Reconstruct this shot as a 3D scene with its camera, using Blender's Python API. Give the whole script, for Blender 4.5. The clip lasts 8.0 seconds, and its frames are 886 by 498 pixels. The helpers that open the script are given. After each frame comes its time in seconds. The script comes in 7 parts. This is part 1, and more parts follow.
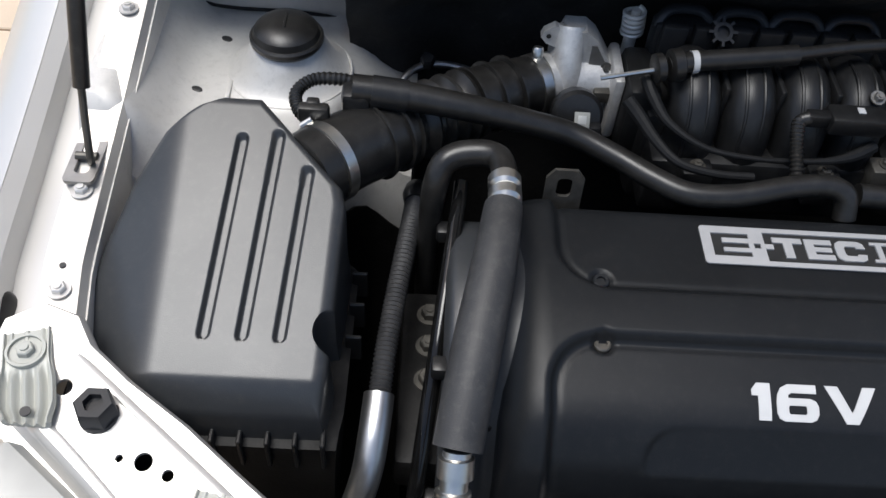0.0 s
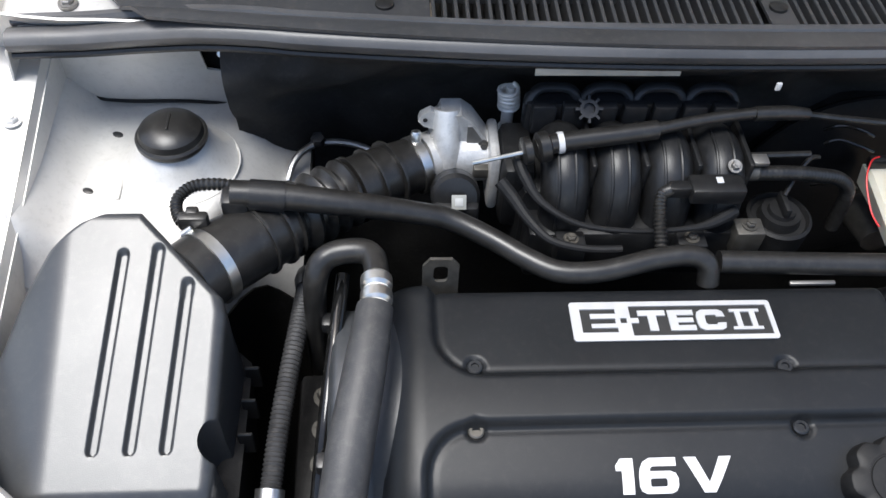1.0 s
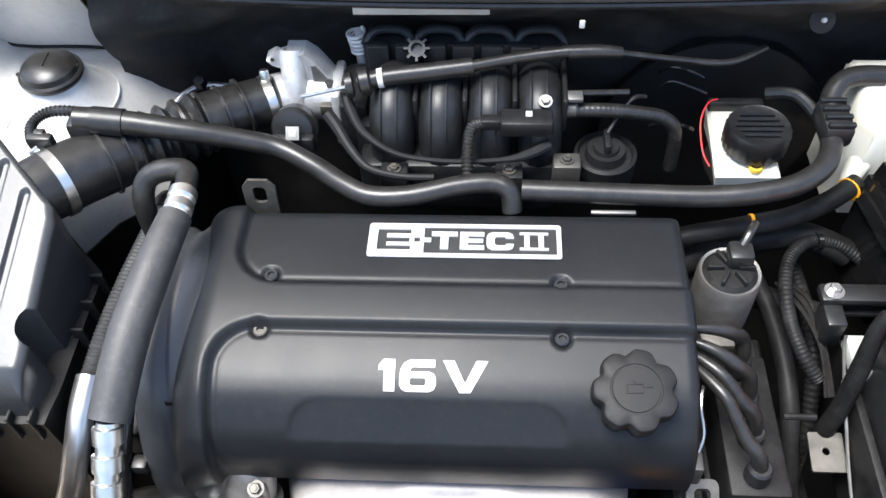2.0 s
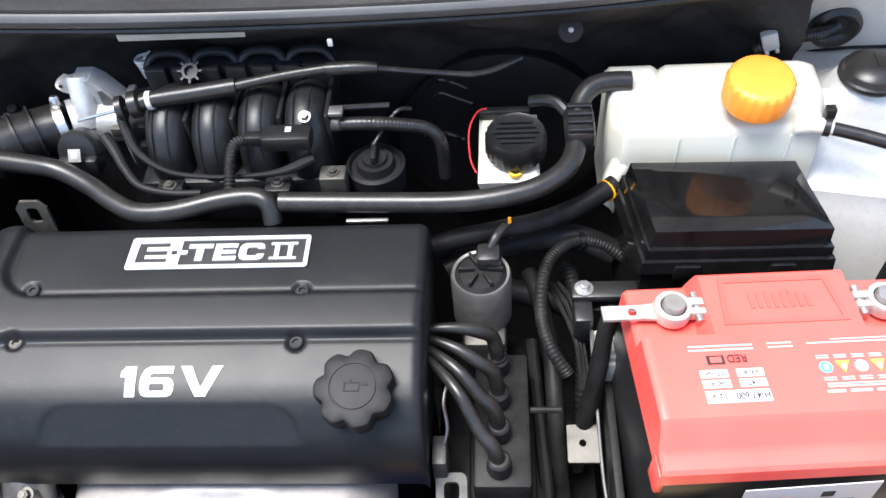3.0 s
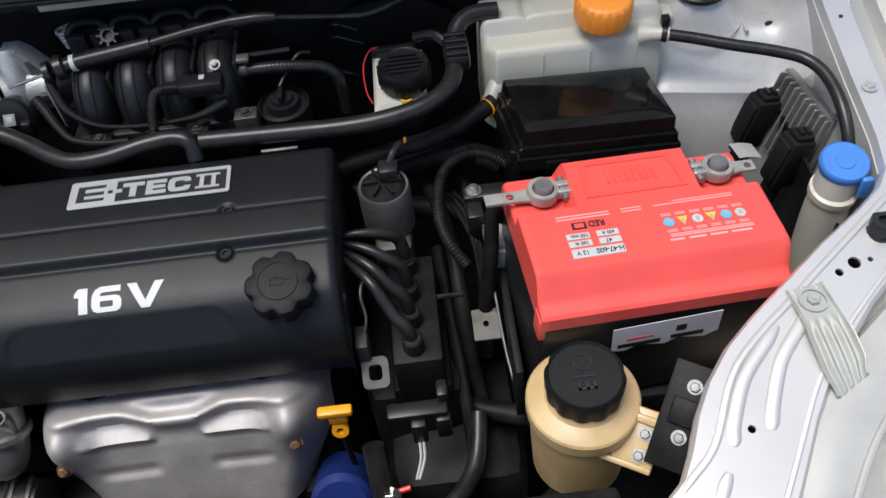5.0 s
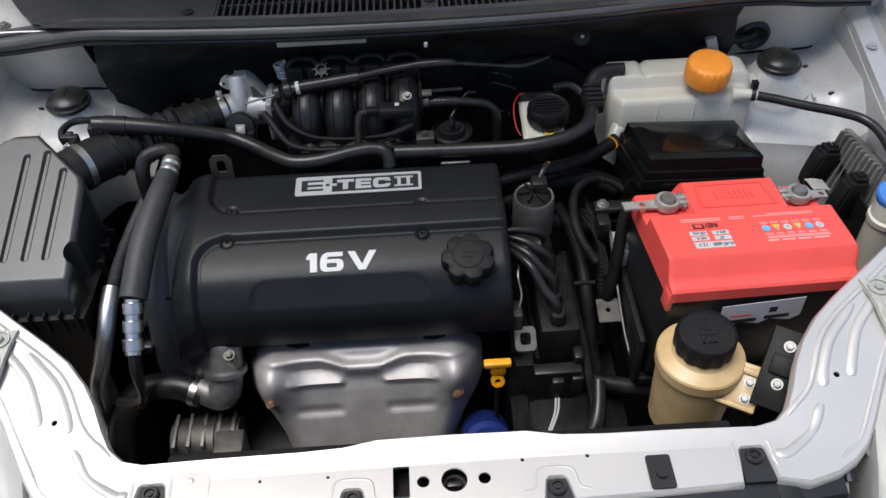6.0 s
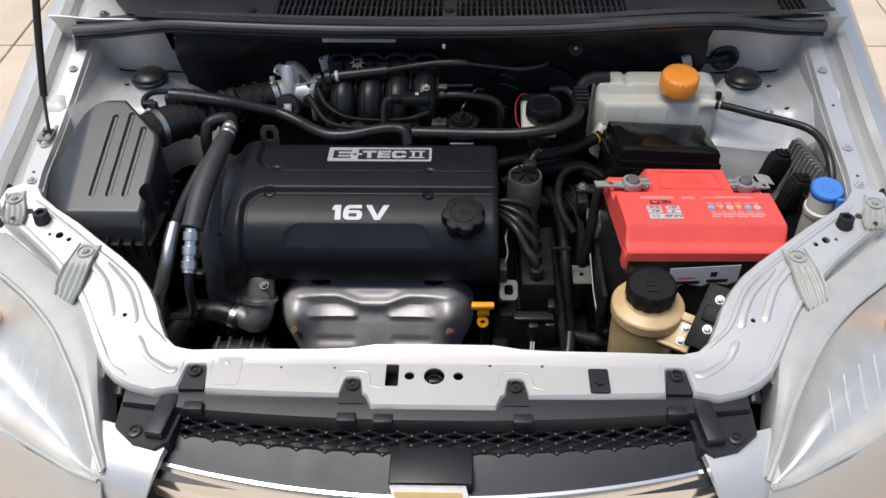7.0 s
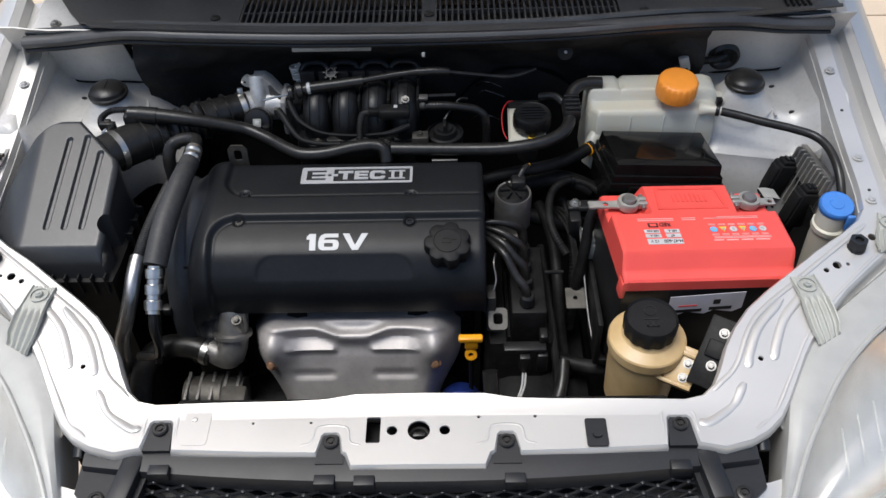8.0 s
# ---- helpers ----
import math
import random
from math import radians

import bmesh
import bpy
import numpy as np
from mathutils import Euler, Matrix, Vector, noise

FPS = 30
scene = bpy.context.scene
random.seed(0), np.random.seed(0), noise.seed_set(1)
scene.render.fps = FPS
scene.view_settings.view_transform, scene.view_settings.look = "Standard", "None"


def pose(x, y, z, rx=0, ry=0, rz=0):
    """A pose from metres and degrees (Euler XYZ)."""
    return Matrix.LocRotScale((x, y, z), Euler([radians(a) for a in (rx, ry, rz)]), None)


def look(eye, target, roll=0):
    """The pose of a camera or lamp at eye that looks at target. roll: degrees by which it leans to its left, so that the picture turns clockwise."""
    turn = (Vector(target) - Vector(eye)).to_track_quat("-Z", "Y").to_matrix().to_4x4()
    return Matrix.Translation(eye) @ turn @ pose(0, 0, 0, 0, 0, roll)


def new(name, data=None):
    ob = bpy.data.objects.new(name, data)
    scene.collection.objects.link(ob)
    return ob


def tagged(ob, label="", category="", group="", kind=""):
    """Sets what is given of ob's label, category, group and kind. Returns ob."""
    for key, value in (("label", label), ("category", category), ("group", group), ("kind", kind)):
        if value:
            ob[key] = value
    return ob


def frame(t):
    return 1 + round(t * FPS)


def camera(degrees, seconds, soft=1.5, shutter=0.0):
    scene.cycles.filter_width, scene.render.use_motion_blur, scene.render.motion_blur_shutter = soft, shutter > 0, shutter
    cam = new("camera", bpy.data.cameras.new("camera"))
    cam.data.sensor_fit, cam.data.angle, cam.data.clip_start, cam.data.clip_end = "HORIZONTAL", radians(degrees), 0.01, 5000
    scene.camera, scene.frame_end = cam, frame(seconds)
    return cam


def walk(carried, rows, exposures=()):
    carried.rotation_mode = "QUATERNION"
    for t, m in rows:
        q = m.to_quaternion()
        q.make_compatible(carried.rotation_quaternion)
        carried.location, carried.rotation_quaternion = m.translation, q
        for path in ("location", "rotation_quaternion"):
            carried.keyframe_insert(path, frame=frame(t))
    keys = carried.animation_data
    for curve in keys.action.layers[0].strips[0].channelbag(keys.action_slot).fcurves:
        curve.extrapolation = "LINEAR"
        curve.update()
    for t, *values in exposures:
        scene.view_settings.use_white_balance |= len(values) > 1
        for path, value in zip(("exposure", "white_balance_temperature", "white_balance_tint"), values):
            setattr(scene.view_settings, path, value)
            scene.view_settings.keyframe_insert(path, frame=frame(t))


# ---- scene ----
from mathutils.geometry import tessellate_polygon

cam = camera(54.3, 8.0)
PATH = [
    (0, (-0.398, -0.007, 1.383), (-0.339, 1.277, -0.149), 5.1),
    (0.5, (-0.402, 0.041, 1.413), (-0.258, 1.31, -0.127), 5.7),
    (1, (-0.328, 0.036, 1.465), (-0.204, 1.292, -0.086), 3.8),
    (1.2, (-0.277, 0.019, 1.472), (-0.209, 1.255, -0.099), 2.5),
    (2.3, (0.001, -0.066, 1.476), (-0.141, 1.188, -0.075), -4.1),
    (2.5, (0.053, -0.07, 1.481), (-0.097, 1.188, -0.066), -4.2),
    (3, (0.157, -0.071, 1.487), (0.021, 1.203, -0.05), -5.8),
    (3.5, (0.205, -0.056, 1.499), (0.179, 1.236, -0.027), -0.8),
    (4, (0.268, -0.063, 1.494), (0.29, 1.231, -0.031), -0.4),
    (4.5, (0.296, -0.111, 1.48), (0.309, 1.138, -0.082), -4.6),
    (5, (0.194, -0.217, 1.525), (0.191, 1.042, -0.029), -7.0),
    (5.2, (0.14, -0.264, 1.538), (0.108, 1.002, -0.009), -7.3),
    (6.3, (-0.03, -0.538, 1.679), (0.006, 0.921, 0.312), -0.7),
    (6.5, (-0.008, -0.596, 1.693), (-0.015, 0.878, 0.341), -0.5),
    (7, (0.038, -0.715, 1.718), (-0.012, 0.768, 0.376), -0.9),
    (7.5, (0.056, -0.734, 1.722), (-0.012, 0.743, 0.375), -1.5),
    (8, (0.048, -0.579, 1.729), (0.017, 0.84, 0.32), -1.7),
]
EXPOSURES = [(t, stops, 6250, 9) for t, stops in ((0, 0.62), (1.0, 1.55), (2.5, 2.34), (3.0, 2.18), (3.5, 1.75), (4.2, 1.05), (4.6, 0.74), (5.2, 0.54), (6.5, 0.48), (8, 0.45))]
walk(cam, [(t, look(eye, target, roll)) for t, eye, target, roll in PATH], EXPOSURES)

# ---- daylight: bright hazy sky, wide soft sun high behind the raised hood ----
world = bpy.data.worlds.new("world")
scene.world = world
world.use_nodes = True
wn = world.node_tree
sky = wn.nodes.new("ShaderNodeTexSky")
sky.sky_type, sky.sun_disc = "NISHITA", False
sky.sun_elevation, sky.sun_rotation = radians(72), radians(310)
sky.air_density, sky.dust_density, sky.ozone_density = 1.0, 4.0, 1.0
wn.links.new(sky.outputs[0], wn.nodes["Background"].inputs[0])
wn.nodes["Background"].inputs[1].default_value = 0.12
sun = new("sun", bpy.data.lights.new("sun", "SUN"))
sun.data.energy, sun.data.angle, sun.data.color = 2.2, radians(28), (1.0, 0.968, 0.92)
sun.matrix_world = look((-0.7, -0.35, 2.6), (0.0, 0.0, 0.0))


# ---- materials ----
def shader(name, base, rough=0.5, metal=0.0, var=0.15, scale=40.0, bump=0.1, grain=600.0, coat=0.0, tint=None, emit=None,
           trans=0.0, sss=0.0, spec=0.5, stain=0.0, dust=0.0):
    """A surface with broad blotches and stains in colour and gloss, and fine grain in its relief."""
    m = bpy.data.materials.new(name)
    m.use_nodes = True
    nt = m.node_tree
    b = nt.nodes["Principled BSDF"]
    tc = nt.nodes.new("ShaderNodeTexCoord")
    n1 = nt.nodes.new("ShaderNodeTexNoise")
    n1.inputs["Scale"].default_value, n1.inputs["Detail"].default_value = scale, 5.0
    n2 = nt.nodes.new("ShaderNodeTexNoise")
    n2.inputs["Scale"].default_value, n2.inputs["Detail"].default_value = grain, 3.0
    nt.links.new(tc.outputs["Object"], n1.inputs["Vector"])
    nt.links.new(tc.outputs["Object"], n2.inputs["Vector"])
    ramp = nt.nodes.new("ShaderNodeValToRGB")
    ramp.color_ramp.elements[0].position, ramp.color_ramp.elements[1].position = 0.3, 0.72
    dark = [c * (1 - var) for c in base]
    light = [min(1, c * (1 + var)) for c in (tint or base)]
    ramp.color_ramp.elements[0].color, ramp.color_ramp.elements[1].color = (*dark, 1), (*light, 1)
    nt.links.new(n1.outputs["Fac"], ramp.inputs["Fac"])
    colour = ramp.outputs["Color"]
    if stain:
        n3 = nt.nodes.new("ShaderNodeTexNoise")
        n3.inputs["Scale"].default_value, n3.inputs["Detail"].default_value = scale * 0.35, 8.0
        nt.links.new(tc.outputs["Object"], n3.inputs["Vector"])
        sr = nt.nodes.new("ShaderNodeValToRGB")
        sr.color_ramp.elements[0].position, sr.color_ramp.elements[1].position = 0.52, 0.75
        sr.color_ramp.elements[0].color, sr.color_ramp.elements[1].color = (0, 0, 0, 1), (stain, stain, stain, 1)
        nt.links.new(n3.outputs["Fac"], sr.inputs["Fac"])
        mix = nt.nodes.new("ShaderNodeMix")
        mix.data_type = "RGBA"
        nt.links.new(sr.outputs["Color"], mix.inputs["Factor"])
        nt.links.new(colour, mix.inputs["A"])
        mix.inputs["B"].default_value = (0.20, 0.17, 0.13, 1)
        colour = mix.outputs["Result"]
    if dust:
        # settled dust and small specks
        n4 = nt.nodes.new("ShaderNodeTexNoise")
        n4.inputs["Scale"].default_value, n4.inputs["Detail"].default_value, n4.inputs["Roughness"].default_value = 140.0, 9.0, 0.75
        nt.links.new(tc.outputs["Object"], n4.inputs["Vector"])
        dr = nt.nodes.new("ShaderNodeValToRGB")
        dr.color_ramp.elements[0].position, dr.color_ramp.elements[1].position = 0.50, 0.70
        dr.color_ramp.elements[0].color, dr.color_ramp.elements[1].color = (0, 0, 0, 1), (dust, dust, dust, 1)
        nt.links.new(n4.outputs["Fac"], dr.inputs["Fac"])
        mix2 = nt.nodes.new("ShaderNodeMix")
        mix2.data_type = "RGBA"
        nt.links.new(dr.outputs["Color"], mix2.inputs["Factor"])
        nt.links.new(colour, mix2.inputs["A"])
        mix2.inputs["B"].default_value = (0.11, 0.105, 0.095, 1)
        colour = mix2.outputs["Result"]
    nt.links.new(colour, b.inputs["Base Color"])
    rr = nt.nodes.new("ShaderNodeMapRange")
    rr.inputs["To Min"].default_value, rr.inputs["To Max"].default_value = max(0.02, rough * 0.8), min(1, rough * 1.25)
    nt.links.new(n1.outputs["Fac"], rr.inputs["Value"])
    nt.links.new(rr.outputs["Result"], b.inputs["Roughness"])
    b.inputs["Metallic"].default_value = metal
    b.inputs["Coat Weight"].default_value = coat
    b.inputs["Coat Roughness"].default_value = 0.06
    b.inputs["Specular IOR Level"].default_value = spec
    b.inputs["Transmission Weight"].default_value = trans
    b.inputs["Subsurface Weight"].default_value = sss
    b.inputs["Subsurface Radius"].default_value = (0.02, 0.015, 0.01)
    b.inputs["Subsurface Scale"].default_value = 0.5
    if bump:
        bp = nt.nodes.new("ShaderNodeBump")
        bp.inputs["Strength"].default_value, bp.inputs["Distance"].default_value = bump, 0.0006
        nt.links.new(n2.outputs["Fac"], bp.inputs["Height"])
        nt.links.new(bp.outputs["Normal"], b.inputs["Normal"])
    return m


SILVER = shader("silver_paint", (0.575, 0.563, 0.538), 0.34, 0.5, 0.04, 6, 0.06, 2500, coat=0.25, stain=0.10)
SILVER_BAY = shader("silver_paint_thin", (0.565, 0.552, 0.525), 0.44, 0.3, 0.10, 9, 0.10, 1800, stain=0.35, dust=0.18)
COVER = shader("moulded_black_plastic", (0.0078, 0.0086, 0.0098), 0.40, 0, 0.10, 14, 0.22, 1500, spec=0.26, dust=0.05)
FILTER = shader("dusty_black_plastic", (0.028, 0.030, 0.0325), 0.34, 0, 0.16, 12, 0.15, 1200, dust=0.15)
PLASTIC = shader("black_plastic", (0.0115, 0.0115, 0.0118), 0.36, 0, 0.2, 30, 0.15, 900, spec=0.36, dust=0.11)
GUARD = shader("grey_black_plastic", (0.011, 0.0121, 0.0142), 0.42, 0, 0.15, 20, 0.2, 900, spec=0.42, dust=0.06)
GLOSS = shader("polished_black_plastic", (0.006, 0.006, 0.006), 0.09, 0, 0.4, 25, 0.03, 300, spec=0.36, dust=0.06)
RUBBER = shader("black_rubber", (0.0142, 0.0135, 0.0126), 0.33, 0, 0.25, 60, 0.15, 800, spec=0.44, dust=0.14)
FOAM = shader("foam_sleeve", (0.026, 0.026, 0.027), 0.55, 0, 0.2, 50, 0.35, 900, dust=0.3)
FELT = shader("bulkhead_felt", (0.019, 0.0185, 0.018), 0.60, 0, 0.35, 18, 0.5, 250, spec=0.25, dust=0.16)
# grime for deep parts; its black also carries the shade among them
GRIME_SHADE = shader("grimy_shaded_black", (0.010, 0.0098, 0.0096), 0.5, 0.0, 0.5, 40, 0.4, 400, spec=0.16, dust=0.09)
STEEL = shader("zinc_steel", (0.60, 0.59, 0.56), 0.32, 1.0, 0.12, 80, 0.15, 900)
DULL = shader("dull_grey_metal", (0.31, 0.30, 0.285), 0.45, 0.85, 0.2, 70, 0.25, 700, stain=0.3, dust=0.2)
CAST = shader("cast_aluminium", (0.60, 0.59, 0.57), 0.44, 0.5, 0.15, 60, 0.6, 500, stain=0.25, dust=0.25)
SHIELD = shader("aluminised_heat_shield", (0.48, 0.45, 0.43), 0.55, 0.55, 0.14, 25, 0.25, 900, stain=0.35, dust=0.18)
DARKMETAL = shader("dark_dirty_metal", (0.10, 0.095, 0.085), 0.5, 0.7, 0.3, 70, 0.3, 700, stain=0.3)
STAINED = shader("stained_aluminium", (0.26, 0.25, 0.235), 0.46, 0.8, 0.2, 60, 0.5, 500, stain=0.35)
LEAD = shader("lead_clamp", (0.40, 0.385, 0.35), 0.45, 0.5, 0.15, 90, 0.3, 600)
BRIGHT = shader("bright_zinc_plating", (0.80, 0.78, 0.74), 0.32, 0.2, 0.08, 80, 0.1, 900)
TUBE = shader("brushed_tube", (0.55, 0.55, 0.55), 0.36, 1.0, 0.1, 60, 0.1, 900)
RED = shader("red_plastic", (0.78, 0.088, 0.070), 0.36, 0, 0.06, 20, 0.1, 900)
REDLOW = shader("red_plastic_satin", (0.75, 0.078, 0.062), 0.34, 0, 0.06, 20, 0.1, 900)
TANK = shader("milky_plastic", (0.60, 0.59, 0.52), 0.38, 0, 0.06, 25, 0.1, 500, sss=0.25, tint=(0.56, 0.52, 0.41))
CREAM = shader("aged_cream_plastic", (0.50, 0.34, 0.16), 0.36, 0, 0.08, 25, 0.1, 500, sss=0.2, tint=(0.55, 0.40, 0.20))
ORANGE = shader("orange_plastic", (0.88, 0.30, 0.035), 0.4, 0, 0.08, 30, 0.1, 700)
BLUE = shader("blue_plastic", (0.06, 0.21, 0.58), 0.35, 0, 0.08, 30, 0.1, 700)
YELLOW = shader("yellow_plastic", (0.80, 0.34, 0.008), 0.4, 0, 0.1, 40, 0.1, 700)
CAPBLACK = shader("worn_black_cap_plastic", (0.010, 0.010, 0.0103), 0.55, 0, 0.2, 40, 0.12, 800, spec=0.2, dust=0.06)
WHITE = shader("white_print", (0.50, 0.50, 0.495), 0.45, 0, 0.05, 50, 0.05, 500)
PALE = shader("pale_print", (0.78, 0.36, 0.33), 0.45, 0, 0.05, 50, 0.0, 500)
# black of print, and of discs and sheets painted as dark holes
INK_HOLE = shader("black_print_and_holes", (0.02, 0.02, 0.02), 0.4, 0, 0.1, 50, 0.0, 500)
SKYBLUE = shader("blue_print", (0.10, 0.45, 0.75), 0.4, 0, 0.05, 50, 0.0, 500)
GOLDPRINT = shader("yellow_print", (0.80, 0.50, 0.05), 0.4, 0, 0.05, 50, 0.0, 500)
BADGE = shader("satin_badge_silver", (0.50, 0.50, 0.505), 0.34, 0.35, 0.05, 60, 0.1, 900)
CHROME = shader("chrome", (0.85, 0.85, 0.84), 0.13, 1.0, 0.02, 20, 0.0, 500)
GOLD = shader("gold_emblem", (0.72, 0.50, 0.22), 0.30, 0.3, 0.03, 60, 0.1, 600)
REFLECTOR = shader("headlamp_reflector", (0.50, 0.50, 0.495), 0.32, 0.55, 0.10, 30, 0.0, 500)
HOUSING = shader("grey_headlamp_housing", (0.38, 0.38, 0.36), 0.45, 0.1, 0.08, 30, 0.1, 700)
STRAP = shader("grey_green_bracket", (0.38, 0.385, 0.35), 0.45, 0.1, 0.08, 40, 0.15, 700, stain=0.2)
WIRE_RED = shader("red_wire", (0.65, 0.03, 0.03), 0.4, 0, 0.05, 50, 0.0, 500)
WIRE_WHITE = shader("white_wire", (0.7, 0.7, 0.68), 0.4, 0, 0.05, 50, 0.0, 500)
FILTERBLUE = shader("blue_filter_paint", (0.011, 0.024, 0.13), 0.35, 0, 0.1, 50, 0.1, 500)
COWL = shader("weathered_grey_black_plastic", (0.036, 0.037, 0.039), 0.42, 0, 0.2, 9, 0.2, 900, stain=0.12, dust=0.35)
SEAL = shader("worn_grey_rubber", (0.062, 0.062, 0.063), 0.38, 0, 0.3, 14, 0.15, 700, stain=0.1, dust=0.3)
FLYER = shader("silvery_label_film", (0.62, 0.61, 0.65), 0.34, 0.1, 0.06, 40, 0.05, 500)
TAGPAPER = shader("dusty_paper", (0.26, 0.26, 0.235), 0.6, 0, 0.1, 60, 0.1, 500)
STRAND = shader("dull_black_mesh", (0.009, 0.009, 0.0095), 0.45, 0, 0.2, 60, 0.1, 700, spec=0.25)
AMBER = shader("amber_bulb", (0.62, 0.30, 0.10), 0.25, 0, 0.05, 40, 0.0, 500)
DASH = shader("tan_dashboard", (0.42, 0.33, 0.25), 0.7, 0, 0.1, 30, 0.2, 500)


def clear(name, tintc, rough=0.0):
    m = bpy.data.materials.new(name)
    m.use_nodes = True
    b = m.node_tree.nodes["Principled BSDF"]
    b.inputs["Base Color"].default_value = (*tintc, 1)
    b.inputs["Transmission Weight"].default_value = 1.0
    b.inputs["Roughness"].default_value = rough
    b.inputs["IOR"].default_value = 1.45
    return m


LENS = clear("lamp_lens", (0.97, 0.98, 0.98), 0.11)
GLASS = clear("windscreen_glass", (0.75, 0.82, 0.80), 0.0)


def paving():
    """Tan paving: worn slabs with broad stains."""
    m = shader("tan_paving", (0.52, 0.42, 0.31), 0.75, 0, 0.12, 3, 0.6, 180, stain=0.25)
    return m


PAVING = paving()

# ---- mesh helpers ----
BASES = {}
# how far whole things sit from the places named in their code
MOVED = {
    "engine_cover": (0, -0.008, 0.014), "oil_filler_cap": (0, -0.017, 0.018), "heat_shield": (-0.001, 0.021, 0.007), "timing_cover": (0, -0.006, 0.013),
    "coolant_pipe": (-0.003, -0.011, 0.026), "air_filter_box": (-0.008, 0.014, -0.004), "throttle_unit": (0.010, 0.004, 0.008), "engine_mount": (0.012, 0, 0.050),
    "spring_valve": (0.006, -0.014, 0.021), "intake_manifold": (0.001, -0.007, 0.020), "pressure_sensor": (0, -0.007, 0.020), "throttle_cable": (0, -0.010, 0.017),
    "vacuum_lines": (0, -0.008, 0.017), "heater_hose": (0, -0.006, 0.014), "lifting_plate": (0, -0.008, 0.010), "thermostat_housing": (0.002, 0.005, 0.005),
    "bulkhead_rivet": (-0.007, -0.021, 0.017), "bulkhead_sticker": (0.002, 0.011, 0.006), "brake_reservoir": (-0.011, -0.004, 0.009), "canister_valve": (0.002, -0.011, 0.022),
    "vacuum_pipe": (0, -0.008, 0.014), "metal_line": (0, 0.021, -0.022), "cowl_panel": (0, -0.018, 0.030), "windscreen": (0, -0.014, 0.028),
    "coolant_tank": (-0.006, -0.003, 0.008), "overflow_hose": (-0.008, -0.002, 0.008), "battery": (0.0, -0.010, 0.013),
    "battery_tray": (-0.004, -0.004, 0.006), "hold_down_bracket": (-0.005, -0.006, 0.009), "strut_cap": (0, 0.008, -0.004), "egr_valve": (-0.004, 0.001, 0.042),
    "power_steering_reservoir": (-0.002, -0.003, 0.008), "lifting_eye": (0, 0.002, 0.014), "oil_dipstick": (0, -0.008, 0.018),
    "prop_rod": (-0.008, 0.030, -0.018), "cable_grommet": (0.006, 0.034, -0.012), "control_module": (0.004, 0.004, 0.004), "washer_bottle": (0.006, 0.012, 0.004),
    "manifold_stub": (0, -0.008, 0.016), "sensor_wires": (-0.01, -0.006, 0.01), "cable_tie": (0, -0.006, 0.012),
}


def thing(name, label, category, base, group="", kind=""):
    ob = new(name)
    ob.empty_display_size = 0.02
    ob.location = Vector(base) + Vector(MOVED.get(name, (0, 0, 0)))
    BASES[ob] = Vector(base)
    return tagged(ob, label, category, group, kind)


def part(name, bm, material, parent, label="", kind="", flat=35):
    me = bpy.data.meshes.new(name)
    bmesh.ops.recalc_face_normals(bm, faces=bm.faces)
    bm.to_mesh(me)
    bm.free()
    return mesh_part(name, me, material, parent, label, kind, flat)


def mesh_part(name, me, material, parent, label="", kind="", flat=35):
    base = BASES[parent]
    me.transform(Matrix.Translation(-base))
    for p in me.polygons:
        p.use_smooth = True
    me.set_sharp_from_angle(angle=radians(flat))
    me.materials.clear()
    me.materials.append(material)
    ob = new(name, me)
    ob.parent = parent
    BASES[ob] = base
    return tagged(ob, label, kind=kind)


def placed(bm, fresh, m):
    if m is not None:
        bmesh.ops.transform(bm, matrix=m, verts=fresh)


def box(bm, a, b, bev=0.0, m=None, seg=2):
    r = bmesh.ops.create_cube(bm, size=1.0)
    vs = r["verts"]
    c = [(p + q) / 2 for p, q in zip(a, b)]
    d = [abs(q - p) for p, q in zip(a, b)]
    bmesh.ops.transform(bm, matrix=Matrix.LocRotScale(c, None, d), verts=vs)
    if bev:
        es = list({e for v in vs for e in v.link_edges})
        out = bmesh.ops.bevel(bm, geom=es, offset=min(bev, min(d) * 0.45), segments=seg, affect="EDGES", profile=0.5)
        vs = list({v for v in vs if v.is_valid} | set(out["verts"]))
    placed(bm, vs, m)
    return bm


def ring_faces(bm, rings, closed=True, cap0=False, cap1=False):
    for a, b in zip(rings, rings[1:]):
        n = len(a)
        for i in range(n if closed else n - 1):
            j = (i + 1) % n
            bm.faces.new((a[i], a[j], b[j], b[i]))
    if cap0:
        bm.faces.new(list(reversed(rings[0])))
    if cap1:
        bm.faces.new(rings[-1])


def lathe(bm, prof, c=(0, 0, 0), seg=28, m=None, lobes=0, depth=0.0, lobe_rows=None, cap=True):
    """Turned form: prof is (radius, height) from the bottom up; lobes notch the rim of the rows named."""
    rings = []
    for k, (r, z) in enumerate(prof):
        row = []
        for i in range(seg):
            a = 2 * math.pi * i / seg
            q = r
            if lobes and (lobe_rows is None or k in lobe_rows):
                q = r - depth * (0.5 + 0.5 * math.cos(a * lobes)) ** 2.5
            row.append(bm.verts.new((q * math.cos(a), q * math.sin(a), z)))
        rings.append(row)
    ring_faces(bm, rings, True, cap, cap)
    vs = [v for r in rings for v in r]
    placed(bm, vs, (Matrix.Translation(c) @ (m or Matrix.Identity(4))))
    return bm


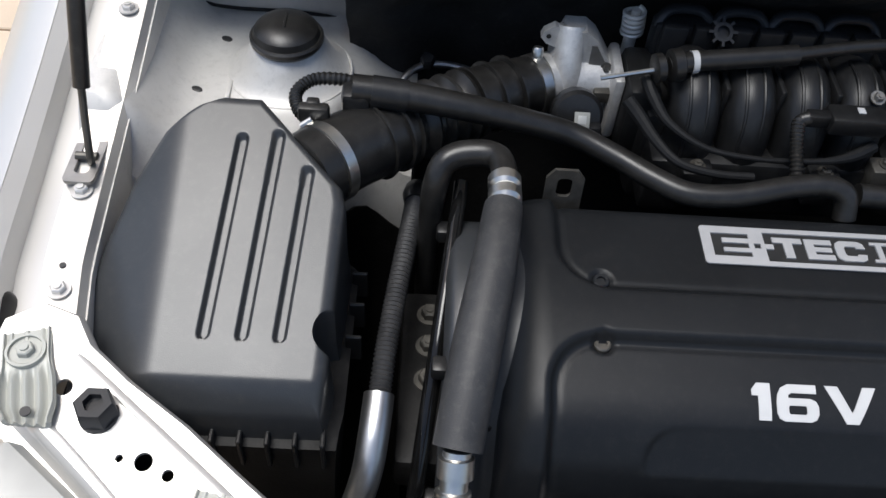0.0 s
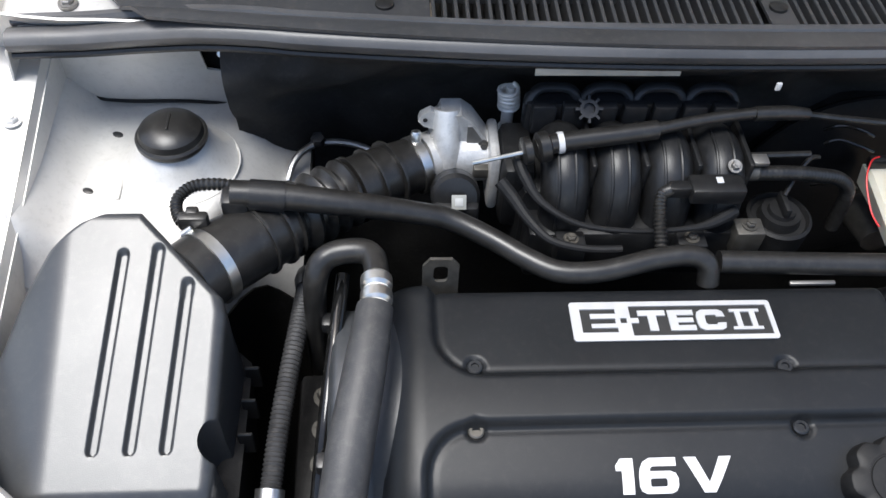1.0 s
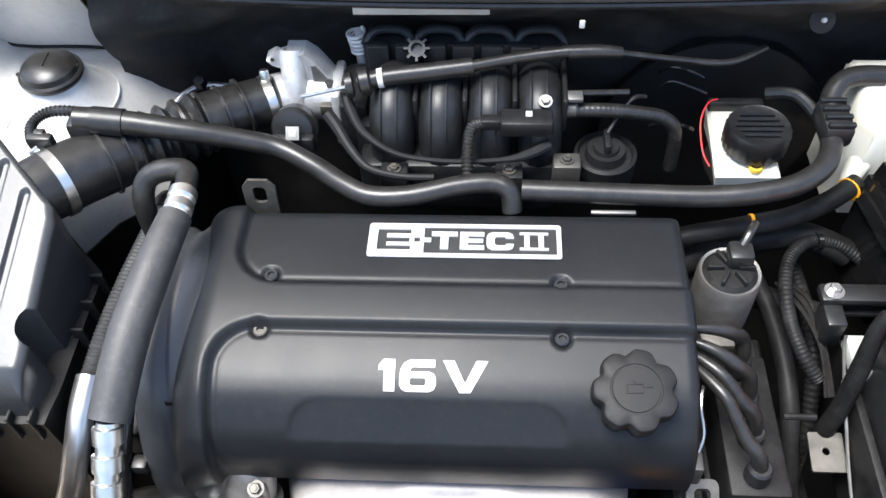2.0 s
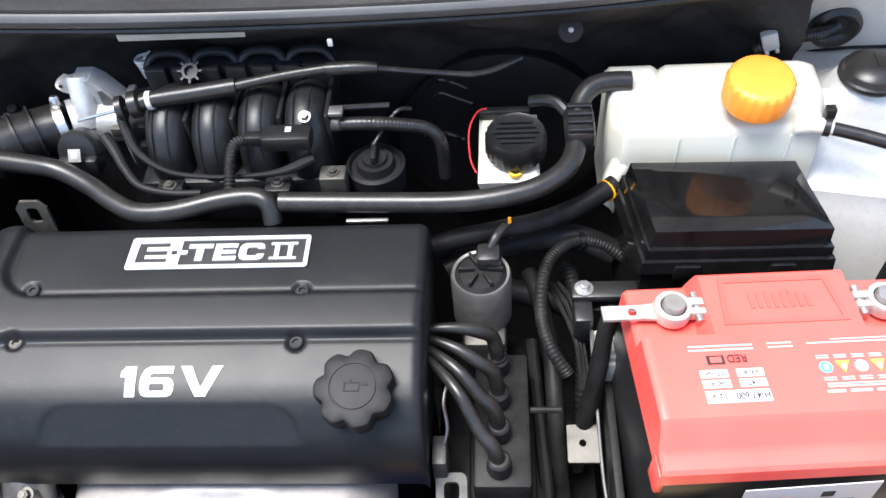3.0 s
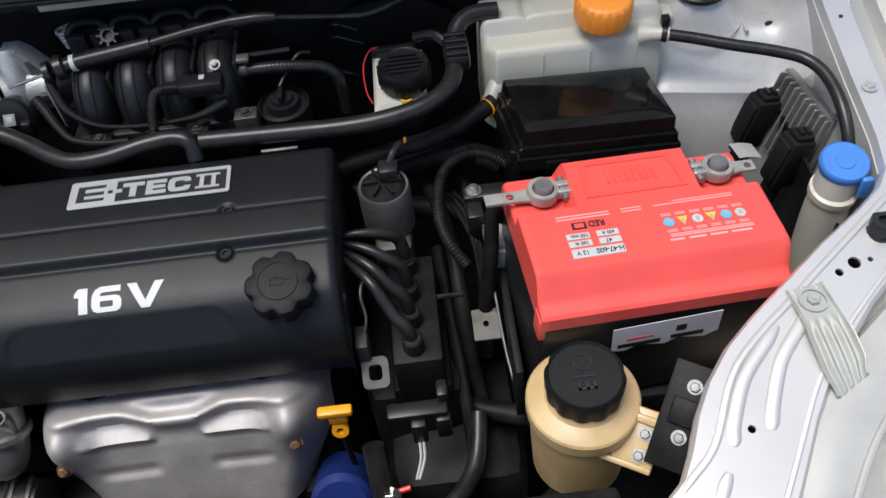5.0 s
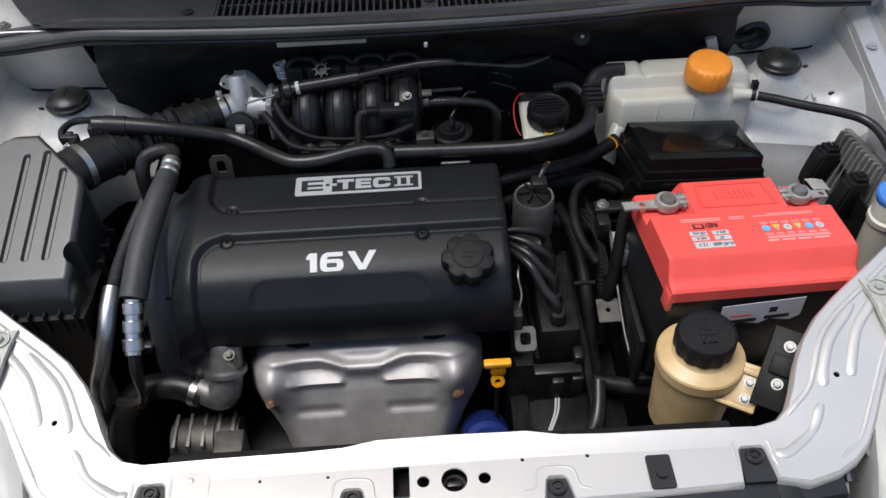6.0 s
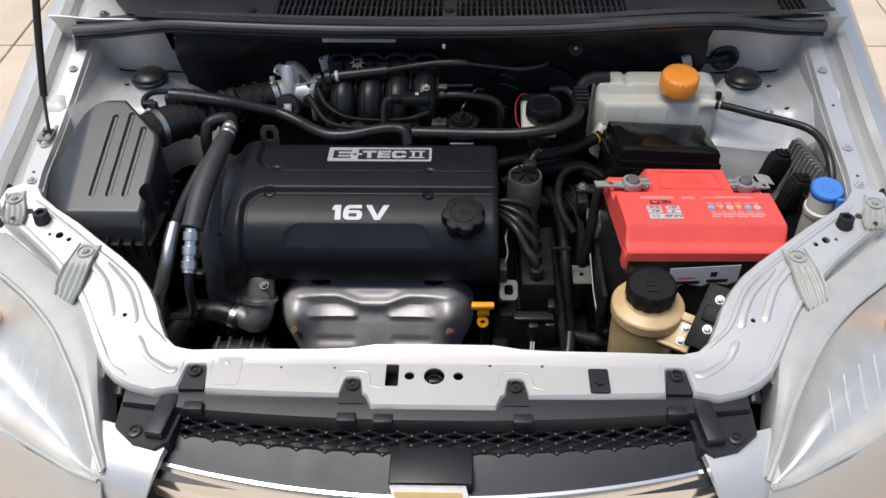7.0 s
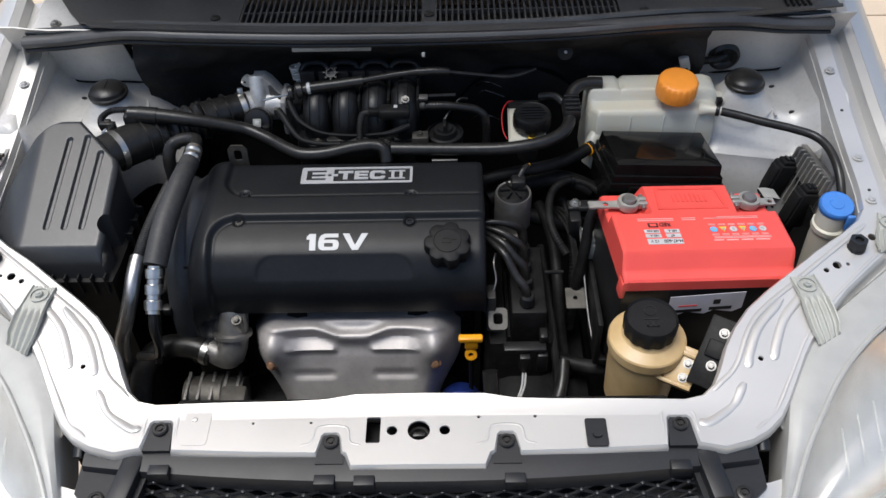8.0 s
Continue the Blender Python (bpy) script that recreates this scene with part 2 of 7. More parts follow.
def curve_points(pts, res=6):
    pts = [Vector(p) for p in pts]
    if len(pts) < 3:
        return [pts[0].lerp(pts[-1], i / res) for i in range(res + 1)]
    out = []
    for i in range(len(pts) - 1):
        p0, p1, p2, p3 = pts[max(i - 1, 0)], pts[i], pts[i + 1], pts[min(i + 2, len(pts) - 1)]
        for k in range(res):
            t = k / res
            out.append(0.5 * (2 * p1 + (p2 - p0) * t + (2 * p0 - 5 * p1 + 4 * p2 - p3) * t * t + (3 * p1 - p0 - 3 * p2 + p3) * t ** 3))
    out.append(pts[-1])
    return out


def tube(bm, pts, r, seg=12, res=7, ribs=0, rib=0.12, squash=1.0):
    """A round hose through the points; r is one radius or one for each point; ribs makes it corrugated."""
    rs = [r] * len(pts) if not isinstance(r, (list, tuple)) else list(r)
    if ribs:
        res = max(res, int(ribs * 4 / (len(pts) - 1)))
    line = curve_points(pts, res)
    n = len(line)
    up = Vector((0.13, 0.21, 1.0))
    rings = []
    side = None
    for i, p in enumerate(line):
        d = (line[min(i + 1, n - 1)] - line[max(i - 1, 0)])
        d = d.normalized() if d.length > 1e-9 else Vector((1, 0, 0))
        if side is None:
            side = d.cross(up)
            if side.length < 1e-3:
                side = d.cross(Vector((1, 0, 0)))
        side = (side - d * side.dot(d)).normalized()
        over = side.cross(d)
        f = i / (n - 1) * (len(rs) - 1)
        k = min(int(f), len(rs) - 2)
        q = rs[k] + (rs[k + 1] - rs[k]) * (f - k)
        if ribs:
            q *= 1 + rib * math.sin(2 * math.pi * ribs * i / (n - 1))
        rings.append([bm.verts.new(p + (side * math.cos(a) + over * math.sin(a) * squash) * q)
                      for a in (2 * math.pi * j / seg for j in range(seg))])
    ring_faces(bm, rings, True, True, True)
    return bm


def sheet(bm, rows, thick=0.0):
    """A skin over rows of points, thickened downwards along its normals."""
    vs = [[bm.verts.new(p) for p in row] for row in rows]
    fs = []
    for a, b in zip(vs, vs[1:]):
        for i in range(len(a) - 1):
            fs.append(bm.faces.new((a[i], a[i + 1], b[i + 1], b[i])))
    if thick:
        bmesh.ops.recalc_face_normals(bm, faces=fs)
        bmesh.ops.solidify(bm, geom=fs, thickness=thick)
    return bm


def plate(bm, outer, holes=(), thick=0.002, lift=None):
    """A flat sheet with real holes; lift(x, y) gives its height."""
    lift = lift or (lambda x, y: 0.0)
    loops = [list(outer)] + [list(h) for h in holes]
    flat = [Vector((x, y, 0)) for lp in loops for x, y in lp]
    tris = tessellate_polygon([[Vector((x, y, 0)) for x, y in lp] for lp in loops])
    top = [bm.verts.new((v.x, v.y, lift(v.x, v.y))) for v in flat]
    low = [bm.verts.new((v.x, v.y, lift(v.x, v.y) - thick)) for v in flat]
    for a, b, c in tris:
        bm.faces.new((top[a], top[b], top[c]))
        bm.faces.new((low[c], low[b], low[a]))
    k = 0
    for lp in loops:
        n = len(lp)
        for i in range(n):
            j = (i + 1) % n
            bm.faces.new((top[k + i], top[k + j], low[k + j], low[k + i]))
        k += n
    return bm


def circle(cx, cy, r, n=18):
    return [(cx + r * math.cos(2 * math.pi * i / n), cy + r * math.sin(2 * math.pi * i / n)) for i in range(n)]


def rounded(x0, y0, x1, y1, r, n=5):
    out = []
    for cx, cy, a0 in ((x1 - r, y0 + r, -90), (x1 - r, y1 - r, 0), (x0 + r, y1 - r, 90), (x0 + r, y0 + r, 180)):
        for i in range(n + 1):
            a = radians(a0 + 90 * i / n)
            out.append((cx + r * math.cos(a), cy + r * math.sin(a)))
    return out


def smooth(a, b, x):
    t = max(0.0, min(1.0, (x - a) / (b - a)))
    return t * t * (3 - 2 * t)


def lerp_table(table, x):
    if x <= table[0][0]:
        return table[0][1]
    for (x0, y0), (x1, y1) in zip(table, table[1:]):
        if x <= x1:
            return y0 + (y1 - y0) * (x - x0) / (x1 - x0)
    return table[-1][1]


def shell(bm, y0, y1, xl, xr, top, skirt, draft=0.0, nx=40, ny=40, edge=0.008):
    """A moulded lid: a top that follows top(x, y) between xl(y) and xr(y), a rounded rim, and a skirt down to the height skirt."""
    grid = []
    for j in range(ny + 1):
        v = j / ny
        y = y0 + (y1 - y0) * v
        row = []
        for i in range(nx + 1):
            u = i / nx
            x = xl(y) + (xr(y) - xl(y)) * u
            d = min(u * (xr(y) - xl(y)), (1 - u) * (xr(y) - xl(y)), v * (y1 - y0), (1 - v) * (y1 - y0))
            e = max(0.0, 1 - d / edge)
            row.append(bm.verts.new((x, y, top(x, y) - edge * (1 - math.sqrt(max(0.0, 1 - e * e))) * 0.9)))
        grid.append(row)
    for a, b in zip(grid, grid[1:]):
        for i in range(nx):
            bm.faces.new((a[i], a[i + 1], b[i + 1], b[i]))
    rim = grid[0][:-1] + [r[-1] for r in grid[:-1]] + list(reversed(grid[-1]))[:-1] + [r[0] for r in reversed(grid[1:])]
    cx = sum(v.co.x for v in rim) / len(rim)
    cy = sum(v.co.y for v in rim) / len(rim)
    rings = [rim]
    for f in (0.5, 1.0):
        row = []
        for v in rim:
            d = Vector((v.co.x - cx, v.co.y - cy, 0))
            d = d.normalized() * draft * f
            zz = skirt if f == 1.0 else (v.co.z + skirt) / 2
            row.append(bm.verts.new((v.co.x + d.x, v.co.y + d.y, zz)))
        rings.append(row)
    ring_faces(bm, rings)
    bm.faces.new(rings[-1])
    return bm


def lettering(body, width, height, depth=0.0006, bold=0.0):
    """The word as a mesh, from the built-in font, scaled to width and height, its lower left corner at 0, 0."""
    cu = bpy.data.curves.new("word", "FONT")
    cu.body, cu.extrude, cu.offset, cu.resolution_u = body, 0.02, bold, 4
    ob = bpy.data.objects.new("word", cu)
    scene.collection.objects.link(ob)
    dg = bpy.context.evaluated_depsgraph_get()
    me = bpy.data.meshes.new_from_object(ob.evaluated_get(dg))
    bpy.data.objects.remove(ob)
    lo = [min(v.co[k] for v in me.vertices) for k in range(3)]
    hi = [max(v.co[k] for v in me.vertices) for k in range(3)]
    for v in me.vertices:
        v.co = ((v.co.x - lo[0]) / (hi[0] - lo[0]) * width, (v.co.y - lo[1]) / (hi[1] - lo[1]) * height,
                (v.co.z - lo[2]) / (hi[2] - lo[2]) * depth)
    return me


def hex_bolt(bm, c, r=0.006, h=0.005, m=None, washer=1.5):
    m = m or Matrix.Identity(4)
    if washer:
        lathe(bm, [(r * washer, 0), (r * washer, 0.0012)], c, 18, m)
    lathe(bm, [(r, 0.001), (r, h), (r * 0.85, h + 0.0008)], c, 6, m)
    lathe(bm, [(r * 0.5, h), (r * 0.5, h + 0.002)], c, 10, m)
    return bm


def rx(a):
    return Matrix.Rotation(radians(a), 4, "X")


def ry(a):
    return Matrix.Rotation(radians(a), 4, "Y")


def rz(a):
    return Matrix.Rotation(radians(a), 4, "Z")


def prism(bm, pts, y0, y1):
    """A block with the outline pts in x and z, from y0 to y1."""
    a = [bm.verts.new((x, y0, z)) for x, z in pts]
    b = [bm.verts.new((x, y1, z)) for x, z in pts]
    ring_faces(bm, [a, b], True, True, True)
    return bm


def BM():
    return bmesh.new()


# ---- large structure ----
ground = thing("ground", "tan worn paving slabs in bright daylight", "paving", (0, 0, 0), kind="structure")
bm = BM()
for i in range(-5, 5):
    for j in range(-4, 6):
        box(bm, (i * 0.6 + 0.004, j * 0.6 + 0.004, -0.05), (i * 0.6 + 0.596, j * 0.6 + 0.596, 0.0), 0.003, seg=1)
part("slab", bm, PAVING, ground, "tan paving slabs", "stuff")
bm = BM()
box(bm, (-60, -60, -0.3), (60, 60, -0.012))
part("paving_bed", bm, PAVING, ground)

body = thing("car_body", "silver painted car front with the hood raised", "car", (0, 0.3, 0.0))


def panel_height(x, y):
    return 0.850 + 0.195 * max(0.0, y - 0.03)


# the front panel over the radiator, with its two swept arms
half = [(0.078, -0.046), (0.084, -0.030), (0.089, -0.028), (0.093, -0.006), (0.097, -0.002), (0.112, -0.002), (0.116, -0.006), (0.121, -0.029),
        (0.20, -0.027), (0.292, -0.023), (0.297, 0.014), (0.301, 0.018), (0.322, 0.018), (0.326, 0.014), (0.331, -0.020), (0.360, -0.026),
        (0.392, -0.017), (0.415, -0.004), (0.434, 0.014), (0.450, 0.038), (0.467, 0.068), (0.482, 0.095), (0.500, 0.122), (0.528, 0.156),
        (0.560, 0.190), (0.592, 0.217), (0.626, 0.245), (0.655, 0.268), (0.668, 0.290), (0.664, 0.314), (0.642, 0.326), (0.618, 0.318), (0.606, 0.299), (0.577, 0.276),
        (0.536, 0.249), (0.50, 0.221), (0.456, 0.188), (0.427, 0.163), (0.404, 0.135), (0.388, 0.108), (0.376, 0.080), (0.364, 0.058), (0.348, 0.044),
        (0.325, 0.039), (0.25, 0.041), (0.16, 0.042), (0.115, 0.044), (0.08, 0.050)]
outline = [(0.0, -0.046)] + half + [(0.0, 0.051)] + [(-x, y) for x, y in reversed(half)]
holes = [circle(0, 0, 0.0135, 24), circle(-0.032, 0, 0.0065), circle(0.031, 0, 0.0065), rounded(-0.063, -0.017, -0.046, 0.019, 0.002),
         circle(-0.20, 0.012, 0.0018, 8), circle(-0.13, 0.012, 0.0018, 8), circle(0.072, 0.018, 0.0022, 8), circle(0.14, 0.018, 0.0022, 8)]
for s in (-1, 1):
    holes += [circle(s * 0.557, 0.2265, 0.0058), circle(s * 0.572, 0.228, 0.0026, 10), circle(s * 0.541, 0.219, 0.0038, 14),
              circle(s * 0.6155, 0.2705, 0.0055, 14), circle(s * 0.427, 0.092, 0.0035, 12)]
bm = BM()
plate(bm, outline, holes, 0.0025, panel_height)
front = part("front_panel", bm, SILVER, body, "silver painted panel over the radiator", flat=25)
bm = BM()
for loop in (outline,):
    n = len(loop)
    ring0 = [bm.verts.new((x, y, panel_height(x, y) - 0.0005)) for x, y in loop]
    ring1, ring2 = [], []
    for i, (x, y) in enumerate(loop):
        (xa, ya), (xb, yb) = loop[i - 1], loop[(i + 1) % n]
        d = Vector((yb - ya, -(xb - xa))).normalized()
        ring1.append(bm.verts.new((x + d.x * 0.003, y + d.y * 0.003, panel_height(x, y) - 0.004)))
        ring2.append(bm.verts.new((x + d.x * 0.004, y + d.y * 0.004, panel_height(x, y) - 0.012)))
    ring_faces(bm, [ring0, ring1, ring2])
part("turned_edge", bm, SILVER, front)


def bead(pts, w, name="bead", mat=None):
    bmb = BM()
    # the ends run out softly into the sheet
    (xa, ya), (xb, yb) = pts[0], pts[1]
    (xc, yc), (xd, yd) = pts[-1], pts[-2]
    pts = [pts[0], (xa * 0.72 + xb * 0.28, ya * 0.72 + yb * 0.28)] + pts[1:-1] + [(xc * 0.72 + xd * 0.28, yc * 0.72 + yd * 0.28), pts[-1]]
    rs = [w * 0.55] + [w] * (len(pts) - 2) + [w * 0.55]
    tube(bmb, [(x, y, panel_height(x, y) - w * 0.05) for x, y in pts], rs, 14, 6, squash=0.34)
    return part(name, bmb, mat or SILVER, front)


for s in (-1, 1):
    bead([(s * 0.506, 0.190), (s * 0.468, 0.148), (s * 0.450, 0.112), (s * 0.442, 0.090)], 0.0068)
    bead([(s * 0.472, 0.178), (s * 0.432, 0.135), (s * 0.414, 0.100), (s * 0.408, 0.080)], 0.0068)
    bead([(s * 0.400, 0.060), (s * 0.380, 0.030), (s * 0.350, 0.008), (s * 0.335, 0.006)], 0.006)
    bead([(s * 0.612, 0.292), (s * 0.578, 0.266), (s * 0.50, 0.206), (s * 0.43, 0.148), (s * 0.395, 0.085), (s * 0.36, 0.050)], 0.004)
    bead([(s * 0.640, 0.264), (s * 0.59, 0.222), (s * 0.535, 0.172), (s * 0.495, 0.128), (s * 0.462, 0.074), (s * 0.430, 0.022), (s * 0.40, -0.004)], 0.0026)
bm = BM()
plate(bm, rounded(-0.284, -0.018, -0.252, 0.030, 0.006), (), 0.003, lambda x, y: 0.8507)
lathe(bm, [(0.004, 0.850), (0.0034, 0.8520), (0.002, 0.8524)], (-0.272, 0.018, 0), 14)
part("raised_pad", bm, SILVER, front)
# lower flange along the outer side of each arm
for s in (-1, 1):
    path = curve_points([(0.434, 0.014, 0), (0.467, 0.068, 0), (0.500, 0.122, 0), (0.528, 0.156, 0), (0.560, 0.190, 0), (0.592, 0.217, 0), (0.626, 0.245, 0), (0.655, 0.268, 0)], 4)
    rows = []
    for i, q in enumerate(path):
        d = (path[min(i + 1, len(path) - 1)] - path[max(i - 1, 0)]).normalized()
        n = Vector((d.y, -d.x, 0))
        z = panel_height(q.x, q.y)
        rows.append([(s * (q.x + n.x * o), q.y + n.y * o, z - dz) for o, dz in ((0.003, 0.010), (0.005, 0.019), (0.008, 0.022), (0.017, 0.023), (0.019, 0.027), (0.019, 0.075))])
    bm = BM()
    sheet(bm, rows, 0.0015)
    part("lower_flange", bm, SILVER, front)
# pressed ridges round the four notches, and the step of the middle part
for cx in (-0.104, 0.104):
    bead([(cx - 0.036, -0.020), (cx - 0.023, -0.014), (cx - 0.0165, 0.006), (cx + 0.0165, 0.006), (cx + 0.023, -0.014), (cx + 0.036, -0.020)], 0.0016)
for cx in (-0.3115, 0.3115):
    bead([(cx - 0.021, -0.006), (cx - 0.016, 0.024), (cx + 0.016, 0.024), (cx + 0.021, -0.006)], 0.0016)
# deep edge of the front panel below its holes; black stands for shade inside
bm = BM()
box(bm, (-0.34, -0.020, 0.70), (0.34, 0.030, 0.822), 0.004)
part("radiator_support", bm, GRIME_SHADE, body, "dark radiator support below the panel")
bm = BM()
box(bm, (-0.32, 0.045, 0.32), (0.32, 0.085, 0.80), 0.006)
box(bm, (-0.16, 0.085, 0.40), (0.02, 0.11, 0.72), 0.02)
part("fan_shroud", bm, GRIME_SHADE, body)


# fender rails, gutters and outer fenders
def rail_x(y):
    return lerp_table([(0.25, 0.611), (0.30, 0.621), (0.37, 0.632), (0.45, 0.636), (0.55, 0.635), (0.70, 0.634), (0.80, 0.634)], y)


def rail(s):
    ys = [0.300 + 0.495 * i / 30 for i in range(31)]
    rows, under, outer = [], [], []
    for y in ys:
        x0 = rail_x(y)
        z0 = lerp_table([(0.25, 0.890), (0.32, 0.894), (0.45, 0.907), (0.52, 0.924), (0.63, 0.954), (0.80, 0.998)], y)
        rows.append([(s * (x0 - 0.004), y, z0 - 0.012), (s * x0, y, z0), (s * (x0 + 0.026), y, z0 + 0.001), (s * (x0 + 0.028), y, z0 - 0.010),
                     (s * (x0 + 0.050), y, z0 - 0.014), (s * (x0 + 0.054), y, z0 + 0.004), (s * (x0 + 0.066), y, z0 + 0.010)])
        outer.append([(s * (x0 + 0.0665), y, z0 + 0.0105), (s * (x0 + 0.085), y, z0 + 0.006), (s * (x0 + 0.110), y, z0 - 0.012),
                      (s * (x0 + 0.130), y, z0 - 0.05), (s * (x0 + 0.14), y, z0 - 0.12), (s * (x0 + 0.15), y, z0 - 0.28), (s * (x0 + 0.15), y, 0.45)])
        k = smooth(0.45, 0.56, y)
        under.append([(s * (x0 - 0.003), y, z0 - 0.010), (s * (x0 - 0.004), y, z0 - 0.026), (s * (x0 - 0.005 + 0.004 * k), y, z0 - 0.050), (s * (x0 - 0.010 + 0.010 * k), y, z0 - 0.085), (s * (x0 - 0.018 + 0.012 * k), y, 0.60)])
    b1, b2, b3 = BM(), BM(), BM()
    sheet(b1, rows, 0.0015)
    r = part("fender_rail", b1, SILVER, body, flat=30)
    sheet(b2, outer, 0.0015)
    part("fender", b2, SILVER, body, "silver outer fender")
    sheet(b3, under, 0.0015)
    part("inner_wing", b3, SILVER_BAY, body, "silver inner wing wall")
    for y in (0.345, 0.43, 0.60):
        x0 = rail_x(y) + 0.013
        z0 = lerp_table([(0.25, 0.890), (0.32, 0.894), (0.45, 0.907), (0.52, 0.924), (0.63, 0.954), (0.80, 0.998)], y) + 0.001
        b4 = BM()
        hex_bolt(b4, (s * x0, y, z0), 0.0055, 0.004)
        part("bolt", b4, SILVER, r)
    # black dots stand in for the dark of small rail holes
    for y in (0.365, 0.523):
        x0 = rail_x(y) + 0.013
        z0 = lerp_table([(0.25, 0.890), (0.32, 0.894), (0.45, 0.907), (0.52, 0.924), (0.63, 0.954), (0.80, 0.998)], y) + 0.001
        b4 = BM()
        lathe(b4, [(0.0024, -0.001), (0.0024, 0.0004)], (s * x0, y, z0), 12)
        part("rail_hole_dot", b4, INK_HOLE, r)
    return r


rail(-1)
rail(1)
for s in (-1, 1):
    bm = BM()
    box(bm, (s * 0.672, 0.300, 0.850), (s * 0.712, 0.352, 0.893), 0.012, None, 4)
    part("gap_seal", bm, RUBBER, body, "black rubber block in the fender gap")


# strut towers
def tower(s):
    b = BM()
    rows = []
    zc = 0.884
    for j in range(29):
        row = []
        for i in range(25):
            x = 0.405 + 0.263 * i / 24
            front_y = 0.478 + 0.10 * smooth(0.52, 0.44, x) if s < 0 else 0.540 - 0.20 * (x - 0.47)
            y = front_y + (0.722 - front_y) * j / 28
            d = math.hypot(x - 0.52, y - 0.611)
            z = zc + 0.036 * (1 - max(0.0, min(1.0, (d - 0.029) / 0.025))) ** 1.7
            z += 0.047 * smooth(0.597, 0.650, x)
            z -= 0.055 * smooth(0.475, 0.405, x)
            z -= 0.040 * smooth(front_y + 0.037, front_y, y) if s < 0 else 0.052 * smooth(front_y + 0.062, front_y, y)
            z += 0.002 * smooth(0.060, 0.053, d)
            row.append((s * x, y, z))
        rows.append(row)
    # the front edge rolls over into the wall below it
    wall = []
    for k in ((0.34, 0.22, 0.12, 0.05) if s < 0 else (1.6, 1.0, 0.5, 0.25, 0.12, 0.05)):
        wall.append([(x, y - 0.010 * smooth(0, 0.25, k) - 0.030 * k + 0.004 * math.sin(abs(x) * 30) * k, z - k * 0.17) for x, y, z in rows[0]])
    edge = rows[0]
    rows = wall + rows
    sheet(b, rows, 0.002)
    t = part("strut_tower", b, SILVER_BAY, body, "silver strut tower with a raised cone")
    # the left side wall is silver paint in shade, coloured near-black
    b = BM()
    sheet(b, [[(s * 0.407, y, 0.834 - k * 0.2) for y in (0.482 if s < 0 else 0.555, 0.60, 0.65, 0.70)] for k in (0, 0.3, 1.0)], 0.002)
    part("tower_side_wall", b, GRIME_SHADE if s < 0 else SILVER_BAY, body)
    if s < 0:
        # lower front wall of the left tower, its black standing for shade
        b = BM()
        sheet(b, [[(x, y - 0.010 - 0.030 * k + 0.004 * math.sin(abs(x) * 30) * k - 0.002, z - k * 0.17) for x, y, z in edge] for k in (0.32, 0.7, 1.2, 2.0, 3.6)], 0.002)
        part("tower_front_shade", b, GRIME_SHADE, body, "lower strut tower front wall, darkened for shade")
    # wall added to close the open back, black for the shade there
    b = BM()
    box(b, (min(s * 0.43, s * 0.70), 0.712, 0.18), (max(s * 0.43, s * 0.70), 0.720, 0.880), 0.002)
    part("rear_wall", b, GRIME_SHADE, body)
    # silver panel between tower and cowl
    b = BM()
    inner = 0.470 if s < 0 else 0.455
    rows = []
    for y, z in ((0.700, 0.876), (0.696, 0.895), (0.690, 0.925), (0.688, 0.932), (0.687, 0.937), (0.676, 0.968), (0.664, 0.995), (0.648, 1.018)):
        x0 = inner + 0.026 if s < 0 and z > 0.935 else inner
        rows.append([(s * x, y + 0.010 * smooth(0.56, 0.46, x) * (z - 0.90) * -8 + 0.012 * smooth(0.6, 0.68, x), z) for x in (x0, 0.505, 0.53, 0.57, 0.60, 0.63, 0.66, 0.69)])
    sheet(b, rows, 0.002)
    part("cowl_side_panel", b, SILVER_BAY, body)
    if s < 0:
        # dark plate stands in for the shaded hole beside the panel
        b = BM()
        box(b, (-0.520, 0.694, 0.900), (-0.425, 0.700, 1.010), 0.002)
        part("recess_shade", b, GRIME_SHADE, body)
        b = BM()
        lathe(b, [(0.0042, -0.03), (0.0042, 0.0), (0.0028, 0.003)], (-0.474, 0.656, 0.976), 14, rx(60))
        part("stud", b, STEEL, body, "bright stud in the dark recess")
        # pressed plate outboard of the cowl panel, with its bolt
        b = BM()
        sheet(b, [[(x, y, 1.006 + 0.12 * (y - 0.68) + dz) for x, dz in ((-0.655, -0.05), (-0.650, -0.012), (-0.640, -0.002), (-0.60, 0.0), (-0.56, 0.001), (-0.50, 0.002))] for y in (0.640, 0.67, 0.70, 0.75, 0.81)], 0.002)
        hinge = part("hinge_plate", b, SILVER_BAY, body, "silver plate beside the cowl panel")
        b = BM()
        lathe(b, [(0.0085, 0.0), (0.0085, 0.002), (0.006, 0.003)], (-0.602, 0.682, 1.0065), 18)
        hex_bolt(b, (-0.602, 0.682, 1.0085), 0.0055, 0.004)
        part("bolt", b, DULL, hinge)
    # holes of the tower: black oval discs painted for their dark depth
    for hx, hy in ((0.584, 0.650), (0.597, 0.577)):
        b = BM()
        lathe(b, [(0.0054, zc - 0.002), (0.0054, zc + 0.0010), (0.0046, zc + 0.0013)], (0, 0, 0), 16)
        bmesh.ops.transform(b, matrix=Matrix.Translation((s * hx, hy, 0)) @ rz(s * 25) @ Matrix.Diagonal((1, 0.62, 1, 1)), verts=b.verts)
        part("hole_disc", b, INK_HOLE, t, "black oval disc standing for a hole")
    b = BM()
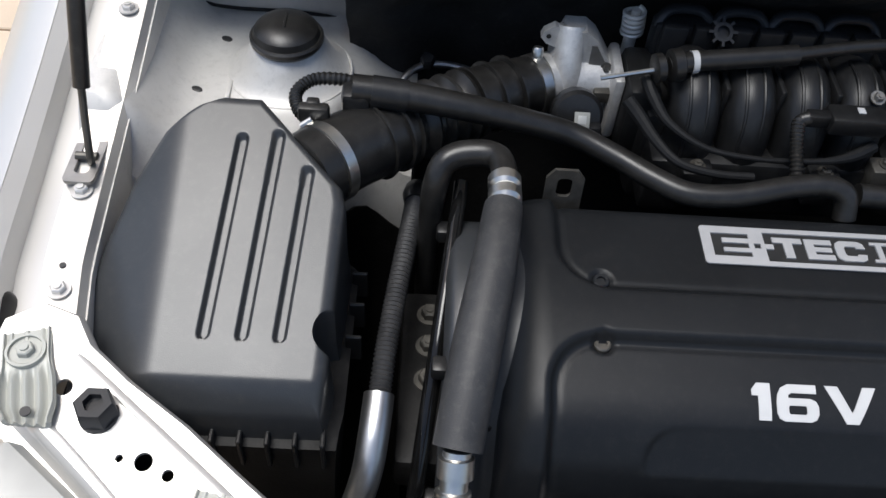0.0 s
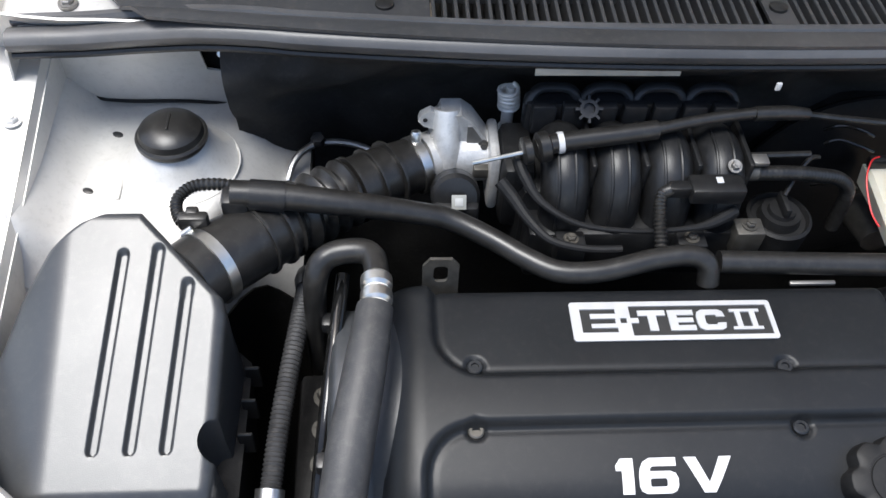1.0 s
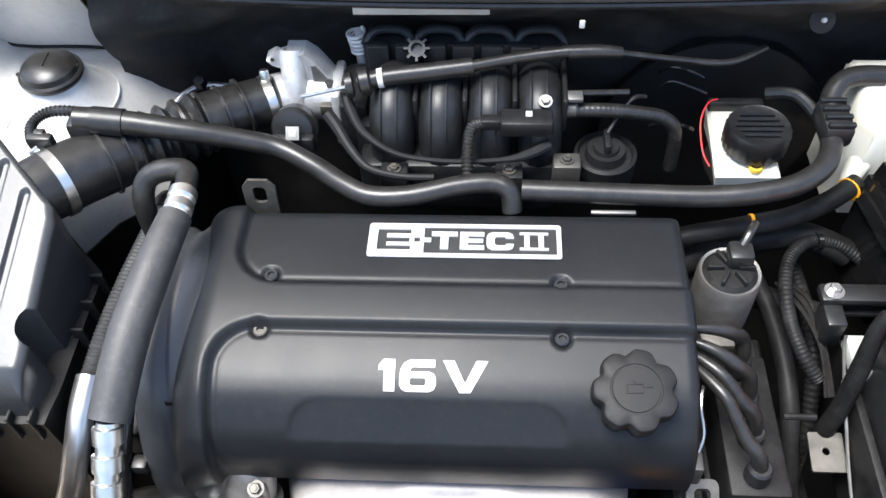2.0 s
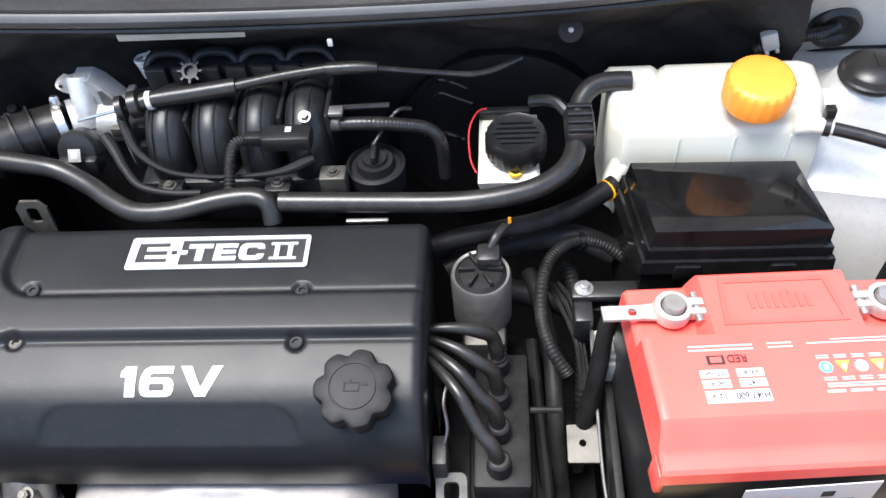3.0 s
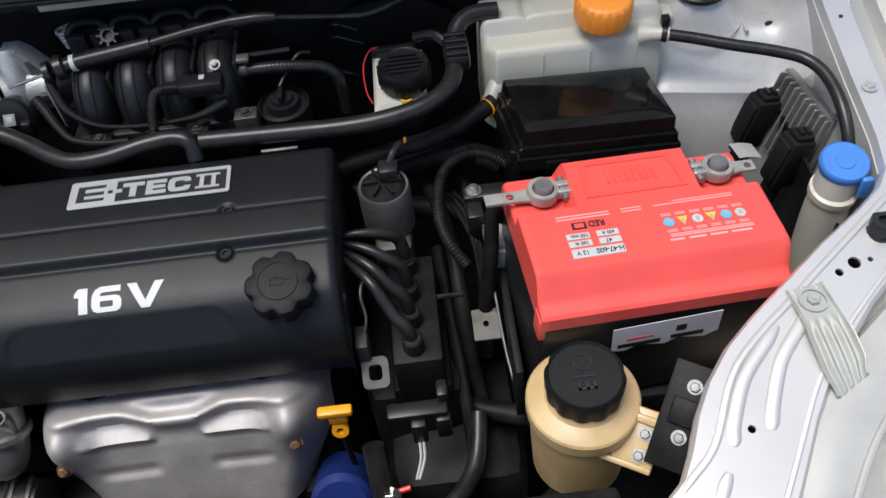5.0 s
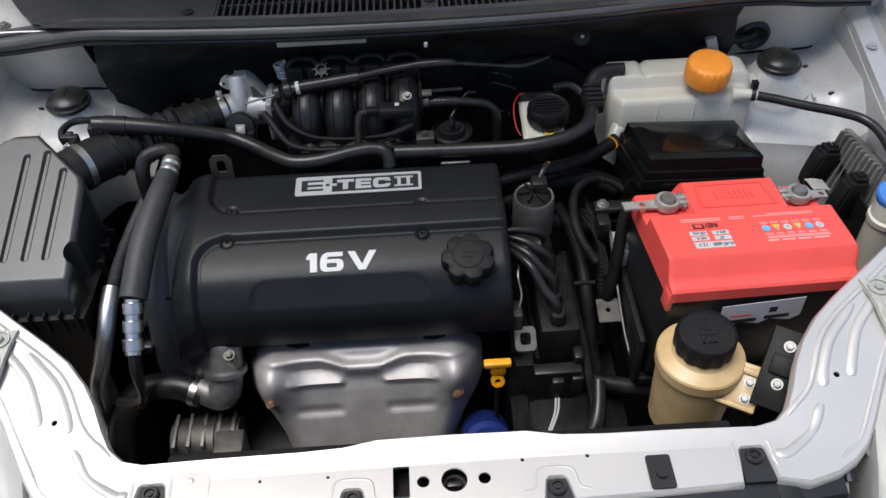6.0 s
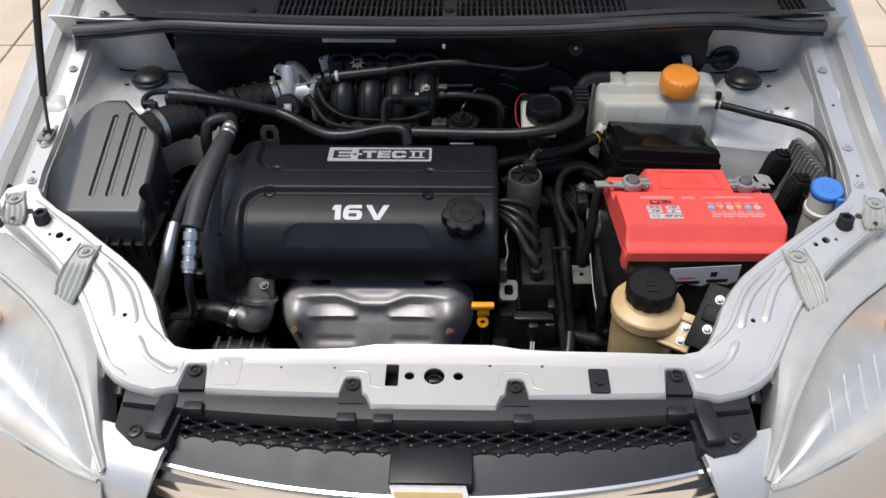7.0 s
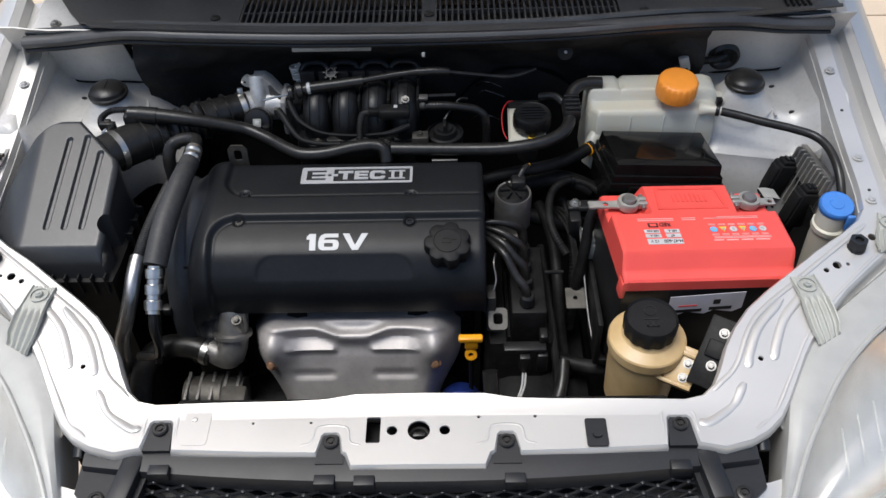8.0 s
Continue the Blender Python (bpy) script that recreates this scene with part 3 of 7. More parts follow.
    ring = [(s * 0.52 + 0.0545 * math.cos(a), 0.611 + 0.0545 * math.sin(a), zc + 0.0012) for a in (2 * math.pi * i / 32 for i in range(33))]
    tube(b, ring, 0.0011, 6, 2)
    part("seam_ring", b, SILVER_BAY, t)
    b = BM()
    tube(b, [(s * 0.455, 0.6965, 0.877), (s * 0.52, 0.695, 0.8865), (s * 0.585, 0.6945, 0.8875), (s * 0.618, 0.696, 0.894), (s * 0.640, 0.699, 0.920)], 0.0018, 8, 6)
    part("sealant_line", b, GRIME_SHADE, t, "dark sealant line")
    b = BM()
    box(b, (s * 0.567, 0.566, zc - 0.001), (s * 0.571, 0.590, zc + 0.003), 0.001)
    part("stud", b, SILVER_BAY, t)


tower(-1)
tower(1)

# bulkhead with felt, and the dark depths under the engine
bm = BM()
felt = curve_points([(0, 0.613, 1.010), (0, 0.622, 0.994), (0, 0.642, 0.975), (0, 0.664, 0.95), (0, 0.682, 0.91), (0, 0.688, 0.84), (0, 0.69, 0.70), (0, 0.69, 0.18)], 4)
rows = []
for q in felt:
    row = []
    for i in range(101):
        x = -0.472 + 0.0093 * i
        y = q.y + (0.026 - 0.050 * smooth(0.36, 0.455, abs(x)) * smooth(0.62, 0.67, q.y)) * (abs(x) / 0.44) ** 2
        # crumpled padding, with a sagging fold towards the timing end
        y += (0.004 * math.sin(x * 17 + q.z * 40) + 0.0025 * math.sin(x * 61 + q.z * 90) + 0.0018 * math.sin(x * 113 - q.z * 150)) * smooth(0.606, 0.625, q.y)
        y -= 0.022 * math.exp(-((x + 0.37) / 0.055) ** 2 - ((q.z - 0.955) / 0.024) ** 2)
        row.append((x, y, q.z + 0.004 * math.sin(x * 23)))
    rows.append(row)
sheet(bm, rows, 0.006)
part("bulkhead", bm, FELT, body, "dark felt-covered bulkhead")
# undertray, liners and lamp walls: black sheets standing for the shade down there
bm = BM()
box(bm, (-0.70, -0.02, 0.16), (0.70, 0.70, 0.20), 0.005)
part("undertray", bm, GRIME_SHADE, body)
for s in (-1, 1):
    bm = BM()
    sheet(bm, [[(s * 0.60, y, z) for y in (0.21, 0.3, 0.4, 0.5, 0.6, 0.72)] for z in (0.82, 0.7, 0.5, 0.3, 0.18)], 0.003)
    part("wing_liner", bm, GRIME_SHADE, body)
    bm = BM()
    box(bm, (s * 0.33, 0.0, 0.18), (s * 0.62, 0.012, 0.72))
    part("lamp_bulkhead", bm, GRIME_SHADE, body)

# cowl: weather strip, plastic panel with its slats, windscreen
bm = BM()
strip = [(-0.646, 0.650, 0.994), (-0.62, 0.648, 0.997), (-0.58, 0.645, 1.001), (-0.53, 0.640, 1.009), (-0.48, 0.633, 1.017), (-0.43, 0.626, 1.020), (-0.38, 0.620, 1.020), (-0.2, 0.607, 1.021), (0.0, 0.603, 1.022),
         (0.2, 0.608, 1.023), (0.35, 0.618, 1.027), (0.43, 0.623, 1.028), (0.50, 0.632, 1.022), (0.56, 0.643, 1.010), (0.60, 0.650, 1.004), (0.652, 0.656, 0.999)]
tube(bm, strip, 0.013, 12, 8, squash=0.8)
seal = thing("weather_strip", "black rubber weather strip along the cowl edge", "seal", (0, 0.62, 1.0))
part("strip", bm, SEAL, seal)
bm = BM()
tube(bm, [(x, y + 0.016, z + 0.008) for x, y, z in strip], 0.006, 8, 8)
part("lip", bm, SEAL, seal)
bm = BM()
tube(bm, [(x, y - 0.006, z - 0.012) for x, y, z in strip], 0.0035, 8, 8)
part("lower_bead", bm, RUBBER, seal)


def cowl_row(x0, x1, n, y, z, bow):
    """One row of the panel, kept inside its slanting end."""
    x0 = max(x0, lerp_table([(0.61, -0.520), (0.63, -0.535), (0.65, -0.548), (0.68, -0.572), (0.71, -0.592), (0.74, -0.612), (0.80, -0.650)], y))
    xs = [x0 + (x1 - x0) * i / n for i in range(n + 1)]
    return [(x, y + bow * (abs(x) / 0.68) ** 2, z) for x in xs]


cowl = thing("cowl_panel", "black plastic cowl panel with slatted air vents", "cowl panel", (0, 0.72, 0.98))
bm = BM()
sheet(bm, [cowl_row(-0.68, 0.66, 20, y, z, 0.06 * k) for y, z, k in ((0.612, 1.004, 1.0), (0.630, 1.004, 0.8), (0.650, 0.998, 0.5))], 0.003)
sheet(bm, [cowl_row(-0.68, 0.66, 20, y, z, 0.045) for y, z in ((0.732, 0.998), (0.765, 0.996), (0.80, 0.985))], 0.003)
for x0, x1 in ((-0.69, -0.292), (-0.002, 0.022), (0.312, 0.66)):
    sheet(bm, [cowl_row(x0, x1, 8, y, z, 0.03) for y, z in ((0.648, 0.999), (0.68, 0.998), (0.71, 0.998), (0.736, 0.998))], 0.003)
part("panel", bm, COWL, cowl)
bm = BM()
box(bm, (-0.30, 0.653, 0.970), (0.32, 0.745, 0.974))
part("vent_well", bm, PLASTIC, cowl)
me_bm = BM()
box(me_bm, (-0.0016, 0.649, 0.978), (0.0016, 0.735, 0.999), 0.0005, seg=1)
first = part("slat", me_bm, COWL, cowl)
first.location.x = -0.289
for i in range(1, 63):
    x = -0.289 + i * 0.0096
    if -0.004 < x < 0.024 or x > 0.312:
        continue
    o = new("slat", first.data)
    o.parent = cowl
    o.location = (x, 0, 0)
for a, b in ((-0.292, -0.002), (0.022, 0.10), (0.10, 0.312)):
    bm = BM()
    box(bm, (a, 0.690, 0.988), (b, 0.693, 0.996))
    part("crossbar", bm, COWL, cowl)
for x in (0.010, 0.35, -0.33):
    bm = BM()
    lathe(bm, [(0.008, 0.998), (0.008, 1.001), (0.006, 1.002)], (x, 0.672, 0), 14)
    part("push_pin", bm, RUBBER, cowl)
bm = BM()
for i in range(5):
    box(bm, (0.575 + i * 0.009, 0.675, 0.998), (0.579 + i * 0.009, 0.715, 1.004), 0.001, seg=1)
part("corner_vent", bm, PLASTIC, cowl)

screen = thing("windscreen", "tinted windscreen above a tan dashboard", "windscreen", (0, 0.8, 0.99))
bm = BM()
sheet(bm, [[(x, y + 0.08 * (abs(x) / 0.7) ** 2, z) for x in [-0.7 + 0.07 * i for i in range(21)]]
           for y, z in ((0.792, 0.985), (0.95, 1.09), (1.15, 1.22), (1.4, 1.36))], 0.005)
glass = part("pane", bm, GLASS, screen)
glass.visible_shadow = False
bm = BM()
box(bm, (-0.68, 0.83, 0.90), (0.68, 1.35, 0.96), 0.02)
for i in range(70):
    box(bm, (-0.44 + i * 0.0126, 0.845, 0.96), (-0.434 + i * 0.0126, 0.87, 0.966))
part("dashboard", bm, DASH, screen, "tan dashboard top with defrost vents")

# raised hood and its prop rod
hood = thing("hood", "silver hood raised on its prop rod", "car hood", (0, 0.76, 1.0))
bm = BM()
rows = []
for j in range(13):
    v = j / 12
    row = []
    for i in range(17):
        u = -1 + 2 * i / 16
        x = u * (0.70 - 0.10 * v ** 2)
        dy = -0.30 * v - 0.05 * math.sin(v * math.pi) * 0.6
        row.append((x, 0.84 + dy + 0.03 * (1 - u * u), 1.02 + 0.88 * v + 0.03 * (1 - u * u)))
    rows.append(row)
sheet(bm, rows, 0.012)
part("outer_skin", bm, SILVER, hood)
bm = BM()
for pts in ([(-0.55, 0.79, 1.08), (-0.50, 0.62, 1.55), (-0.30, 0.52, 1.80), (0.30, 0.52, 1.80), (0.50, 0.62, 1.55), (0.55, 0.79, 1.08)],
            [(-0.40, 0.80, 1.08), (0.0, 0.68, 1.35), (0.40, 0.80, 1.08)], [(0, 0.68, 1.35), (0, 0.54, 1.78)]):
    tube(bm, pts, 0.035, 10, 8, squash=0.5)
part("inner_frame", bm, SILVER_BAY, hood)

rod = thing("prop_rod", "thin black hood prop rod with a foam grip", "prop rod", (-0.64, 0.427, 0.925))
bm = BM()
tube(bm, [(-0.640, 0.427, 0.926), (-0.634, 0.418, 0.945), (-0.632, 0.430, 0.985), (-0.628, 0.455, 1.05), (-0.60, 0.56, 1.30), (-0.56, 0.60, 1.50)], 0.0028, 10, 8)
part("rod", bm, DARKMETAL, rod)
bm = BM()
tube(bm, [(-0.6316, 0.434, 0.995), (-0.622, 0.480, 1.11), (-0.604, 0.545, 1.265)], 0.0060, 12, 6)
part("grip", bm, RUBBER, rod)
bm = BM()
plate(bm, rounded(-0.654, 0.402, -0.631, 0.456, 0.004), [rounded(-0.648, 0.411, -0.637, 0.446, 0.004)], 0.003, lambda x, y: 0.9315)
part("pivot_plate", bm, DULL, rod)
bm = BM()
tube(bm, [(-0.650, 0.428, 0.9325), (-0.634, 0.428, 0.9325)], 0.0034, 10, 2)
part("pivot_pin", bm, DARKMETAL, rod)


# ---- engine ----
cover = thing("engine_cover", "matt black plastic engine cover with silver lettering", "engine cover", (-0.12, 0.36, 0.80))
PROFILE = [(0.478, 0.845), (0.472, 0.872), (0.462, 0.884), (0.440, 0.8862), (0.40, 0.8865), (0.37, 0.8845), (0.345, 0.8810), (0.325, 0.8765),
           (0.306, 0.8710), (0.294, 0.8660), (0.283, 0.8590), (0.272, 0.8480), (0.260, 0.8320), (0.2515, 0.811), (0.2495, 0.795), (0.2500, 0.780), (0.2520, 0.762)]
curve = curve_points([(0, y, z) for y, z in PROFILE], 8)
LENGTH = [0.0]
for p, q in zip(curve, curve[1:]):
    LENGTH.append(LENGTH[-1] + (q - p).length)


def along(s):
    s = max(0.0, min(LENGTH[-1] - 1e-6, s))
    lo, hi = 0, len(LENGTH) - 1
    while hi - lo > 1:
        mid = (lo + hi) // 2
        if LENGTH[mid] <= s:
            lo = mid
        else:
            hi = mid
    f = (s - LENGTH[lo]) / (LENGTH[hi] - LENGTH[lo])
    p = curve[lo].lerp(curve[hi], f)
    d = (curve[min(hi + 1, len(curve) - 1)] - curve[max(lo - 1, 0)]).normalized()
    return p, Vector((0, d.z, -d.y))


def s_at(y):
    for i in range(12, len(curve)):
        if curve[i].y <= y:
            f = (curve[i - 1].y - y) / max(1e-9, curve[i - 1].y - curve[i].y)
            return LENGTH[i - 1] + f * (LENGTH[i] - LENGTH[i - 1])
    return LENGTH[-1]


def slab_dist(x, s, x0, x1, s0, s1, r):
    dx = max(x0 + r - x, x - x1 + r)
    dy = max(s0 + r - s, s - s1 + r)
    return math.hypot(max(dx, 0), max(dy, 0)) + min(max(dx, dy), 0) - r


S_REAR, S_FRONT, S_SCOOP0, S_SCOOP1 = s_at(0.381), s_at(0.342), s_at(0.2845), s_at(0.2580)
CHORD0, CHORD1 = along(S_SCOOP0)[0], along(S_SCOOP1)[0]
CHORD_N = Vector((0, (CHORD1 - CHORD0).z, -(CHORD1 - CHORD0).y)).normalized()


def relief(x, s):
    h = 0.0
    d = slab_dist(x, s, -0.294, 0.30, -0.2, S_REAR, 0.038)
    h -= 0.0065 * smooth(0.0035, -0.0035, d)
    h -= 0.0012 * math.exp(-((d + 0.004) / 0.0022) ** 2)
    d = slab_dist(x, s, -0.303, 0.30, S_FRONT, 1.0, 0.038)
    h -= 0.0075 * smooth(0.0040, -0.0040, d)
    h -= 0.0012 * math.exp(-((d + 0.0045) / 0.0022) ** 2)
    # flat chamfer with rounded ends, cut across the curved front edge
    if S_SCOOP0 < s < S_SCOOP1:
        d = slab_dist(x, s, -0.238, -0.012, S_SCOOP0 - 0.001, S_SCOOP1 + 0.02, 0.030)
        h -= 1.0 * max(0.0, (along(s)[0] - CHORD0).dot(CHORD_N)) * smooth(0.0, -0.005, d)
    for bx, by in ((-0.263, 0.390), (-0.018, 0.386), (-0.265, 0.338), (-0.018, 0.335)):
        h -= 0.004 * smooth(0.0085, 0.0065, math.hypot(x - bx, s - s_at(by)))
    return h


X0, X1 = -0.336, 0.090


def on_cover(x, s, h=0.0):
    p, n = along(s)
    edge = max(0.0, 1 - (X1 - x) / 0.010)
    drop = 0.010 * (1 - math.sqrt(max(0, 1 - edge * edge)))
    edge = max(0.0, 1 - (x - X0) / 0.035)
    drop += 0.035 * (1 - math.sqrt(max(0, 1 - edge * edge)))
    q = p + n * (relief(x, s) + h)
    return Vector((x, q.y, q.z - drop))


bm = BM()
NX, NS = 190, 150
grid = []
for j in range(NS + 1):
    s = LENGTH[-1] * j / NS
    grid.append([bm.verts.new(on_cover(X0 + (X1 - X0) * i / NX, s)) for i in range(NX + 1)])
for a, b in zip(grid, grid[1:]):
    for i in range(NX):
        bm.faces.new((a[i], a[i + 1], b[i + 1], b[i]))
for col in (0, NX):
    low = [bm.verts.new((r[col].co.x, r[col].co.y * 0.97 + 0.011, min(r[col].co.z, 0.765) - 0.01)) for r in grid]
    for j in range(NS):
        bm.faces.new((grid[j][col], grid[j + 1][col], low[j + 1], low[j]))
part("shell", bm, COVER, cover, flat=60)

for bx, by in ((-0.263, 0.390), (-0.018, 0.386), (-0.265, 0.338), (-0.018, 0.335)):
    p = on_cover(bx, s_at(by))
    bm = BM()
    lathe(bm, [(0.0062, -0.003), (0.0062, 0.0025), (0.0052, 0.0035), (0.0032, 0.0035), (0.0030, 0.0015)], p, 18)
    part("bolt", bm, GUARD if by > 0.36 or bx > -0.1 else DARKMETAL, cover)


def on_cover_mesh(me, x, s_top, height, lift):
    """Lays a flat word or plate on the curved cover; its top edge lies at s_top."""
    for v in me.vertices:
        v.co = on_cover(x + v.co.x, s_top + height - v.co.y, lift + v.co.z)
    return me


def badge_mesh(loops, s_top, height, x, lift, thick=0.0012, fine=False):
    b = BM()
    plate(b, loops[0], loops[1:], thick, lambda xx, yy: thick)
    if fine:
        bmesh.ops.subdivide_edges(b, edges=b.edges[:], cuts=3, use_grid_fill=True)
    me = bpy.data.meshes.new("badge")
    bmesh.ops.recalc_face_normals(b, faces=b.faces)
    b.to_mesh(me)
    b.free()
    return on_cover_mesh(me, x, s_top, height, lift)


W, H, XB, SB = 0.167, 0.0380, -0.1832, s_at(0.4475)
badge = mesh_part("badge_plate", badge_mesh([rounded(0, 0, W, H, 0.003)], SB, H, XB, 0.0), INK_HOLE, cover, "black plate with a silver frame and letters")
mesh_part("badge_frame", badge_mesh([rounded(0, 0, W, H, 0.003), rounded(0.0485, 0.0045, W - 0.004, H - 0.0045, 0.0006),
                                     [(0.008, 0.008), (0.037, 0.008), (0.037, 0.0125), (0.016, 0.0125), (0.016, 0.0165), (0.036, 0.0165), (0.036, 0.0215),
                                      (0.016, 0.0215), (0.016, 0.0262), (0.037, 0.0262), (0.037, 0.031), (0.008, 0.031)],
                                     [(0.0400, 0.0168), (0.0452, 0.0168), (0.0452, 0.0218), (0.0400, 0.0218)]], SB, H, XB, 0.0011), BADGE, badge)
# wide block letters T, E and C
HL = 0.0200
TEE = [(0, HL - 0.0052), (0.0078, HL - 0.0052), (0.0078, 0), (0.0148, 0), (0.0148, HL - 0.0052), (0.0226, HL - 0.0052), (0.0226, HL), (0, HL)]
EEE = [(0, 0), (0.0210, 0), (0.0210, 0.0050), (0.0070, 0.0050), (0.0070, 0.0078), (0.0200, 0.0078), (0.0200, 0.0122), (0.0070, 0.0122), (0.0070, HL - 0.0050), (0.0210, HL - 0.0050), (0.0210, HL), (0, HL)]
CEE = [(0.0050, 0), (0.0190, 0), (0.0225, 0.0020), (0.0236, 0.0070), (0.0168, 0.0070), (0.0160, 0.0052), (0.0084, 0.0052), (0.0070, 0.0070), (0.0070, HL - 0.0070), (0.0084, HL - 0.0052),
       (0.0160, HL - 0.0052), (0.0168, HL - 0.0070), (0.0236, HL - 0.0070), (0.0225, HL - 0.0020), (0.0190, HL), (0.0050, HL), (0.0012, HL - 0.0022), (0, HL - 0.0062), (0, 0.0062), (0.0012, 0.0022)]
for glyph, dx in ((TEE, 0.0), (EEE, 0.0255), (CEE, 0.0492)):
    mesh_part("letter", badge_mesh([glyph], SB + (H - HL) / 2, HL, XB + 0.0550 + dx * 0.97, 0.0011), BADGE, badge)
for k in range(2):
    b0 = 0.1312 + k * 0.0122
    mesh_part("numeral_bar", badge_mesh([[(b0, 0.0092), (b0 + 0.0125, 0.0092), (b0 + 0.0125, 0.0120), (b0 + 0.0085, 0.0120), (b0 + 0.0085, 0.0265), (b0 + 0.0125, 0.0265),
                                          (b0 + 0.0125, 0.0293), (b0, 0.0293), (b0, 0.0265), (b0 + 0.0040, 0.0265), (b0 + 0.0040, 0.0120), (b0, 0.0120)]], SB, H, XB, 0.0011), BADGE, badge)
mesh_part("dash_mark", badge_mesh([[(0.0485, 0.0168), (0.0548, 0.0168), (0.0548, 0.0215), (0.0485, 0.0215)]], SB, H, XB, 0.0012), BADGE, badge)
# the marking 16V in wide block strokes
HG = 0.0275
WG = 0.031
ONE = [(0.0047, 0), (0.0140, 0), (0.0140, HG), (0.0040, HG), (0, HG - 0.0050), (0, HG - 0.0092), (0.0047, HG - 0.0092)]
SIX = [(0, 0.0060), (0.0018, 0.0020), (0.0060, 0), (WG - 0.0060, 0), (WG - 0.0018, 0.0020), (WG, 0.0060), (WG, 0.0120), (WG - 0.0018, 0.0158), (WG - 0.0060, 0.0175),
       (0.0088, 0.0175), (0.0090, 0.0196), (0.0112, 0.0212), (WG - 0.0010, 0.0212), (WG - 0.0010, HG), (0.0090, HG), (0.0036, HG - 0.0028), (0.0008, HG - 0.0080), (0, HG - 0.0130)]
VEE = [(0, HG), (0.0098, HG), (0.0192, 0.0080), (0.0288, HG), (0.0385, HG), (0.0238, 0), (0.0146, 0)]
for loops, dx in (([ONE], 0.0), ([SIX, rounded(0.0088, 0.0055, WG - 0.0088, 0.0120, 0.0015)], 0.0170), ([VEE], 0.0512)):
    loops = [[(x * 0.935, y) for x, y in loop] for loop in loops]
    mesh_part("marking", badge_mesh(loops, s_at(0.3165) + 0.0015, HG, -0.1645 + dx, 0.0001, 0.0007, True), WHITE, cover, "white painted marking")

cap = thing("oil_filler_cap", "black ribbed oil filler cap on the engine cover", "oil cap", (0.036, 0.306, 0.852))
tilt = rx(14)
bm = BM()
lathe(bm, [(0.026, -0.014), (0.031, -0.012), (0.0335, 0.0), (0.0335, 0.0105), (0.0322, 0.0138), (0.0300, 0.0150), (0.0200, 0.0156), (0.0196, 0.0148), (0.0184, 0.0148), (0.0180, 0.0160), (0.0140, 0.0163)], (0.036, 0.303, 0.857), 98, tilt, 7, 0.0052, (1, 2, 3, 4, 5))
part("cap", bm, CAPBLACK, cap, flat=32)
bm = BM()
# raised outline of an oil can
for x0, y0, x1, y1 in ((-0.008, -0.004, 0.005, -0.0028), (-0.008, 0.0028, 0.005, 0.004), (-0.008, -0.004, -0.0068, 0.004), (0.0038, -0.004, 0.005, 0.004), (0.005, 0.001, 0.012, 0.0024), (-0.0028, 0.004, -0.0014, 0.0062)):
    box(bm, (x0, y0, 0.0158), (x1, y1, 0.0170), 0.0003, Matrix.Translation((0.036, 0.303, 0.857)) @ tilt)
part("raised_mark", bm, CAPBLACK, cap)

block = thing("engine_block", "dark grimy engine block under the cover", "engine", (-0.1, 0.35, 0.4))
bm = BM()
box(bm, (-0.320, 0.300, 0.30), (0.075, 0.450, 0.79), 0.01)
box(bm, (-0.30, 0.20, 0.25), (0.05, 0.285, 0.60), 0.02)
part("block", bm, GRIME_SHADE, block)
bm = BM()
box(bm, (0.10, 0.18, 0.30), (0.26, 0.42, 0.62), 0.03)
box(bm, (0.09, 0.25, 0.30), (0.20, 0.46, 0.70), 0.02)
part("gearbox", bm, GRIME_SHADE, block)

timing = thing("timing_cover", "black timing belt cover at the end of the engine", "timing cover", (-0.35, 0.33, 0.62))
bm = BM()
arc = [(0.470, 0.60), (0.470, 0.80), (0.462, 0.850), (0.440, 0.872), (0.40, 0.880), (0.36, 0.876), (0.325, 0.862), (0.298, 0.838), (0.278, 0.806), (0.262, 0.770), (0.256, 0.72), (0.262, 0.67), (0.28, 0.62)]
pr = curve_points([(0, y, z) for y, z in arc], 5)
rows = []
for x, ins in ((-0.376, 0.012), (-0.3735, 0.004), (-0.369, 0.0), (-0.350, 0.0), (-0.346, 0.003), (-0.340, 0.003), (-0.332, -0.002), (-0.300, -0.002), (-0.288, 0.004)):
    rows.append([(x, p.y + (0.36 - p.y) * ins * 8, p.z - ins) for p in pr])
sheet(bm, rows)
part("cover", bm, FILTER, timing, flat=50)
bm = BM()
box(bm, (-0.375, 0.29, 0.55), (-0.30, 0.455, 0.83), 0.01)
part("back_plate", bm, GRIME_SHADE, timing)
for k in (14, 30, 44):
    q = pr[k]
    bm = BM()
    box(bm, (-0.384, q.y - 0.007, q.z - 0.018), (-0.370, q.y + 0.007, q.z - 0.004), 0.003)
    part("lug", bm, PLASTIC, timing)

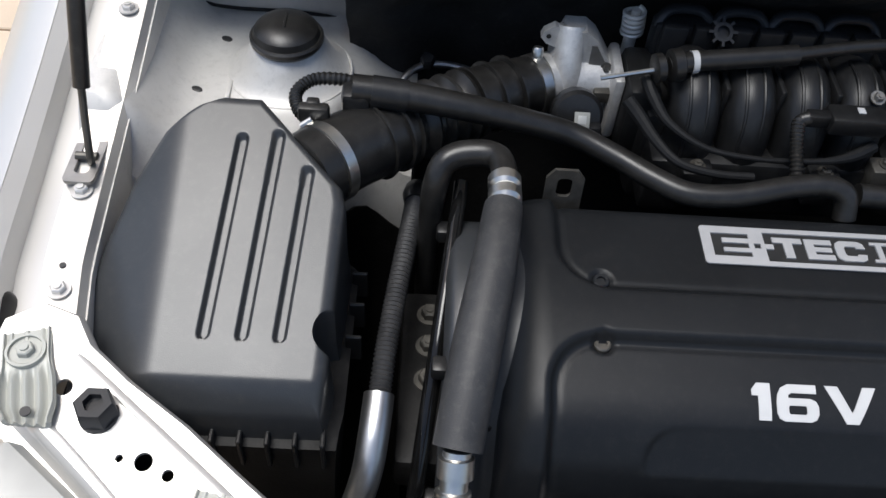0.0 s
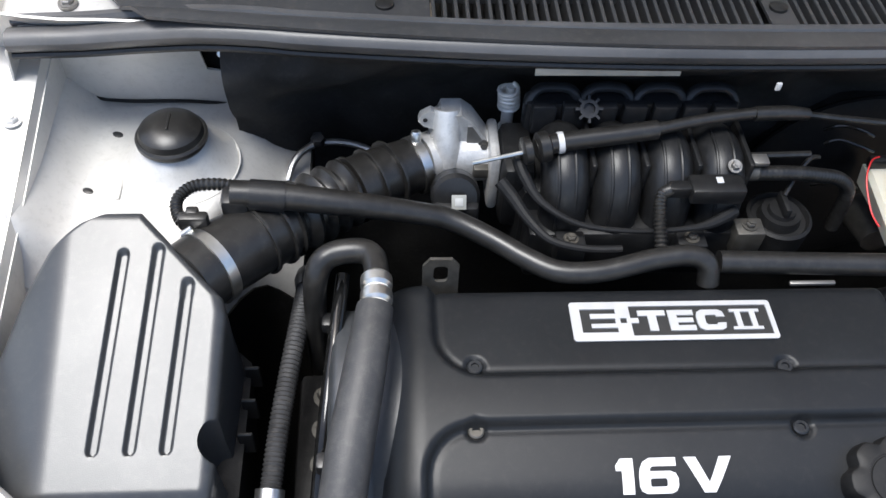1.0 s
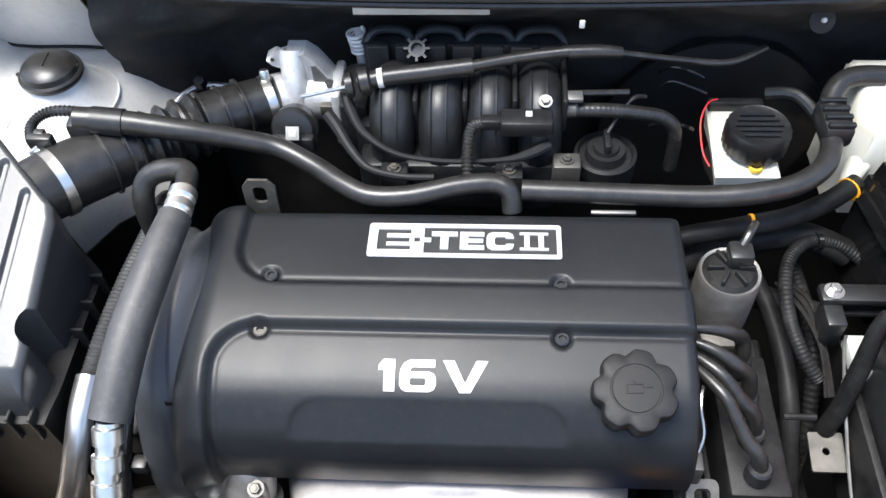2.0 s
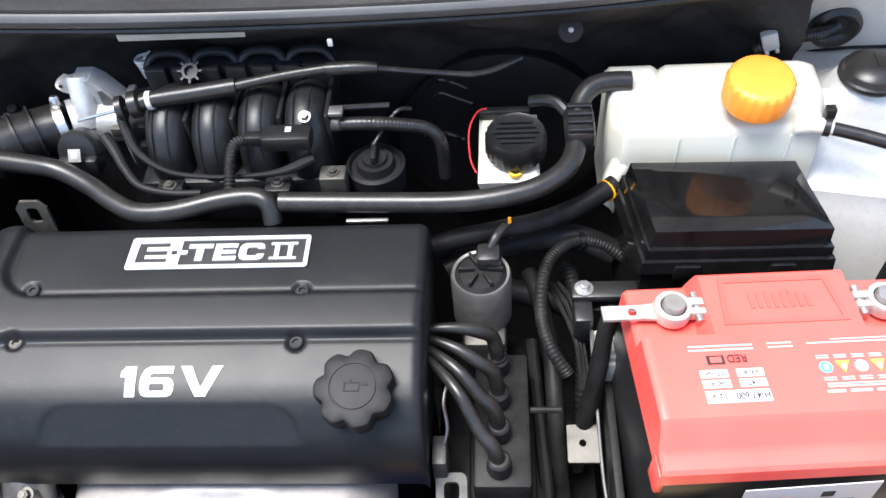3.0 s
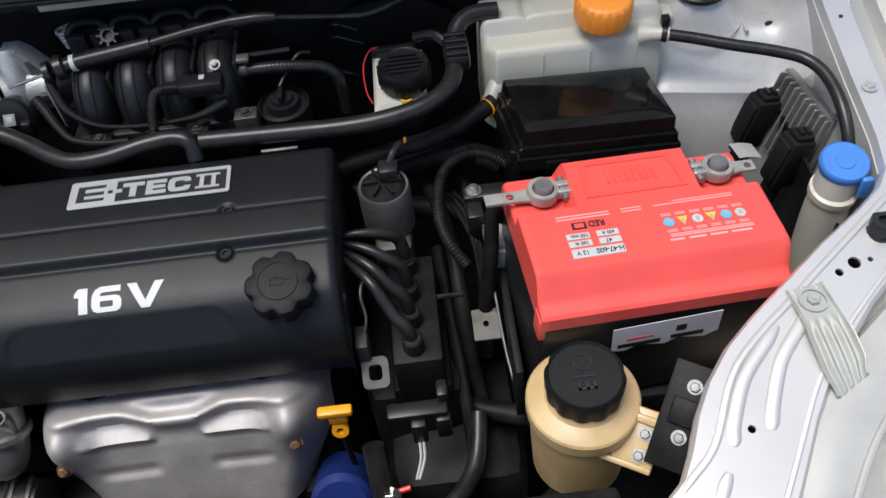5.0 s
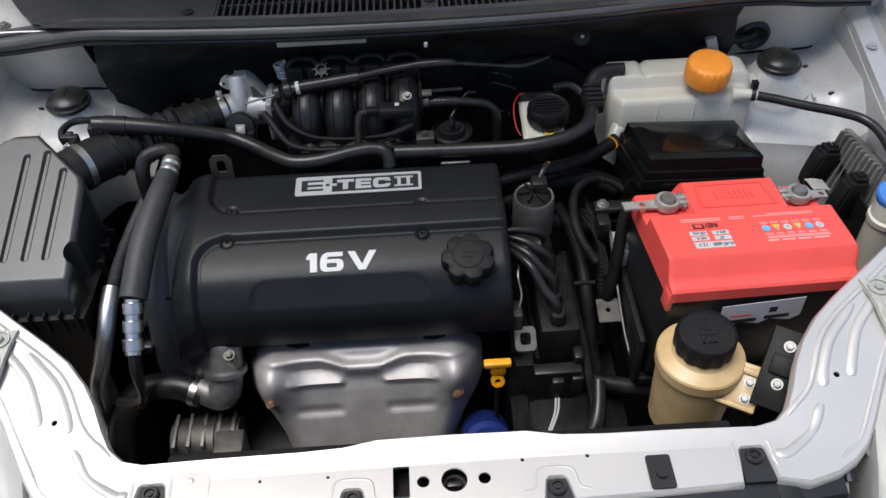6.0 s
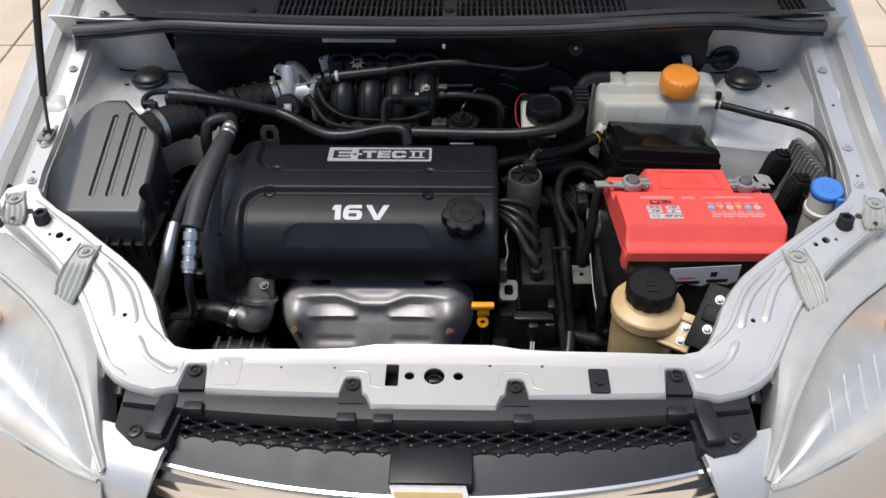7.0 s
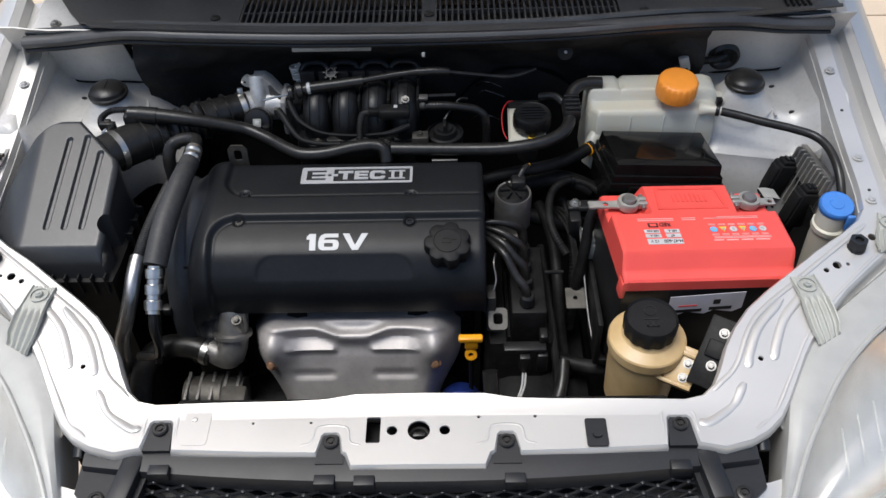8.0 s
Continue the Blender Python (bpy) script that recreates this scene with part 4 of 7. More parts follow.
shield = thing("heat_shield", "dull pressed metal heat shield over the exhaust manifold", "heat shield", (-0.10, 0.21, 0.62))
bm = BM()
rows = []
nx, ny = 76, 44
for j in range(ny + 1):
    v = j / ny
    row = []
    for i in range(nx + 1):
        u = i / nx
        x = -0.104 + 0.316 * (u - 0.5) * (1 - 0.24 * smooth(0.50, 1.05, v))
        # plan: from the top edge near the cover forward and down
        y = lerp_table([(0, 0.256), (0.12, 0.236), (0.3, 0.222), (0.5, 0.205), (0.75, 0.186), (1, 0.165)], v)
        z = lerp_table([(0, 0.748), (0.12, 0.746), (0.3, 0.729), (0.5, 0.700), (0.75, 0.655), (1, 0.605)], v)
        side = min(u, 1 - u) * 0.316
        fall = max(0, 1 - side / 0.050)
        y += 0.045 * fall ** 2.2
        z -= 0.022 * fall ** 2.2 + 0.040 * max(0, 1 - side / 0.045) ** 2 * max(0, 1 - v / 0.35)
        # ridge with a dip in its middle, flat panels below it
        crest = 0.21 + 0.10 * smooth(0.060, 0.015, abs(x + 0.105))
        h = 0.013 * math.exp(-((v - crest) / 0.06) ** 2) * smooth(0.0, 0.05, side)
        h -= 0.006 * smooth(0.15, 0.02, v) * smooth(0.075, 0.055, abs(x + 0.105))
        for px in (-0.168, -0.045):
            d = slab_dist(x, v * 0.2, px - 0.036, px + 0.036, 0.062, 0.090, 0.005)
            h += (-0.004 + 0.013 * (v * 0.2 - 0.062) / 0.028) * smooth(0.004, -0.003, d)
            d = slab_dist(x, v * 0.2, px - 0.030, px + 0.030, 0.128, 0.136, 0.003)
            h -= 0.004 * smooth(0.005, -0.002, d)
        for px in (-0.228, 0.016):
            h += 0.034 * math.exp(-(math.hypot(x - px, (v - 0.41) * 0.14) / 0.027) ** 2)
        row.append((x, y - h * 0.75, z + h * 0.65))
    rows.append(row)
sheet(bm, rows, 0.0015)
part("shield", bm, SHIELD, shield, flat=60)
for px in (-0.228, 0.016):
    bm = BM()
    hex_bolt(bm, (px, 0.1905, 0.6990), 0.0055, 0.007, rx(55))
    part("bolt", bm, shader("rusty_bolt", (0.30, 0.17, 0.10), 0.6, 0.6, 0.3, 90, 0.3, 600), shield, "rusty bolt")
for px in (-0.19, -0.01):
    bm = BM()
    sheet(bm, [[(px + dx, y, z - abs(dx) * 0.12) for dx in (-0.015, -0.012, 0.0, 0.012, 0.015)] for y, z in ((0.238, 0.745), (0.246, 0.750), (0.256, 0.755), (0.266, 0.757))], 0.0015)
    part("tab", bm, GRIME_SHADE, shield)

stat = thing("thermostat_housing", "cast metal thermostat housing with a clamped hose", "thermostat", (-0.29, 0.22, 0.70))
bm = BM()
tube(bm, [(-0.288, 0.266, 0.764), (-0.288, 0.256, 0.752), (-0.290, 0.238, 0.722), (-0.296, 0.226, 0.704), (-0.310, 0.228, 0.700), (-0.328, 0.236, 0.704)], [0.024, 0.0225, 0.0225, 0.022, 0.019, 0.018], 20, 6)
lathe(bm, [(0.023, -0.004), (0.0285, -0.003), (0.0285, 0.003), (0.023, 0.004)], (-0.2895, 0.243, 0.732), 24, rx(-27))
box(bm, (-0.284, 0.232, 0.735), (-0.269, 0.246, 0.767), 0.004)
part("housing", bm, STAINED, stat)
bm = BM()
hex_bolt(bm, (-0.277, 0.238, 0.767), 0.005, 0.005, rx(20))
part("bolt", bm, DARKMETAL, stat)
hose = thing("radiator_hose", "thick black radiator hose with a band clamp", "hose", (-0.36, 0.17, 0.66))
bm = BM()
tube(bm, [(-0.320, 0.234, 0.703), (-0.345, 0.244, 0.708), (-0.385, 0.252, 0.704), (-0.415, 0.245, 0.694), (-0.433, 0.220, 0.675), (-0.436, 0.18, 0.63), (-0.43, 0.15, 0.55)], 0.0185, 16, 7)
part("hose", bm, RUBBER, hose)
bm = BM()
tube(bm, [(-0.326, 0.2365, 0.7045), (-0.335, 0.240, 0.706)], 0.0200, 18, 2)
part("clamp", bm, STEEL, hose)

alt = thing("alternator", "grey cast alternator low beside the radiator", "alternator", (-0.30, 0.14, 0.58))
bm = BM()
lathe(bm, [(0.03, 0), (0.055, 0.004), (0.058, 0.03), (0.062, 0.034), (0.062, 0.05), (0.058, 0.054), (0.055, 0.085), (0.03, 0.09)], (-0.36, 0.135, 0.585), 28, ry(90))
for i in range(10):
    a = i * 0.628
    box(bm, (-0.352 + 0.001, 0.135 + 0.056 * math.cos(a) - 0.003, 0.585 + 0.056 * math.sin(a) - 0.003), (-0.275, 0.135 + 0.056 * math.cos(a) + 0.003, 0.585 + 0.056 * math.sin(a) + 0.003), 0.001, seg=1)
part("housing", bm, STAINED, alt)
bm = BM()
hex_bolt(bm, (-0.352, 0.10, 0.640), 0.009, 0.008, rx(40))
part("bolt", bm, STEEL, alt)
bm = BM()
box(bm, (-0.30, 0.13, 0.63), (-0.262, 0.18, 0.70), 0.004)
part("bracket", bm, DARKMETAL, alt)
bm = BM()
lathe(bm, [(0.020, -0.048), (0.034, -0.046), (0.036, -0.02), (0.038, -0.018), (0.038, 0.012), (0.036, 0.014), (0.034, 0.044), (0.018, 0.046)], (-0.325, 0.208, 0.628), 26, ry(90))
part("end_casting", bm, DARKMETAL, alt)
for k in range(5):
    bm = BM()
    box(bm, (-0.366 + k * 0.019, 0.180, 0.655), (-0.361 + k * 0.019, 0.232, 0.6655), 0.001, None)
    part("rib", bm, STAINED, alt)

# ---- foam-covered pipe and tubes along the timing end ----
pipe = thing("coolant_pipe", "black foam-sleeved coolant pipe with crimped metal ends", "pipe", (-0.36, 0.33, 0.80))
bm = BM()
tube(bm, [(-0.336, 0.418, 0.913), (-0.343, 0.37, 0.908), (-0.354, 0.31, 0.890), (-0.363, 0.257, 0.860)], [0.0138, 0.0155, 0.0167, 0.0164], 20, 8)
part("foam_sleeve", bm, FOAM, pipe)
bm = BM()
tube(bm, [(-0.334, 0.446, 0.914), (-0.336, 0.416, 0.913)], 0.0100, 16, 3)
part("crimp", bm, BRIGHT, pipe)
for k, (y, z) in enumerate(((0.440, 0.914), (0.426, 0.914))):
    bm = BM()
    lathe(bm, [(0.0100, -0.0065), (0.0122, -0.004), (0.0122, 0.004), (0.0100, 0.0065)], (-0.335, y, z), 18, rx(90))
    part("collar", bm, STEEL, pipe, "shiny crimped collar")
bm = BM()
tube(bm, [(-0.334, 0.440, 0.914), (-0.336, 0.460, 0.913), (-0.340, 0.470, 0.911), (-0.350, 0.4755, 0.909), (-0.368, 0.476, 0.905), (-0.379, 0.471, 0.899), (-0.384, 0.463, 0.885), (-0.386, 0.460, 0.855), (-0.387, 0.462, 0.79), (-0.387, 0.465, 0.70)], [0.0096, 0.0098, 0.0100, 0.0102, 0.0102, 0.0100, 0.0098, 0.0095, 0.009, 0.009], 14, 7)
part("hose_bend", bm, RUBBER, pipe)
bm = BM()
for k in range(3):
    a = Vector((-0.3635, 0.248, 0.853)).lerp(Vector((-0.3655, 0.217, 0.823)), k / 2)
    lathe(bm, [(0.0095, -0.0072), (0.0118, -0.0064), (0.0118, 0.0064), (0.0095, 0.0072)], a, 18, rx(-44))
tube(bm, [(-0.363, 0.256, 0.860), (-0.366, 0.208, 0.815)], 0.0095, 14, 3)
part("crimp", bm, STEEL, pipe, "shiny crimped collar")
bm = BM()
tube(bm, [(-0.3655, 0.211, 0.818), (-0.367, 0.198, 0.795), (-0.368, 0.196, 0.76), (-0.378, 0.200, 0.735), (-0.41, 0.21, 0.72)], 0.0065, 10, 6)
part("lower_pipe", bm, PLASTIC, pipe)

loom = thing("corrugated_conduit", "black corrugated cable conduit ending in a bare metal tube", "conduit", (-0.42, 0.35, 0.75))
bm = BM()
tube(bm, [(-0.402, 0.500, 0.842), (-0.406, 0.455, 0.846), (-0.412, 0.40, 0.846), (-0.417, 0.35, 0.842), (-0.420, 0.308, 0.835)], 0.0080, 10, 8, 52, 0.10)
part("conduit", bm, FOAM, loom)
bm = BM()
tube(bm, [(-0.4015, 0.496, 0.842), (-0.401, 0.506, 0.840), (-0.400, 0.514, 0.837)], [0.0100, 0.0125, 0.0125], 14, 4)
part("boot", bm, RUBBER, loom)
bm = BM()
tube(bm, [(-0.420, 0.312, 0.836), (-0.422, 0.285, 0.826), (-0.426, 0.262, 0.806), (-0.436, 0.245, 0.775), (-0.450, 0.232, 0.735), (-0.456, 0.225, 0.66), (-0.455, 0.22, 0.55)], 0.0112, 14, 7)
part("metal_tube", bm, TUBE, loom, "bare brushed metal tube")
mount = thing("engine_mount", "black engine mount arm with three bolts", "engine mount", (-0.40, 0.36, 0.70))
bm = BM()
box(bm, (-0.420, 0.28, 0.70), (-0.378, 0.44, 0.742), 0.006)
part("arm", bm, GRIME_SHADE, mount)
for y in (0.415, 0.384, 0.352):
    bm = BM()
    hex_bolt(bm, (-0.397, y, 0.742), 0.0070, 0.008)
    part("bolt", bm, DARKMETAL, mount)
ac = thing("timing_end_tube", "thin black metal pipe with worn highlights", "pipe", (-0.37, 0.36, 0.8))
bm = BM()
tube(bm, [(-0.366, 0.470, 0.895), (-0.369, 0.44, 0.890), (-0.377, 0.365, 0.868), (-0.384, 0.306, 0.832), (-0.391, 0.255, 0.78), (-0.397, 0.215, 0.71)], 0.0062, 12, 7)
part("tube", bm, GLOSS, ac)

# ---- air filter and intake ----
af = thing("air_filter_box", "black plastic air filter box with three grooves in its lid", "air filter", (-0.53, 0.37, 0.75))


def af_left(y):
    return lerp_table([(0.285, -0.628), (0.33, -0.627), (0.38, -0.618), (0.42, -0.603), (0.45, -0.583), (0.468, -0.560), (0.478, -0.535)], y)


def af_right(y):
    return lerp_table([(0.262, -0.449), (0.285, -0.446), (0.40, -0.443), (0.412, -0.446), (0.478, -0.512)], y)


def af_notch(y):
    return 0.013 * math.sqrt(max(0.0, 1 - ((y - 0.312) / 0.014) ** 2))


def af_top(x, y):
    z = 0.8955 + 0.375 * (y - 0.305)
    z -= 0.030 * smooth(-0.560, -0.632, x) + 0.010 * smooth(0.280, 0.262, y)
    for gx, g0, g1 in ((-0.5285, 0.303, 0.446), (-0.5025, 0.303, 0.450), (-0.4770, 0.303, 0.424)):
        xx = gx - 0.003 + (y - 0.303) * 0.070
        d = slab_dist(x, y, xx - 0.0036, xx + 0.0036, g0, g1, 0.0035)
        z -= 0.0042 * smooth(0.0014, -0.0014, d)
    return z


bm = BM()
shell(bm, 0.262, 0.478, af_left, af_right, af_top, 0.836, 0.002, 300, 200, 0.010)
for v in bm.verts:
    v.co.x = min(v.co.x, af_right(v.co.y) - af_notch(v.co.y) + (0.003 if v.co.z < 0.86 else 0.0))
lid = part("lid", bm, FILTER, af, flat=50)
bm = BM()
shell(bm, 0.254, 0.485, lambda y: af_left(y) - 0.008, lambda y: min(af_right(y), -0.446) + 0.010, lambda x, y: 0.839, 0.60, -0.02, 16, 16, 0.004)
part("lower_case", bm, GRIME_SHADE, af)
for i in range(9):
    bm = BM()
    x = -0.60 + i * 0.019
    box(bm, (x - 0.0015, 0.251, 0.812), (x + 0.0015, 0.266, 0.846), 0.0008, seg=1)
    part("rib", bm, PLASTIC, af)
for y in (0.34, 0.37, 0.40):
    bm = BM()
    box(bm, (-0.440, y - 0.0015, 0.82), (-0.428, y + 0.0015, 0.850), 0.0008, seg=1)
    part("rib", bm, PLASTIC, af)
bm = BM()
lathe(bm, [(0.013, 0.832), (0.013, 0.841), (0.011, 0.842)], (-0.548, 0.260, 0), 20)
hex_bolt(bm, (-0.548, 0.260, 0.842), 0.006, 0.006)
part("bolt", bm, GUARD, af)

duct = thing("intake_hose", "black ribbed rubber intake hose with band clamps", "intake hose", (-0.40, 0.52, 0.88))
LINE = [Vector(p) for p in ((-0.486, 0.452, 0.914), (-0.463, 0.478, 0.911), (-0.440, 0.500, 0.907), (-0.418, 0.520, 0.903), (-0.398, 0.537, 0.900),
                            (-0.378, 0.553, 0.898), (-0.360, 0.566, 0.896), (-0.340, 0.580, 0.895), (-0.320, 0.592, 0.894), (-0.298, 0.602, 0.893))]
bm = BM()
tube(bm, LINE[:4], [0.031, 0.0315, 0.031, 0.029], 26, 6)
for f in (0.55, 0.85):
    c = LINE[1].lerp(LINE[3], f)
    lathe(bm, [(0.029, -0.0016), (0.0335, -0.0012), (0.0335, 0.0012), (0.029, 0.0016)], c, 26, rz(43) @ ry(94))
part("elbow", bm, RUBBER, duct)
bm = BM()
tube(bm, LINE[3:7], 0.0285, 24, 8, 5, 0.13)
part("bellows", bm, RUBBER, duct)
bm = BM()
tube(bm, LINE[6:], [0.029, 0.0275, 0.026, 0.0255], 24, 6)
for k in range(3):
    c = LINE[6].lerp(LINE[8], k / 2.4)
    lathe(bm, [(0.026, -0.0015), (0.0315, -0.0012), (0.0315, 0.0012), (0.026, 0.0015)], c, 24, rz(34) @ ry(92))
part("outlet", bm, RUBBER, duct)
bm = BM()
lathe(bm, [(0.0310, -0.0045), (0.0328, -0.0045), (0.0328, 0.0045), (0.0310, 0.0045)], (-0.471, 0.468, 0.912), 32, rz(48) @ ry(96))
lathe(bm, [(0.003, -0.005), (0.003, 0.005)], (-0.487, 0.484, 0.937), 10, rz(20) @ ry(60))
part("clamp", bm, STEEL, duct)
bm = BM()
lathe(bm, [(0.0255, -0.0045), (0.0275, -0.0045), (0.0275, 0.0045), (0.0255, 0.0045)], (-0.302, 0.600, 0.893), 28, rz(28) @ ry(90))
lathe(bm, [(0.0045, -0.008), (0.0050, -0.007), (0.0050, 0.004), (0.004, 0.006)], (-0.303, 0.606, 0.922), 10, rx(-20))
part("clamp", bm, STEEL, duct)
bm = BM()
tube(bm, [(-0.484, 0.488, 0.936), (-0.494, 0.496, 0.938), (-0.498, 0.512, 0.942), (-0.486, 0.524, 0.946), (-0.462, 0.525, 0.947), (-0.440, 0.519, 0.945)], 0.0050, 10, 8, 30, 0.1)
box(bm, (-0.494, 0.486, 0.934), (-0.470, 0.496, 0.949), 0.003, None)
box(bm, (-0.488, 0.492, 0.938), (-0.478, 0.500, 0.950), 0.002, None)
part("sensor_lead", bm, RUBBER, duct)

throttle = thing("throttle_unit", "grey cast aluminium throttle with a black sensor", "throttle", (-0.285, 0.60, 0.86))
bm = BM()
tube(bm, [(-0.308, 0.603, 0.882), (-0.285, 0.614, 0.879), (-0.246, 0.618, 0.878)], [0.0255, 0.026, 0.026], 24, 5)
prism(bm, [(-0.300, 0.905), (-0.300, 0.870), (-0.244, 0.870), (-0.244, 0.898), (-0.262, 0.926), (-0.272, 0.934), (-0.290, 0.934)], 0.608, 0.632)
part("casting", bm, CAST, throttle)
bm = BM()
UP = Matrix.Translation((-0.285, 0.597, 0.884)) @ rx(-24)
lathe(bm, [(0.0118, 0.0), (0.0125, 0.010), (0.0125, 0.052), (0.0115, 0.0545), (0.0082, 0.0545), (0.0080, 0.046)], (0, 0, 0), 24, UP)
bore = part("valve_bore", bm, CAST, throttle)
bm = BM()
lathe(bm, [(0.0079, 0.047), (0.0079, 0.0475)], (0, 0, 0), 18, UP)
part("bore_mouth", bm, INK_HOLE, bore)
bm = BM()
prism(bm, [(-0.296, 0.934), (-0.300, 0.936), (-0.309, 0.930), (-0.311, 0.924), (-0.306, 0.918), (-0.296, 0.914)], 0.612, 0.620)
part("ear", bm, CAST, throttle)
bm = BM()
lathe(bm, [(0.0022, 0.0), (0.0022, 0.0006)], (-0.3045, 0.6115, 0.926), 12, rx(90))
part("ear_hole", bm, INK_HOLE, throttle)
bm = BM()
box(bm, (-0.246, 0.578, 0.842), (-0.236, 0.636, 0.908), 0.004)
part("flange", bm, CAST, throttle)
bm = BM()
box(bm, (-0.260, 0.586, 0.876), (-0.244, 0.604, 0.888), 0.002, None)
part("cable_cam", bm, DARKMETAL, throttle)
for k in range(2):
    bm = BM()
    hex_bolt(bm, (-0.250 - 0.038 * k, 0.606, 0.9 + 0.004 * k), 0.0035, 0.004, rx(70))
    part("screw", bm, DARKMETAL, throttle)
bm = BM()
prism(bm, [(-0.266, 0.922), (-0.262, 0.922), (-0.250, 0.902), (-0.266, 0.902)], 0.6065, 0.609)
part("web_plate", bm, DULL, throttle)
bm = BM()
lathe(bm, [(0.020, -0.016), (0.022, -0.012), (0.022, 0.002), (0.019, 0.006), (0.012, 0.0075)], (-0.279, 0.550, 0.892), 30, rx(62))
box(bm, (-0.300, 0.534, 0.870), (-0.258, 0.556, 0.892), 0.005)
part("sensor", bm, PLASTIC, throttle, "black plastic position sensor")
bm = BM()
box(bm, (-0.0065, -0.0065, 0.0), (0.0065, 0.0065, 0.0012), 0.0005, Matrix.Translation((-0.277, 0.536, 0.899)) @ rx(48))
part("label", bm, TAGPAPER, throttle)
bm = BM()
box(bm, (-0.0035, -0.0035, 0.0), (0.0035, 0.0035, 0.0016), 0.0003, Matrix.Translation((-0.277, 0.536, 0.899)) @ rx(48))
part("label_code", bm, HOUSING, throttle)
bm = BM()
box(bm, (-0.236, 0.560, 0.835), (-0.206, 0.628, 0.912), 0.008)
part("adapter", bm, PLASTIC, throttle)

idle = thing("spring_valve", "metal spring-wound valve stem behind the throttle body", "valve", (-0.222, 0.64, 0.92))
bm = BM()
lathe(bm, [(0.0085, 0.905), (0.0085, 0.927), (0.006, 0.928), (0.006, 0.952), (0.0045, 0.953), (0.0045, 0.978)], (-0.219, 0.672, -0.061), 14)
part("stem", bm, BRIGHT, idle)
bm = BM()
coil = []
for i in range(73):
    a = i / 14 * 2 * math.pi
    coil.append((-0.219 - 0.003 * (i / 72) ** 2 + 0.0092 * math.cos(a), 0.672 - 0.004 * i / 72 + 0.0092 * math.sin(a), 0.890 + 0.028 * i / 72))
tube(bm, coil, 0.0019, 8, 1)
part("spring", bm, BRIGHT, idle)

# ---- intake manifold ----
man = thing("intake_manifold", "black plastic intake manifold with four arched runners", "intake manifold", (-0.11, 0.57, 0.84))
bm = BM()
box(bm, (-0.212, 0.560, 0.78), (-0.012, 0.640, 0.885), 0.012)
box(bm, (-0.206, 0.530, 0.80), (-0.016, 0.565, 0.862), 0.006)
part("plenum", bm, PLASTIC, man)
for k in range(4):
    x = -0.1735 + 0.0465 * k
    bm = BM()
    tube(bm, [(x, 0.556, 0.835), (x, 0.553, 0.868), (x, 0.561, 0.893), (x, 0.579, 0.905), (x, 0.600, 0.903), (x, 0.622, 0.888)], 0.0215, 20, 7)
    r = part("runner", bm, PLASTIC, man)
    for dx in (-0.009, 0.006):
        bm = BM()
        tube(bm, [(x + dx, 0.5330, 0.866), (x + dx, 0.5425, 0.903), (x + dx, 0.570, 0.9245), (x + dx, 0.598, 0.9245)], 0.0013, 6, 6)
        part("moulding_line", bm, PLASTIC, r)
    bm = BM()
    box(bm, (x + 0.0205, 0.560, 0.880), (x + 0.0255, 0.622, 0.918), 0.002)
    part("web", bm, PLASTIC, man)
bm = BM()
box(bm, (-0.205, 0.626, 0.890), (-0.008, 0.646, 0.930), 0.004)
fl = part("flange", bm, GUARD, man)
for k in range(4):
    x = -0.179 + 0.0485 * k
    bm = BM()
    tube(bm, [(x - 0.024, 0.632, 0.924), (x - 0.019, 0.637, 0.933), (x - 0.010, 0.640, 0.9375), (x + 0.010, 0.640, 0.9375), (x + 0.019, 0.637, 0.933), (x + 0.024, 0.632, 0.924)], 0.0052, 10, 6, squash=0.8)
    part("arch", bm, GUARD, fl)
for k in range(7):
    bm = BM()
    x = -0.200 + 0.0275 * k
    box(bm, (x, 0.617, 0.902), (x + 0.0215, 0.628, 0.9335), 0.002)
    part("rib_panel", bm, GUARD, fl)
bm = BM()
BOSS = Matrix.Translation((-0.151, 0.617, 0.931)) @ rx(38)
lathe(bm, [(0.0085, 0.0), (0.0085, 0.006), (0.0055, 0.006), (0.0055, 0.001)], (0, 0, 0), 16, BOSS)
bossp = part("boss", bm, GUARD, man)
for i in range(8):
    bm = BM()
    box(bm, (0.008, -0.0012, 0), (0.0125, 0.0012, 0.006), 0, BOSS @ rz(45 * i))
    part("rib", bm, GUARD, bossp)
bm = BM()
hex_bolt(bm, (-0.030, 0.556, 0.921), 0.0042, 0.0045, rx(25))
part("bolt", bm, STAINED, man)
for x, y, z in ((-0.170, 0.520, 0.868), (-0.062, 0.520, 0.868), (-0.008, 0.530, 0.872)):
    bm = BM()
    box(bm, (x - 0.013, y - 0.010, z - 0.03), (x + 0.013, y + 0.010, z), 0.002)
    f = part("foot", bm, DARKMETAL if x > -0.02 else PLASTIC, man)
    bm = BM()
    hex_bolt(bm, (x, y, z), 0.0045, 0.004)
    part("bolt", bm, DARKMETAL, f)
sensor = thing("pressure_sensor", "black pressure sensor with corrugated lead on the manifold", "sensor", (-0.05, 0.53, 0.90))
bm = BM()
box(bm, (-0.070, 0.530, 0.900), (-0.022, 0.552, 0.917), 0.003)
box(bm, (-0.088, 0.535, 0.903), (-0.068, 0.546, 0.915), 0.002)
part("body", bm, PLASTIC, sensor)
bm = BM()
box(bm, (-0.047, 0.540, 0.9165), (-0.041, 0.547, 0.9178), 0.0005)
part("label", bm, WHITE, sensor)
bm = BM()
